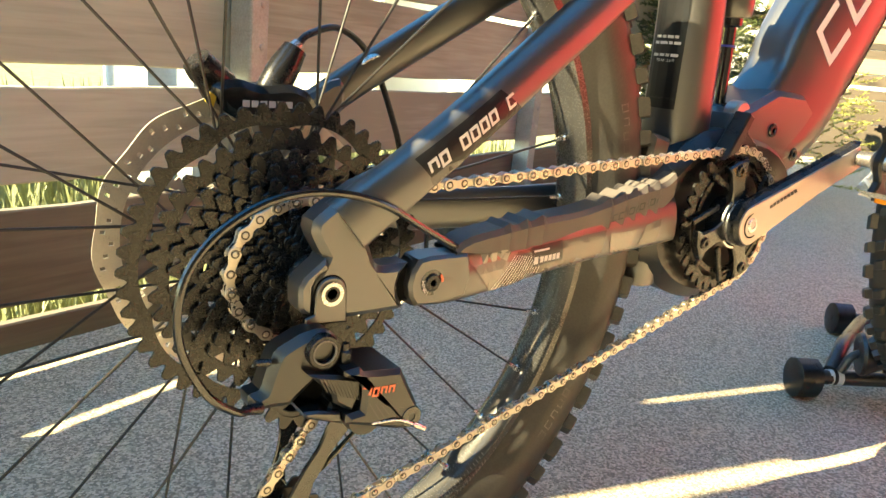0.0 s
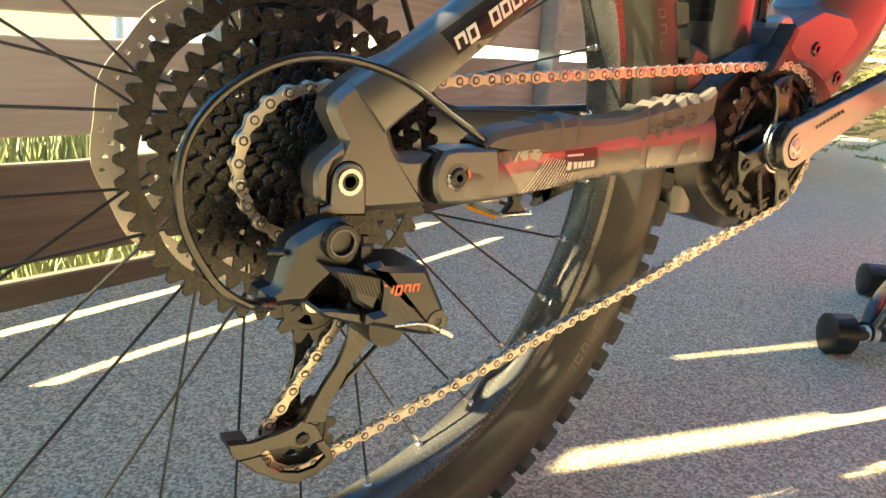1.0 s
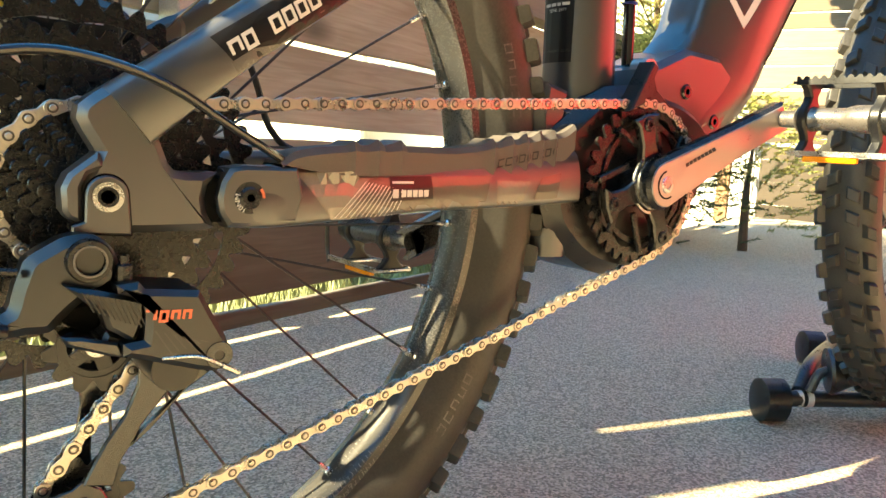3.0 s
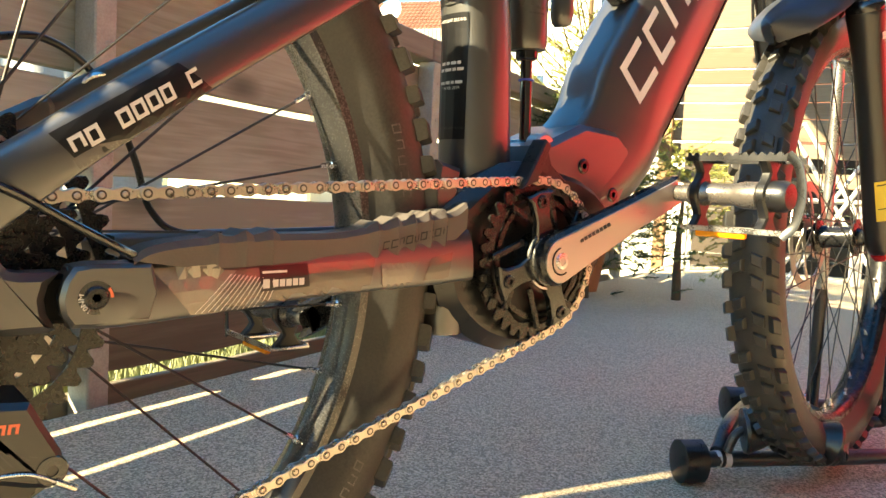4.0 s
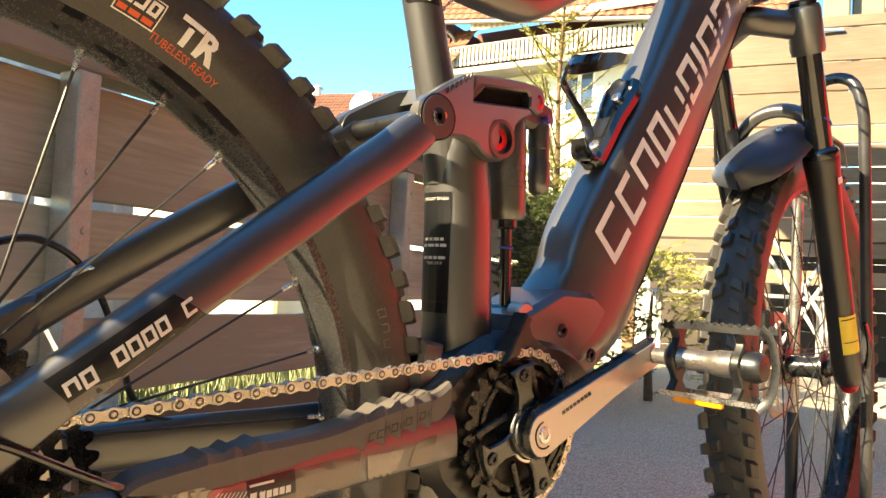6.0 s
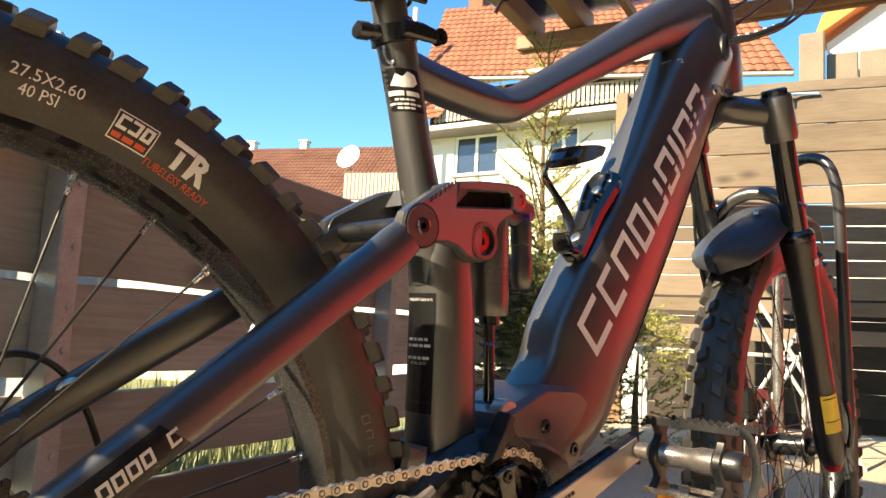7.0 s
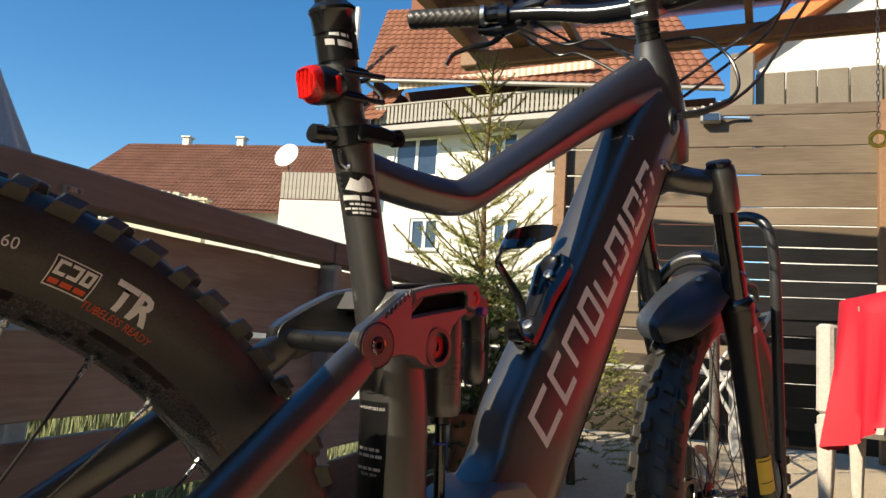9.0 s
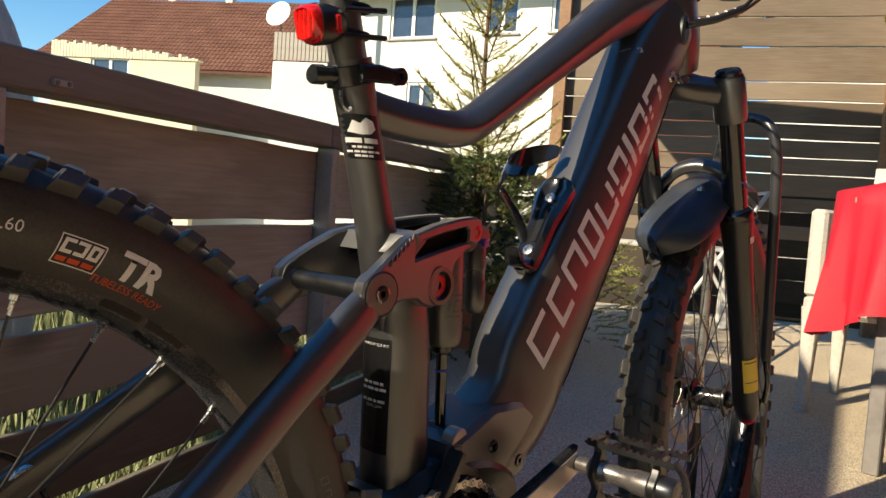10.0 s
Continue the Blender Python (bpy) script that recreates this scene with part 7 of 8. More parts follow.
for u in (0.0, 0.0705):
    bm = bm_new()
    lathe(bm, [(0.0, 0.011), (0.0028, 0.011), (0.0032, 0.0135), (0.0062, 0.013), (0.0068, 0.008)], 16, axis="z")
    ob = part("bolt", bm, STEEL, cage)
    m = Matrix((dt, Vector((0, 1, 0)), nt_)).transposed().to_4x4()
    m.translation = C1 + dt * u - nt_ * 0.004
    ob.matrix_basis = m

# ---- rear brake and cables ----
rb = group_part("rear_brake", "black hydraulic rear brake caliper")
bm = bm_new()
o = smooth_outline([(-0.022, 0.446), (-0.030, 0.462), (-0.014, 0.468), (0.004, 0.464), (0.024, 0.466), (0.040, 0.460), (0.046, 0.446), (0.030, 0.438), (-0.004, 0.438)], 3)
plate(bm, o, 0.026, 0.066, 0.005)
part("caliper_body", bm, FRAME_GLOSS, rb, "glossy black caliper with white print")
bm = bm_new()
sweep(bm, [(-0.038, 0.040, 0.478), (-0.030, 0.042, 0.470), (-0.016, 0.045, 0.462)], [0.010, 0.0115, 0.010], 18, None, 2, 4)
sweep(bm, [(0.036, 0.050, 0.490), (0.026, 0.048, 0.474), (0.016, 0.046, 0.458)], [0.009, 0.0115, 0.011], 18, None, 2, 4)
part("piston_bore", bm, ALLOY, rb, "machined alloy cylinder ends")
bm = bm_new()
sweep(bm, [(0.034, 0.052, 0.488), (0.040, 0.053, 0.494)], [0.0055, 0.0045], 12, None, 2, 1)
part("hose_banjo", bm, STEEL, rb)
bm = bm_new()
plate(bm, smooth_outline([(0.010, 0.440), (0.050, 0.452), (0.085, 0.470), (0.085, 0.440), (0.050, 0.418), (0.020, 0.420)], 3), 0.066, 0.080, 0.004)
part("caliper_mount", bm, FRAME, rb)
bm = bm_new()
plate(bm, [(-0.034, 0.452), (-0.029, 0.449), (-0.027, 0.456), (-0.032, 0.459)], 0.0300, 0.0350, 0.0005)
part("pad_spacer", bm, YELLOW, rb, "small yellow pad tab")
cable([(0.039, 0.053, 0.492), (0.050, 0.058, 0.501), (0.080, 0.072, 0.508), (0.110, 0.084, 0.497), (0.132, 0.088, 0.470), (0.148, 0.084, 0.430), (0.158, 0.074, 0.392), (0.185, 0.064, 0.376), (0.28, 0.050, 0.372)], 0.0027, name="brake_hose", label="black rear brake hose")
bm = bm_new()
sweep(bm, [(0.104, 0.090, 0.472), (0.112, 0.080, 0.486), (0.124, 0.080, 0.490), (0.130, 0.088, 0.478)], [(0.004, 0.002)] * 4, 8, None, 2, 4)
part("hose_clip", bm, STEEL, bike, "bent metal hose clip")
cable([(-0.050, -0.104, 0.296), (-0.062, -0.110, 0.299), (-0.080, -0.114, 0.315), (-0.0945, -0.116, 0.345), (-0.094, -0.116, 0.375), (-0.080, -0.115, 0.398), (-0.055, -0.113, 0.414), (-0.028, -0.111, 0.420), (0.002, -0.107, 0.417), (0.030, -0.103, 0.408), (0.058, -0.098, 0.393), (0.083, -0.094, 0.380), (0.100, -0.086, 0.372)], 0.0024, FRAME_GLOSS, "shift_cable", label="glossy black looping shift cable")
bm = bm_new()
sweep(bm, [(-0.0455, -0.103, 0.2945), (-0.056, -0.106, 0.297)], [0.0036, 0.0030], 12, None, 2, 1)
part("cable_ferrule", bm, ALLOY, bike)
# cables at the head of the frame
bm = bm_new()
plate(bm, smooth_outline([(0.884, 0.935), (0.881, 0.955), (0.887, 0.972), (0.897, 0.972), (0.901, 0.955), (0.897, 0.936)], 3), -0.0440, -0.0330, 0.003)
part("cable_port", bm, PLASTIC, bike, "rubber cable entry grommet")
cable([(0.893, -0.044, 0.962), (0.915, -0.070, 0.972), (0.945, -0.095, 0.990), (0.965, -0.105, 1.02), (0.972, -0.085, 1.07), (0.955, -0.045, 1.10), (0.945, 0.02, 1.105), (0.925, 0.10, 1.13)], 0.0025, name="head_cable")
cable([(0.893, -0.044, 0.958), (0.915, -0.072, 0.968), (0.948, -0.098, 0.988), (0.985, -0.125, 1.03), (1.00, -0.15, 1.08), (0.97, -0.20, 1.13)], 0.0025, name="head_cable")
bm = bm_new()
sweep(bm, [(0.897, -0.049, 0.9645), (0.915, -0.071, 0.970), (0.945, -0.0965, 0.989)], 0.0052, 12, None, 2, 6)
part("cable_sleeve", bm, PLASTIC, bike, "ribbed grey cable sleeve")
for k in range(5):
    t = 0.12 + 0.18 * k
    p = Vector((0.897, -0.049, 0.9645)).lerp(Vector((0.945, -0.0965, 0.989)), t)
    bm = bm_new()
    d = Vector((0.6, -0.7, 0.3)).normalized()
    sweep(bm, [tuple(p - d * 0.0008 + Vector((0, 0, -0.0012 + 0.001 * k * 0))), tuple(p + d * 0.0008 + Vector((0, 0, -0.0012)))], 0.0056, 14, None, 2, 1)
    part("sleeve_band", bm, WHITE, bike)
for a, b, c in (((0.870, 0.226, 1.150), (0.915, 0.10, 1.115), (0.905, 0.028, 1.060)), ((0.885, 0.205, 1.160), (0.95, 0.08, 1.105), (0.925, -0.02, 1.045)), ((0.86, 0.215, 1.135), (0.90, 0.12, 1.09), (0.90, 0.030, 1.030))):
    cable([a, tuple((Vector(a) + Vector(b)) / 2 + Vector((0.02, 0, -0.012))), b, c], 0.0024, name="bar_cable")
for a, b, c in (((0.905, -0.21, 1.150), (0.99, -0.10, 1.10), (0.945, -0.02, 1.03)), ((0.90, -0.20, 1.140), (1.00, -0.08, 1.07), (0.935, -0.028, 1.00))):
    cable([a, tuple((Vector(a) + Vector(b)) / 2 + Vector((0.02, -0.01, -0.006))), b, c], 0.0024, name="bar_cable")
cable([(0.935, 0.03, 0.96), (1.00, 0.055, 0.90), (1.03, 0.075, 0.80), (1.05, 0.080, 0.70), (1.10, 0.080, 0.60)], 0.0025, name="front_brake_hose")
# charging flap and lock on the head end
bm = bm_new()
lathe(bm, [(0.0, -0.0425), (0.006, -0.0425), (0.0075, -0.041), (0.0075, -0.035)], 18, (0.862, 0, 0.886))
part("battery_lock", bm, STEEL, bike, "round battery lock")
cable([(0.862, -0.043, 0.893), (0.858, -0.048, 0.884), (0.866, -0.050, 0.878), (0.874, -0.047, 0.886), (0.866, -0.044, 0.893)], 0.0008, STEEL, "key_ring", label="small key ring")
bm = bm_new()
plate(bm, smooth_outline([(0.866, 0.884), (0.884, 0.891), (0.900, 0.892), (0.898, 0.884), (0.880, 0.880)], 3), -0.050, -0.046, 0.0015)
part("key", bm, FRAME_GLOSS, bike, "small black-headed key")

# ---- wheel stand ----
STAND_METAL = shader("stand_black_steel", (0.040, 0.040, 0.043), 0.34, 0.3, 0.2, 30, 500, 0.00005, 0.6)
# sun glare painted as bright steel; the tube is black like the rest
STAND_GLARE = shader("stand_bright_steel", (0.45, 0.44, 0.42), 0.3, 0.9, 0.2, 30, 500, 0.00005)
stand = thing("wheel_stand", "black tubular steel floor stand holding the front wheel", "bicycle stand")
bm = bm_new()
hoop = [(1.392, -0.044, 0.075), (1.385, -0.044, 0.25), (1.365, -0.043, 0.50), (1.338, -0.042, 0.76), (1.328, -0.040, 0.83), (1.326, -0.026, 0.875), (1.334, 0.004, 0.893), (1.360, 0.045, 0.893), (1.395, 0.082, 0.865), (1.412, 0.098, 0.80), (1.418, 0.100, 0.72)]
sweep(bm, hoop, 0.0098, 16, None, 2, 6)
part("hoop", bm, STAND_METAL, stand, "tall bent tube hoop round the wheel")
bm = bm_new()
sweep(bm, [(1.418, 0.100, 0.73), (1.424, 0.100, 0.50), (1.430, 0.100, 0.27)], 0.0100, 16, None, 2, 3)
part("upright", bm, STAND_GLARE, stand, "black upright with sun glare painted as bright steel")
# the same tube below the shadow line, left dark
bm = bm_new()
sweep(bm, [(1.430, 0.100, 0.28), (1.432, 0.100, 0.16), (1.434, 0.100, 0.05)], 0.0112, 16, None, 2, 3)
part("upright_sleeve", bm, STAND_METAL, stand)
bm = bm_new()
sweep(bm, [(1.33, 0.012, 0.062), (1.392, -0.030, 0.062), (1.392, -0.044, 0.075)], 0.0105, 14, None, 2, 5)
part("cross_tube", bm, STAND_METAL, stand)
bm = bm_new()
sweep(bm, [(0.985, 0.088, 0.036), (1.09, 0.028, 0.036), (1.25, -0.063, 0.036), (1.36, -0.12, 0.036)], 0.0125, 16, None, 2, 3)
foot_bar = part("base_tube", bm, STAND_METAL, stand, "base tube with a white sticker")
bm = bm_new()
sweep(bm, [(1.375, 0.225, 0.036), (1.46, 0.16, 0.036), (1.60, 0.06, 0.036)], 0.0125, 16, None, 2, 3)
part("base_tube", bm, STAND_METAL, stand)
bm = bm_new()
sweep(bm, [(1.03, 0.070, 0.045), (1.10, 0.090, 0.075), (1.30, 0.150, 0.070), (1.44, 0.180, 0.045)], 0.0115, 14, None, 2, 5)
part("side_tube", bm, STAND_METAL, stand)
bm = bm_new()
sweep(bm, [(1.20, -0.045, 0.042), (1.30, 0.0, 0.060), (1.46, 0.14, 0.042)], 0.0115, 14, None, 2, 5)
part("side_tube", bm, STAND_METAL, stand)
bm = bm_new()
sweep(bm, [(1.020, 0.069, 0.036), (1.040, 0.0565, 0.036)], 0.0132, 16, None, 2, 1)
part("sticker", bm, WHITE, foot_bar, "white label with black marks")
bm = bm_new()
sweep(bm, [(1.026, 0.0649, 0.0365), (1.031, 0.0618, 0.0365)], 0.0134, 16, None, 2, 1)
part("sticker_bar", bm, DARK_DECAL, foot_bar)
for p, d in (((0.985, 0.088, 0.036), Vector((0.86, -0.5, 0))), ((1.375, 0.225, 0.036), Vector((0.78, -0.62, 0)))):
    bm = bm_new()
    P = Vector(p)
    d = d.normalized()
    n = 20
    rings = []
    side = Vector((-d.y, d.x, 0))
    for k, r in ((-0.022, 0.026), (-0.020, 0.030), (0.016, 0.030), (0.018, 0.026), (0.020, 0.014)):
        rings.append([P + d * k + side * (r * math.cos(2 * math.pi * j / n)) + Vector((0, 0, 1)) * (r * math.sin(2 * math.pi * j / n) * (1.0 if math.sin(2 * math.pi * j / n) > 0 else 1.15) * (1 + 0.05 * (j % 2)) + 0.000) for j in range(n)])
    loft(bm, rings)
    for v in bm.verts:
        v.co.z = max(v.co.z, 0.001)
    part("rubber_foot", bm, PLASTIC, stand, "ribbed black rubber foot")
for a, b in ((Vector((1.045, 0.040, 0.085)), Vector((1.085, -0.010, 0.092))), (Vector((1.155, -0.050, 0.070)), Vector((1.120, -0.010, 0.085)))):
    bm = bm_new()
    d = b - a
    sweep(bm, [tuple(a), tuple(a + d * 0.08), tuple(a + d * 0.5), tuple(b)], [0.034, 0.036, 0.024, 0.012], 24, None, 2, 1)
    part("roller_cone", bm, PLASTIC, stand, "black plastic roller cone")
bm = bm_new()
sweep(bm, [(1.03, 0.055, 0.050), (1.045, 0.040, 0.085), (1.12, -0.010, 0.088), (1.16, -0.052, 0.066), (1.19, -0.050, 0.040)], 0.007, 10, None, 2, 5)
part("roller_axle", bm, STAND_METAL, stand)

# ---- garden furniture ----
RED_CLOTH = shader("red_cover_cloth", (0.46, 0.009, 0.022), 0.6, 0.0, 0.14, 6, 300, 0.0006, 0.4)
table = thing("garden_table", "grey metal garden table under a red cover", "table", (2.545, -1.21, 0), 0)
bm = bm_new()
box(bm, (-0.23, -1.25, 0.775), (0.23, 1.25, 0.80), 0.006)
part("tabletop", bm, GUTTER, table)
for x in (-0.18, 0.18):
    for y in (-1.14, 1.14):
        bm = bm_new()
        box(bm, (x - 0.03, y - 0.022, 0.0), (x + 0.03, y + 0.022, 0.775), 0.004)
        part("leg", bm, GUTTER, table, "square grey aluminium leg")
cover = thing("red_cover", "bright red cloth cover draped over the garden table", "cover", (2.545, -1.21, 0.803))
bm = bm_new()
n, m = 120, 12
rnd = random.Random(8)
rows = []
hx, hy = 0.285, 1.32
peri = []
for i in range(n):
    a = 2 * math.pi * i / n
    ca, sa = math.cos(a), math.sin(a)
    x = hx * math.copysign(abs(ca) ** 0.35, ca)
    y = hy * math.copysign(abs(sa) ** 0.35, sa)
    peri.append((x, y, ca, sa, a))
for j in range(m + 1):
    row = []
    for x, y, ca, sa, a in peri:
        if j <= 3:
            k = 0.25 + 0.25 * j
            row.append((x * k, y * k, 0.012 + 0.50 * (1 - k) ** 0.8 * max(0.0, 1 - 0.5 * max(0.0, sa)) + 0.006 * math.sin(a * 5 + j) * (j > 0)))
        else:
            t = (j - 3) / (m - 3)
            fold = 0.030 * t * math.sin(a * 13 + 1.3) + 0.018 * t * math.sin(a * 29)
            hang = (0.39 + 0.05 * math.sin(a * 4 + 0.6)) * t
            row.append((x + (0.03 * t + fold) * ca, y + (0.03 * t + fold) * sa, 0.010 - hang))
    rows.append(row)
vs = [[bm.verts.new(p) for p in r] for r in rows]
for j in range(m):
    for i in range(n):
        q = (i + 1) % n
        bm.faces.new((vs[j][i], vs[j][q], vs[j + 1][q], vs[j + 1][i]))
bm.faces.new(vs[0])
sol = part("cloth", bm, RED_CLOTH, cover, "red cloth with soft folds", angle=70)

WICKER = shader("pale_wicker", (0.50, 0.455, 0.39), 0.7, 0.0, 0.2, 60, 300, 0.002, 0.3, bumpscale=120)
chair = thing("wicker_chair", "pale woven garden chair with tapered legs", "chair", (2.93, 0.01, 0), 0)
for x, y in ((0.03, 0.27), (0.50, 0.27), (0.03, -0.27), (0.50, -0.27)):
    bm = bm_new()
    sweep(bm, [(x - 0.01, y, 0.0), (x, y, 0.30), (x, y, 0.40)], [0.018, 0.030, 0.036], 12, (1, 0, 0), 3, 4)
    part("leg", bm, WICKER, chair)
bm = bm_new()
box(bm, (0.0, -0.30, 0.37), (0.54, 0.30, 0.45), 0.02)
part("seat", bm, WICKER, chair)
for y in (0.27, -0.27):
    bm = bm_new()
    box(bm, (0.0, y - 0.03, 0.44), (0.52, y + 0.03, 0.77), 0.012)
    part("armrest", bm, WICKER, chair, "closed woven side under the armrest")
bm = bm_new()
loft(bm, [[(0.50 + 0.12 * t, -0.28, 0.45 + 0.52 * t), (0.53 + 0.12 * t, -0.28, 0.45 + 0.52 * t), (0.53 + 0.12 * t, 0.22, 0.45 + 0.52 * t), (0.50 + 0.12 * t, 0.22, 0.45 + 0.52 * t)] for t in (0, 0.25, 0.5, 0.75, 1)])
part("backrest", bm, WICKER, chair)

rack = thing("folding_rack", "white metal folding laundry rack standing by the screen", "drying rack", (3.75, 0.95, 0), -60)
WHITE_METAL = shader("white_enamel", (0.50, 0.49, 0.46), 0.4, 0.0, 0.06, 20, 200)
for y in (0.0, 0.5):
    for a, b in (((-0.30, y, 0.0), (0.22, y, 0.86)), ((0.30, y, 0.0), (-0.22, y, 0.86))):
        bm = bm_new()
        rod(bm, a, b, 0.011, 10)
        part("leg", bm, WHITE_METAL, rack)
for x, z in ((-0.22, 0.86), (0.22, 0.86), (0.0, 0.50), (-0.28, 0.03), (0.28, 0.03)):
    bm = bm_new()
    rod(bm, (x, 0.0, z), (x, 0.5, z), 0.009, 10)
    part("rail", bm, WHITE_METAL, rack)

bench = thing("garden_bench", "small white slatted garden bench in the shade of the screen", "bench", (4.36, 2.17, 0), -66)
for x in (-0.02, 1.0):
    for y in (0.0, 0.30):
        bm = bm_new()
        box(bm, (x - 0.025, y - 0.02, 0), (x + 0.025, y + 0.02, 0.50), 0.004)
        part("leg", bm, WHITE_METAL, bench)
    bm = bm_new()
    beam(bm, (x, 0.0, 0.14), (x, 0.30, 0.30), 0.025, 0.03)
    part("stretcher", bm, WHITE_METAL, bench)
for k in range(4):
    bm = bm_new()
    box(bm, (-0.08, -0.04 + k * 0.10, 0.50), (1.08, 0.04 + k * 0.10, 0.525), 0.004)
    part("seat_slat", bm, WHITE_METAL, bench)

# ---- young spruce in a pot beside the fence ----
NEEDLE = shader("spruce_needles", (0.16, 0.19, 0.04), 0.5, 0.0, 0.35, 5, 60, tint=(0.48, 0.47, 0.13), spec=0.3)
BARK = shader("spruce_bark", (0.13, 0.085, 0.05), 0.85, 0.0, 0.3, 30, 200, 0.002, 0.2)
CLAY = shader("terracotta", (0.48, 0.17, 0.07), 0.75, 0.0, 0.2, 12, 150, 0.0006)
tree = thing("young_spruce", "slender young spruce tree with sparse light-green twigs", "tree", (2.79, 1.80, 0.27))
TOP = 1.78
bm = bm_new()
sweep(bm, [(0, 0, 0), (0.01, 0.0, 0.6), (0.0, 0.01, 1.2), (0.005, 0, TOP)], [0.024, 0.018, 0.010, 0.003], 10, None, 2, 5)
part("trunk", bm, BARK, tree)
wood, leaf = bm_new(), []
rnd = random.Random(21)
verts, faces = [], []


def needle(p, d, ln):
    w = rnd.uniform(0.0018, 0.0028)
    a = d.cross(Vector((rnd.uniform(-1, 1), rnd.uniform(-1, 1), rnd.uniform(-1, 1)))).normalized() * w
    i = len(verts)
    verts.extend((tuple(p - a), tuple(p + a), tuple(p + d * ln)))
    faces.append((i, i + 1, i + 2))


def twig(p, d, ln, dens):
    steps = max(3, int(ln / 0.0048 * dens))
    for i in range(steps):
        q = p + d * (ln * i / steps)
        for _ in range(3):
            r = Vector((rnd.uniform(-1, 1), rnd.uniform(-1, 1), rnd.uniform(-0.7, 1))).normalized()
            needle(q, (d * 0.75 + r * 0.8).normalized(), rnd.uniform(0.013, 0.021))


z = 0.02
while z < TOP - 0.03:
    low = 1 - z / TOP
    reach = 0.09 + 0.52 * low ** 0.70
    nb = 6 if low > 0.5 else 4
    ph = rnd.uniform(0, 6.28)
    for k in range(nb):
        a = ph + 2 * math.pi * k / nb + rnd.uniform(-0.3, 0.3)
        L = reach * rnd.uniform(0.75, 1.1)
        d = Vector((math.cos(a), math.sin(a), 0.95 - 0.55 * low)).normalized()
        p0 = Vector((0, 0, z))
        bend = Vector((0, 0, -0.10 * L * low))
        prev = p0
        n = max(4, int(L / 0.035))
        pts = []
        for i in range(n + 1):
            t = i / n
            pts.append(p0 + d * (L * t) + bend * (4 * t * (1 - t)) + Vector((0, 0, 0.06 * L * t * t)))
        sweep(wood, [tuple(q) for q in pts[::2]] if len(pts) > 5 else [tuple(q) for q in pts], 0.0032, 5, None, 2, 1, caps=False)
        for i in range(n):
            dd = (pts[i + 1] - pts[i]).normalized()
            ln = (pts[i + 1] - pts[i]).length
            if i > 0:
                twig(pts[i], dd, ln, 0.7)
            if 0 < i:
                for sgn in (1, -1):
                    if rnd.random() < 0.62:
                        sidev = dd.cross(Vector((0, 0, 1))).normalized() * sgn
                        td = (dd * 0.75 + sidev * 0.75 + Vector((0, 0, rnd.uniform(-0.25, 0.2)))).normalized()
                        twig(pts[i], td, rnd.uniform(0.5, 1.0) * 0.34 * L * (1 - i / n) + 0.025, 0.75)
    z += 0.075 + 0.06 * (1 - low) if low > 0.35 else 0.095
twig(Vector((0, 0, TOP - 0.18)), Vector((0, 0, 1)), 0.20, 1.0)
tagged(part("branch", wood, BARK, tree), kind="stuff")
me = bpy.data.meshes.new("crown")
me.from_pydata(verts, [], faces)
me.materials.append(NEEDLE)
crown = new("crown", me)
crown.parent = tree
tagged(crown, "sparse light-green needles on thin twigs", kind="stuff")
pot = thing("flower_pot", "round terracotta pot holding the spruce", "plant pot", (2.79, 1.80, 0))
bm = bm_new()
lathe(bm, [(0.0, 0.0), (0.11, 0.0), (0.15, 0.24), (0.165, 0.245), (0.168, 0.285), (0.150, 0.29), (0.140, 0.255), (0.0, 0.255)], 32, axis="z")
part("pot_body", bm, CLAY, pot)

# dark low growth of the spruce, dense beside the fence
shrub = thing("dwarf_conifer", "dense dark-green low conifer standing in front of the fence", "shrub", (2.58, 1.58, 0.0))
DARK_NEEDLE = shader("dark_conifer_needles", (0.035, 0.055, 0.018), 0.55, 0.0, 0.4, 6, 60, tint=(0.10, 0.13, 0.04), spec=0.3)
verts, faces = [], []
rnd = random.Random(77)
bm = bm_new()
sweep(bm, [(0, 0, 0), (0.01, 0.01, 0.35), (0, 0, 0.75)], [0.03, 0.02, 0.006], 8, None, 2, 4)
part("stem", bm, BARK, shrub)
for k in range(620):
    h = rnd.random() ** 0.8
    z = 0.06 + 0.86 * h
    out = (0.40 * (1 - h) ** 0.55 + 0.03) * rnd.uniform(0.45, 1.0)
    a = rnd.uniform(0, 6.283)
    p = Vector((out * math.cos(a), out * math.sin(a), z))
    d = Vector((math.cos(a) + rnd.uniform(-0.5, 0.5), math.sin(a) + rnd.uniform(-0.5, 0.5), rnd.uniform(-0.3, 0.5))).normalized()
    twig(p, d, rnd.uniform(0.06, 0.13), 0.9)
me = bpy.data.meshes.new("foliage")
me.from_pydata(verts, [], faces)
me.materials.append(DARK_NEEDLE)
foliage = new("foliage", me)
foliage.parent = shrub
tagged(foliage, "dense dark green needles", kind="stuff")

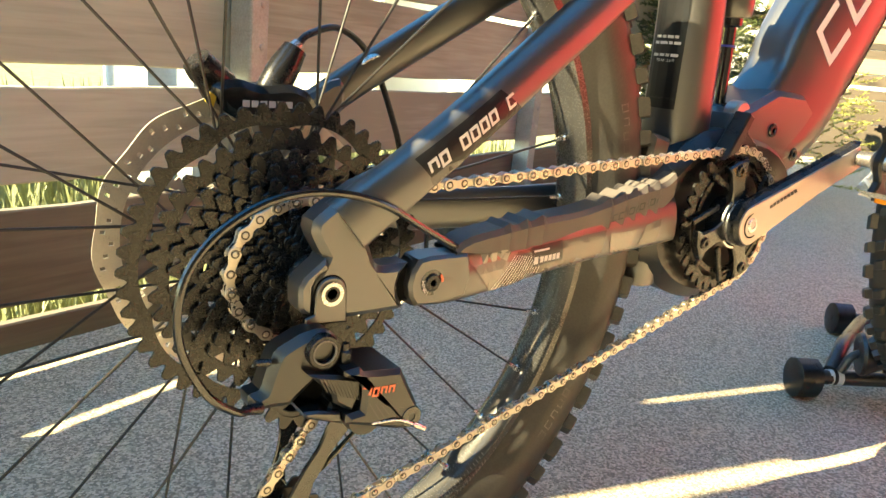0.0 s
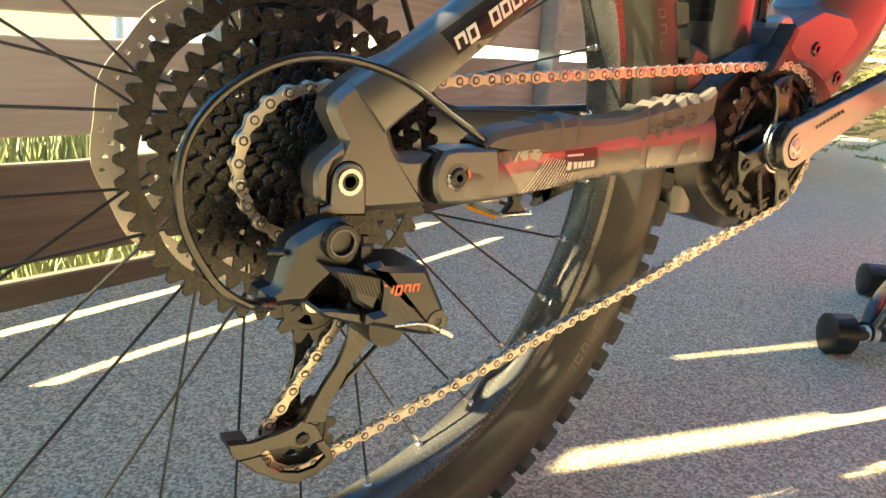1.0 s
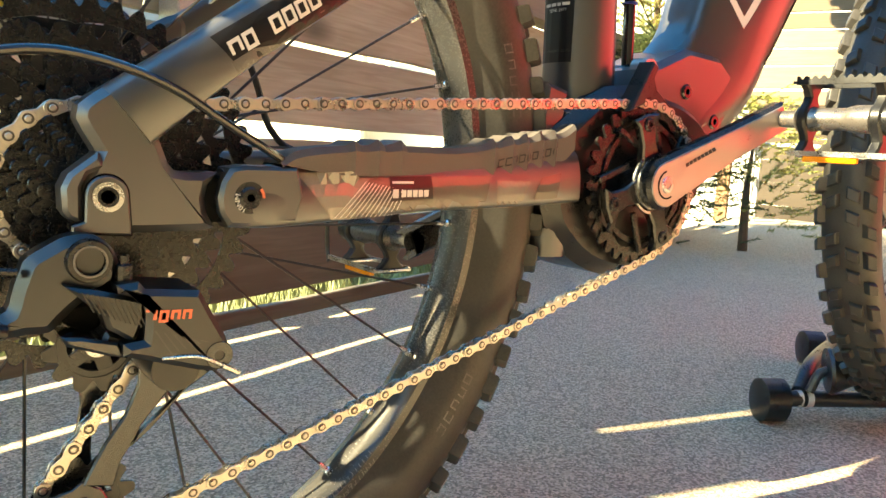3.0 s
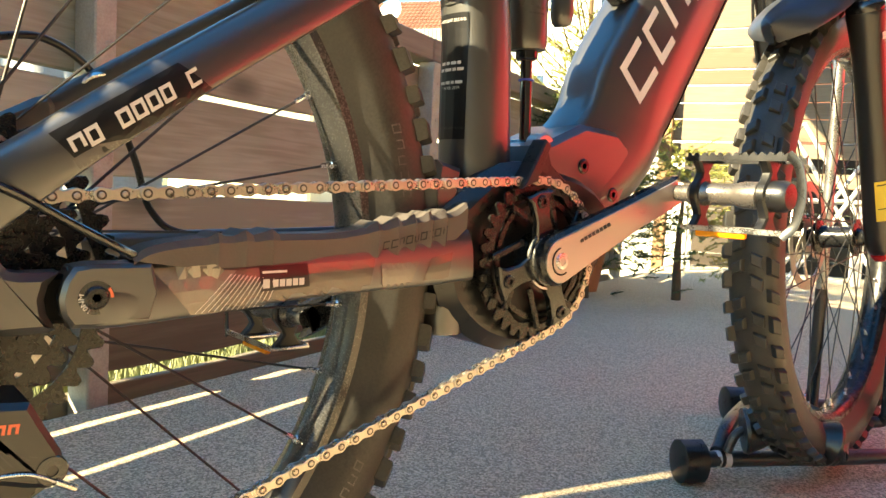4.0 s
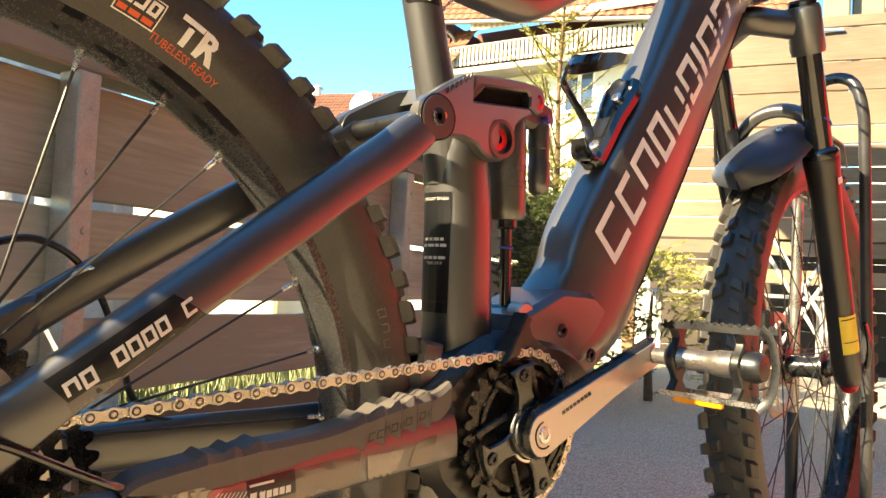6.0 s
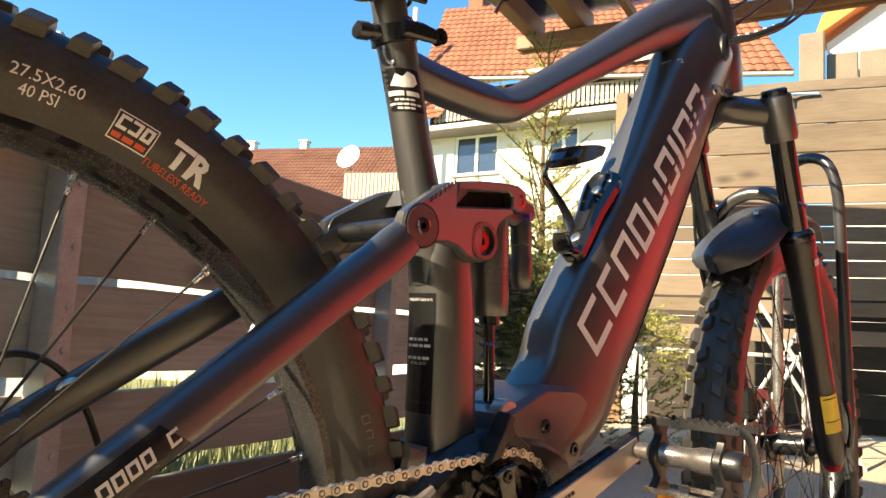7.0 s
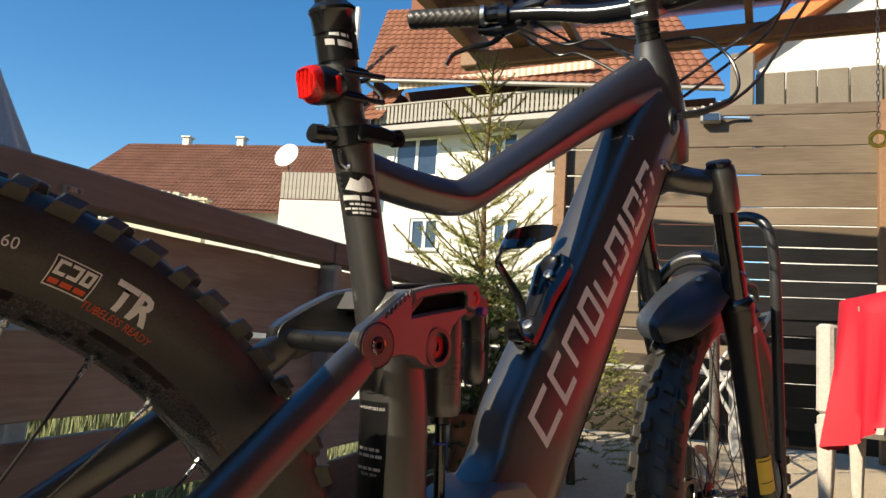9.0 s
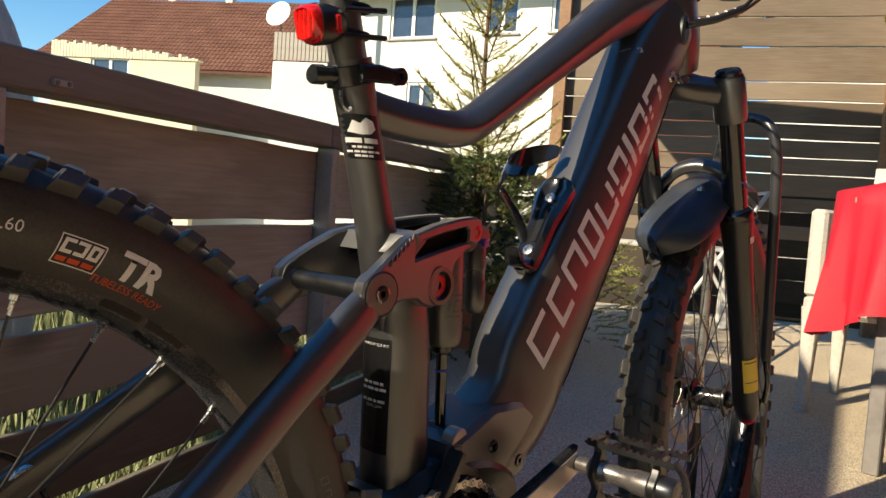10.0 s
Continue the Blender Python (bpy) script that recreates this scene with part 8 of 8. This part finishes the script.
# lighter low growth between the spruce and the screen
bush = thing("low_conifer", "loose mid-green low conifer at the foot of the screen", "shrub", (2.98, 1.36, 0.0))
verts, faces = [], []
rnd = random.Random(78)
bm = bm_new()
sweep(bm, [(0, 0, 0), (0.0, 0.01, 0.25), (0, 0, 0.5)], [0.022, 0.015, 0.005], 8, None, 2, 4)
part("stem", bm, BARK, bush)
for k in range(260):
    h = rnd.random() ** 0.8
    a = rnd.uniform(0, 6.283)
    out = (0.32 * (1 - h) ** 0.5 + 0.03) * rnd.uniform(0.4, 1.0)
    d = Vector((math.cos(a) + rnd.uniform(-0.5, 0.5), math.sin(a) + rnd.uniform(-0.5, 0.5), rnd.uniform(-0.2, 0.6))).normalized()
    twig(Vector((out * math.cos(a), out * math.sin(a), 0.10 + 0.58 * h)), d, rnd.uniform(0.07, 0.15), 0.8)
me = bpy.data.meshes.new("foliage")
me.from_pydata(verts, [], faces)
me.materials.append(NEEDLE)
foliage = new("foliage", me)
foliage.parent = bush
tagged(foliage, "mid-green needles", kind="stuff")

# ---- covered parasol beyond the fence ----
parasol = thing("garden_parasol", "closed parasol under a pale grey weather cover", "parasol", (0.86, 3.0, 0))
bm = bm_new()
rows = []
for z, r in ((1.77, 0.015), (1.73, 0.04), (1.60, 0.09), (1.45, 0.155), (1.30, 0.22), (1.15, 0.27), (0.9, 0.31), (0.4, 0.33), (-0.3, 0.31)):
    rows.append([(r * (1 + 0.07 * math.sin(j * 5 * 2 * math.pi / 60 * 2) * min(1, (1.77 - z) * 2)) * math.cos(2 * math.pi * j / 60), r * (1 + 0.07 * math.sin(j * 5 * 2 * math.pi / 60 * 2) * min(1, (1.77 - z) * 2)) * math.sin(2 * math.pi * j / 60), z) for j in range(60)])
loft(bm, rows)
part("cover", bm, shader("pale_grey_cover", (0.42, 0.42, 0.43), 0.7, 0.0, 0.15, 5, 60, 0.002, 0.3), parasol)
bm = bm_new()
rod(bm, (0, 0, -0.75), (0, 0, 0.2), 0.025, 12)
part("pole", bm, GUTTER, parasol)

# ---- printed marks and lettering ----
from mathutils.bvhtree import BVHTree


def place_of(ob):
    m = Matrix()
    while ob is not None:
        m = ob.matrix_basis @ m
        ob = ob.parent
    return m


def surface(*obs):
    vs, fs = [], []
    for ob in obs:
        m, k = place_of(ob), len(vs)
        vs += [m @ v.co for v in ob.data.vertices]
        fs += [[k + i for i in p.vertices] for p in ob.data.polygons]
    return BVHTree.FromPolygons(vs, fs)


def lay(name, polys, put, d, on, material, parent, label="", lift=0.0004, cut=0.008):
    """Lays flat shapes (lists of (u, v), or a mesh of lettering) onto a surface: put(u, v) gives a start, d the way to it."""
    bm = bm_new()
    if isinstance(polys, bpy.types.Mesh):
        bm.from_mesh(polys)
    else:
        for poly in polys:
            bm.faces.new([bm.verts.new((u, v, 0)) for u, v in poly])
    bmesh.ops.triangulate(bm, faces=bm.faces)
    for _ in range(4):
        long_edges = [e for e in bm.edges if e.calc_length() > cut]
        if not long_edges:
            break
        bmesh.ops.subdivide_edges(bm, edges=long_edges, cuts=1)
        bmesh.ops.triangulate(bm, faces=[f for f in bm.faces if len(f.verts) > 3])
    d = Vector(d)
    inv = place_of(parent).inverted()
    lost = []
    for v in bm.verts:
        p = Vector(put(v.co.x, v.co.y))
        hit, nrm, _, _ = on.ray_cast(p, d, 0.6)
        if hit is None:
            lost.append(v)
        else:
            if nrm.dot(d) > 0:
                nrm = -nrm
            v.co = inv @ (hit + nrm * lift)
    bmesh.ops.delete(bm, geom=lost, context="VERTS")
    if not bm.faces:
        bm.free()
        return None
    bm.normal_update()
    me = bpy.data.meshes.new(name)
    bm.to_mesh(me)
    bm.free()
    me.materials.append(material)
    ob = new(name, me)
    ob.parent = parent
    return tagged(ob, label, kind="stuff" if name in ("printed_bar", "hatching") else "")


def letters(text, height, bold=0.0):
    cu = bpy.data.curves.new("lettering", "FONT")
    cu.body, cu.size, cu.offset = text, height / 0.69, bold
    cu.align_x = "CENTER"
    cu.resolution_u = 2
    ob = bpy.data.objects.new("lettering", cu)
    me = bpy.data.meshes.new_from_object(ob)
    bpy.data.objects.remove(ob)
    bpy.data.curves.remove(cu)
    return me


def flat(origin, ux, uv):
    o, ux, uv = Vector(origin), Vector(ux), Vector(uv)
    return lambda u, v: o + ux * u + uv * v


def bars(rows):
    """Rows of plain bars: (u0, u1, v0, v1)."""
    return [[(a, c), (b, c), (b, d), (a, d)] for a, b, c, d in rows]


def bar_line(length, height, v, seed, gap=0.25):
    r = random.Random(seed)
    out, u = [], -length / 2
    while u < length / 2 - height * 0.3:
        w = min(height * r.uniform(1.2, 3.0), length / 2 - u)
        out.append((u, u + w, v - height / 2, v + height / 2))
        u += w + height * gap * 2
    return bars(out)


def hollow(u, v, w, h, t, slant=0.0, open_side=0):
    """A hollow slanted block, as four strokes (one may stay open)."""
    def q(a, b):
        return (u + a + slant * b, v + b)
    strokes = [((0, 0), (w, 0), (w, t), (0, t)), ((0, h - t), (w, h - t), (w, h), (0, h)), ((0, t), (t, t), (t, h - t), (0, h - t)), ((w - t, t), (w, t), (w, h - t), (w - t, h - t))]
    return [[q(*p) for p in s] for i, s in enumerate(strokes) if i + 1 != open_side]


def kids(root, *names):
    return [o for o in bpy.data.objects if o.type == "MESH" and o.name.split(".")[0] in names and (o.parent == root or (o.parent and o.parent.parent == root))]


Y = (0, 1, 0)
# big hollow blocks along the down tube
on_down = surface(down)
widths = [0.044, 0.034, 0.041, 0.034, 0.041, 0.038, 0.010, 0.041, 0.041]
put = flat((0.610, -0.20, 0.521), (0.581, 0, 0.814), (-0.814, 0, 0.581))
u = 0.0
for i, w in enumerate(widths):
    lay("logo_block", hollow(u, 0.0, w, 0.043, 0.0078, 0.24, (4, 4, 1, 0, 2, 0, 0, 0, 1)[i]), put, Y, on_down, SILVER_DECAL, down, "silver slanted block of the frame marking", cut=0.02)
    u += w + 0.0100
lay("printed_bar", bar_line(0.055, 0.006, 0.0, 4), flat((0.772, -0.20, 0.905), (0.98, 0, 0.18), (-0.18, 0, 0.98)), Y, on_down, SILVER_DECAL, down, "small grey print")
# right seatstay: glossy panel with pale blocks, pale end panels
stays = kids(bike, "seatstay")
right_stay = min(stays, key=lambda o: sum(v.co.y for v in o.data.vertices))
on_stay = surface(right_stay)
sx, sv = Vector((0.820, 0, 0.572)), Vector((-0.572, 0, 0.820))
put = flat((0.055, -0.25, 0.4310), sx, sv)
lay("gloss_panel", [[(0.000, -0.0115), (0.082, -0.0115), (0.072, 0.0085), (-0.004, 0.0085)]], put, Y, on_stay, DARK_DECAL, right_stay, "glossy black panel", 0.0003)
lay("tan_panel", [[(-0.002, -0.0125), (0.030, -0.0125), (0.012, -0.0065), (-0.002, -0.0065)]], put, Y, on_stay, GREY_DECAL, right_stay, "tan panel corner", 0.0005)
for i, w in enumerate((0.0075, 0.0075, 0.003, 0.0075, 0.0075, 0.0075, 0.0075, 0.002, 0.0075)):
    if i in (2, 7):
        continue
    u = 0.000 + i * 0.0088
    lay("logo_block", hollow(u, -0.0062, w, 0.0088, 0.0019, 0.12, (1, 0, 0, 0, 0, 0, 0, 0, 4)[i]), put, Y, on_stay, WHITE, right_stay, "pale block of the stay marking", 0.0006)
# right chainstay: hatched tan panels and a small label
cs = min(kids(bike, "chainstay"), key=lambda o: sum(v.co.y for v in o.data.vertices))
guard = kids(bike, "chainstay_guard")[0]
on_cs = surface(cs, guard)
put = flat((0, -0.25, 0), (1, 0, 0), (0, 0, 1))
TAN = shader("tan_gloss_panel", (0.14, 0.115, 0.094), 0.16, 0.2, 0.08, 30, 700, 0.0, 0.6, rvar=0.03)
TAN_LIGHT = shader("pale_gloss_panel", (0.24, 0.21, 0.178), 0.16, 0.2, 0.08, 30, 700, 0.0, 0.6, rvar=0.03)
lay("tan_panel", [[(0.100, 0.3685), (0.136, 0.3705), (0.144, 0.3665), (0.152, 0.3660), (0.132, 0.3420), (0.123, 0.3420)]], put, Y, on_cs, TAN_LIGHT, cs, "glossy pale tan panel", 0.0004)
lay("grey_panel", [[(0.152, 0.3660), (0.268, 0.3690), (0.262, 0.3445), (0.132, 0.3420)]], put, Y, on_cs, TAN, cs, "glossy grey-brown panel", 0.0004)
lay("hatching", [[(0.125 + k * 0.0040, 0.3430), (0.1257 + k * 0.0040, 0.3430), (0.1487 + k * 0.0028, 0.3640 - k * 0.0004), (0.1480 + k * 0.0028, 0.3640 - k * 0.0004)] for k in range(13)], put, Y, on_cs, SILVER_DECAL, cs, "fine diagonal hatching", 0.0007)
lab = lay("maker_label", [[(0.169, 0.3520), (0.208, 0.3530), (0.206, 0.3680), (0.168, 0.3670)]], put, Y, on_cs, DARK_DECAL, cs, "small black label with white print", 0.0007)
lay("printed_bar", bars([(0.178 + k * 0.0052, 0.1822 + k * 0.0052, 0.3545, 0.3590) for k in range(5)] + [(0.1705, 0.1755, 0.3540, 0.3595), (0.170, 0.189, 0.3630, 0.3645)]), put, Y, on_cs, WHITE, cs, "white print", 0.0010)
lay("pale_panel", [[(0.276, 0.3455), (0.303, 0.3455), (0.313, 0.3655), (0.274, 0.3655)]], put, Y, on_cs, TAN_LIGHT, cs, "pale glossy panel", 0.0005)
lay("pale_panel", [[(0.315, 0.3455), (0.345, 0.3460), (0.350, 0.3720), (0.326, 0.3680)]], put, Y, on_cs, TAN, cs, "glossy tan panel", 0.0005)
put = flat((0.276, -0.25, 0.3745), (0.985, 0, 0.172), (-0.172, 0, 0.985))
for i in range(9):
    lay("logo_block", hollow(0.008 * i, 0.0, 0.0062, 0.0062, 0.0011, 0.3, (4, 4, 1, 0, 2, 0, 3, 0, 1)[i]), put, Y, on_cs, DARK_DECAL, guard, "black block pressed into the guard", 0.0004)
# derailleur print
kn = kids(bike, "cage_knuckle")[0]
on_kn = surface(kn)
RED_PRINT = shader("red_print", (0.75, 0.16, 0.08), 0.4, 0.0, 0.05, 60, 900)
put = flat((0.0105, -0.25, 0.2975), (0.985, 0, -0.05), (0.05, 0, 0.985))
for i in range(4):
    lay("logo_block", hollow(0.0056 * i, 0.0, 0.0046, 0.0062, 0.0014, 0.1, (3, 0, 1, 1)[i]), put, Y, on_kn, RED_PRINT, kn.parent, "orange-red printed block", 0.0004)
lay("hatching", [[(0.004 + 0.0045 * k, -0.004 - 0.0012 * k), (0.005 + 0.0045 * k, -0.004 - 0.0012 * k), (0.0135 + 0.0035 * k, -0.016 + 0.001 * k), (0.0125 + 0.0035 * k, -0.016 + 0.001 * k)] for k in range(6)], put, Y, on_kn, FAINT, kn.parent, "fine printed lines", 0.0004)
# rear caliper and crank print
cb = kids(bike, "caliper_body")[0]
lay("printed_bar", bars([(-0.019 + 0.0062 * k, -0.0140 + 0.0062 * k, 0.4500, 0.4545) for k in range(6)]), flat((0.008, -0.2, 0), (1, 0, 0), (0, 0, 1)), Y, surface(cb), WHITE, cb.parent, "white print on the caliper", 0.0004)
fp = min(kids(bike, "face_plate"), key=lambda o: sum(v.co.y for v in o.data.vertices))
ct = Vector((TIP.x - BB.x, 0, TIP.z - BB.z)).normalized()
lay("printed_bar", bars([(0.026 + 0.0052 * k, 0.0302 + 0.0052 * k, 0.006, 0.0092) for k in range(8)]), flat((BB.x, -0.3, BB.z), ct, (-ct.z, 0, ct.x)), Y, surface(fp), FAINT, fp.parent, "small dark print", 0.0003)
# sticker on the seat tube
stube = kids(bike, "seat_tube")[0]
td = Vector((-0.285, 0, 0.958))
on_st = surface(stube)
look_y = Vector((0.55, 0.83, 0)).normalized()
across = Vector((look_y.y, -look_y.x, 0))
put = flat(Vector((0.3475, 0, 0.7485)) - look_y * 0.2, across, td)
stick = lay("shop_sticker", [[(-0.0155, -0.019), (0.0155, -0.019), (0.0155, 0.019), (-0.0155, 0.019)]], put, look_y, on_st, DARK_DECAL, stube, "black square sticker with a white emblem", 0.0003, 0.004)
lay("emblem", [[(-0.011, 0.004), (-0.006, 0.014), (0.0, 0.0115), (0.005, 0.0165), (0.011, 0.014), (0.0125, 0.007), (0.008, 0.003), (0.0, 0.002)]], put, look_y, on_st, WHITE, stube, "white emblem", 0.0006, 0.004)
lay("printed_bar", bar_line(0.026, 0.0042, -0.003, 2) + bar_line(0.018, 0.0018, -0.0085, 3) + bar_line(0.026, 0.0018, -0.0125, 5) + bar_line(0.016, 0.0018, -0.0160, 6), put, look_y, on_st, WHITE, stube, "white print", 0.0006, 0.004)
# identification label on the rear of the seat tube base
base = kids(bike, "seat_tube_base")[0]
on_base = surface(base)
back = Vector((0.93, 0.37, 0)).normalized()
bx = Vector((back.y, -back.x, 0))
put = flat(Vector((0.40, -0.006, 0)) - back * 0.3, bx, (0, 0, 1))
lay("label_strip", bars([(-0.026, 0.006, 0.466, 0.5725)]), put, back, on_base, DARK_DECAL, base, "glossy black data label", 0.0006, 0.0035)


def label_text(text, size, z, mat=WHITE):
    me = letters(text, size)
    lay("lettering", me, lambda u, v: put(u - 0.010, v + z), back, on_base, mat, base, "white lettering", 0.0010, 0.006)
    bpy.data.meshes.remove(me)


label_text("WEIGHT 25.5 KG", 0.0025, 0.5655)
label_text("YEAR: 2019", 0.0026, 0.5085)
label_text("MAX WEIGHT 150 KG", 0.0021, 0.4745, FAINT)
lay("printed_bar", bar_line(0.024, 0.0026, 0.531, 7) + bar_line(0.026, 0.0026, 0.5255, 8) + bar_line(0.026, 0.0026, 0.5145, 9), lambda u, v: put(u - 0.010, v), back, on_base, WHITE, base, "white print", 0.0010)
# tyre and rim marks, round the wheel
tyre_r = kids(rear, "tyre")[0]
rim_r = kids(rear, "rim")[0]
on_tyre, on_rim = surface(tyre_r), surface(rim_r)


def round_wheel(c, r0, deg):
    """u runs clockwise round the wheel from an angle, v outwards from a radius."""
    def f(u, v):
        a = radians(deg) - u / r0
        return Vector((c.x + (r0 + v) * math.cos(a), -0.3, c.z + (r0 + v) * math.sin(a)))
    return f


def tyre_text(text, size, r0, deg, mat, bold=0.0):
    me = letters(text, size, bold)
    lay("lettering", me, round_wheel(RA, r0, deg), Y, on_tyre, mat, rear, "lettering on the tyre sidewall", 0.0006, 0.006)
    bpy.data.meshes.remove(me)


PRINT = shader("tyre_print_white", (0.70, 0.68, 0.64), 0.5, 0.0, 0.1, 80, 900)
tyre_text("27.5X2.60", 0.0070, 0.3190, 80.6, PRINT)
tyre_text("40 PSI", 0.0062, 0.3100, 81.0, PRINT)
ring = round_wheel(RA, 0.316, 70.6)
lay("badge_back", bars([(-0.0140, 0.0140, -0.0085, 0.0095)]), ring, Y, on_tyre, DARK_DECAL, rear, "black badge on the tyre", 0.0004)
lay("badge_frame", hollow(-0.0140, -0.0085, 0.028, 0.018, 0.0008), ring, Y, on_tyre, PRINT, rear, "thin white badge frame", 0.0007)
for i in range(3):
    lay("badge_block", hollow(-0.0122 + 0.0083 * i, -0.0015, 0.0070, 0.0090, 0.0022, 0.1, (4, 3, 0)[i]), ring, Y, on_tyre, PRINT, rear, "white block in the badge", 0.0008)
lay("printed_bar", bar_line(0.024, 0.0030, -0.0050, 12), ring, Y, on_tyre, ORANGE, rear, "orange print in the badge", 0.0008)
tyre_text("TR", 0.0165, 0.3115, 63.4, PRINT, 0.0009)
tyre_text("TUBELESS READY", 0.0046, 0.3040, 63.3, ORANGE)
for r0, a0, n, step in ((0.322, 20.0, 5, 2.2), (0.320, -28.0, 5, 2.0), (0.321, -70.0, 6, 2.0)):
    for k in range(n):
        lay("moulded_mark", hollow(-0.004, 0.0, 0.0075, 0.008, 0.0012, 0.1, k % 5), round_wheel(RA, r0, a0 - step * k), Y, on_tyre, GREY_DECAL, rear, "faint moulded mark", 0.0005)
for k, w in enumerate((0.030, 0.026, 0.030, 0.012, 0.030, 0.028, 0.030)):
    lay("rim_block", hollow(-w / 2, 0.0, w, 0.0155, 0.0048, 0.35, (4, 0, 1, 0, 2, 4, 0)[k]), round_wheel(RA, 0.2815, 98.0 - 7.0 * k), Y, on_rim, DARK_DECAL, rear, "dark block printed on the rim", 0.0005)
lay("hatching", [[(u, 0.0), (u + 0.0008, 0.0), (u + 0.0068, 0.014), (u + 0.006, 0.014)] for u in [0.004 * k for k in range(14)]], round_wheel(RA, 0.283, -44.0), Y, on_rim, GREY_DECAL, rear, "faint hatching on the rim", 0.0005)
# front tyre marks
tyre_f = kids(front, "tyre")[0]
on_front = surface(tyre_f)
FC = place_of(front).translation
for k in range(7):
    lay("moulded_mark", hollow(-0.009, 0.0, 0.016, 0.015, 0.0038, 0.1, (1, 0, 2, 0, 4, 0, 3)[k]), round_wheel(FC, 0.316, 34.0 - 4.4 * k), Y, on_front, PRINT, front, "white block on the tyre sidewall", 0.0006)
# pivot bolt print, post collar print, shock print
collar = kids(bike, "collar")[0]
lay("printed_bar", bar_line(0.024, 0.0050, 0.0, 21) + bar_line(0.016, 0.0028, 0.007, 22), flat(Vector(on_post(0.061)) - look_y * 0.2, across, td), look_y, surface(collar), WHITE, collar.parent, "white print on the collar", 0.0004, 0.004)
can = kids(bike, "air_can")[0]
put = flat((0.470, -0.2, 0.600), (1, 0, 0), (0, 0, 1))
for i in range(3):
    lay("shock_block", hollow(-0.014 + i * 0.0115, -0.008, 0.0085, 0.0125, 0.0022, 0.1, (1, 4, 0)[i]), put, Y, surface(can), GREY_DECAL, can.parent, "grey printed block", 0.0004)
lay("printed_bar", bar_line(0.020, 0.0022, 0.009, 31) + bar_line(0.016, 0.0016, -0.012, 32), put, Y, surface(can), GREY_DECAL, can.parent, "grey print", 0.0004)
for x, y, z, r in ((0.0715, -0.0962, 0.3548, 0.0083), (0.3270, -0.0622, 0.6225, 0.0072)):
    me = letters("10NM", 0.0026)
    bm = bm_new()
    bm.from_mesh(me)
    bpy.data.meshes.remove(me)
    for v in bm.verts:
        a = radians(205) - v.co.x / (r - 0.002)
        rr = r - 0.002 + v.co.y
        v.co = (x + rr * math.cos(a), y - 0.0004, z + rr * math.sin(a))
    part("lettering", bm, WHITE, bike, "white torque lettering on the pivot bolt")
    bm = bm_new()
    o = [(x + q * math.cos(radians(b)), z + q * math.sin(radians(b))) for q, b in [(r, b) for b in range(0, 50, 10)] + [(r - 0.0015, b) for b in range(40, -10, -10)]]
    plate(bm, o, y - 0.0006, y + 0.0002, 0.0001)
    part("torque_mark", bm, RED_PRINT, bike, "small red torque mark")
# charging flap on the top tube
bm = bm_new()
sweep(bm, [(0.800, -0.0, 0.9995), (0.820, -0.0, 1.0095), (0.842, -0.0, 1.0205)], [(0.006, 0.003), (0.008, 0.0045), (0.006, 0.003)], 12, (0, 1, 0), 3, 4)
part("charging_flap", bm, STEEL, bike, "small bright port flap on the top tube")
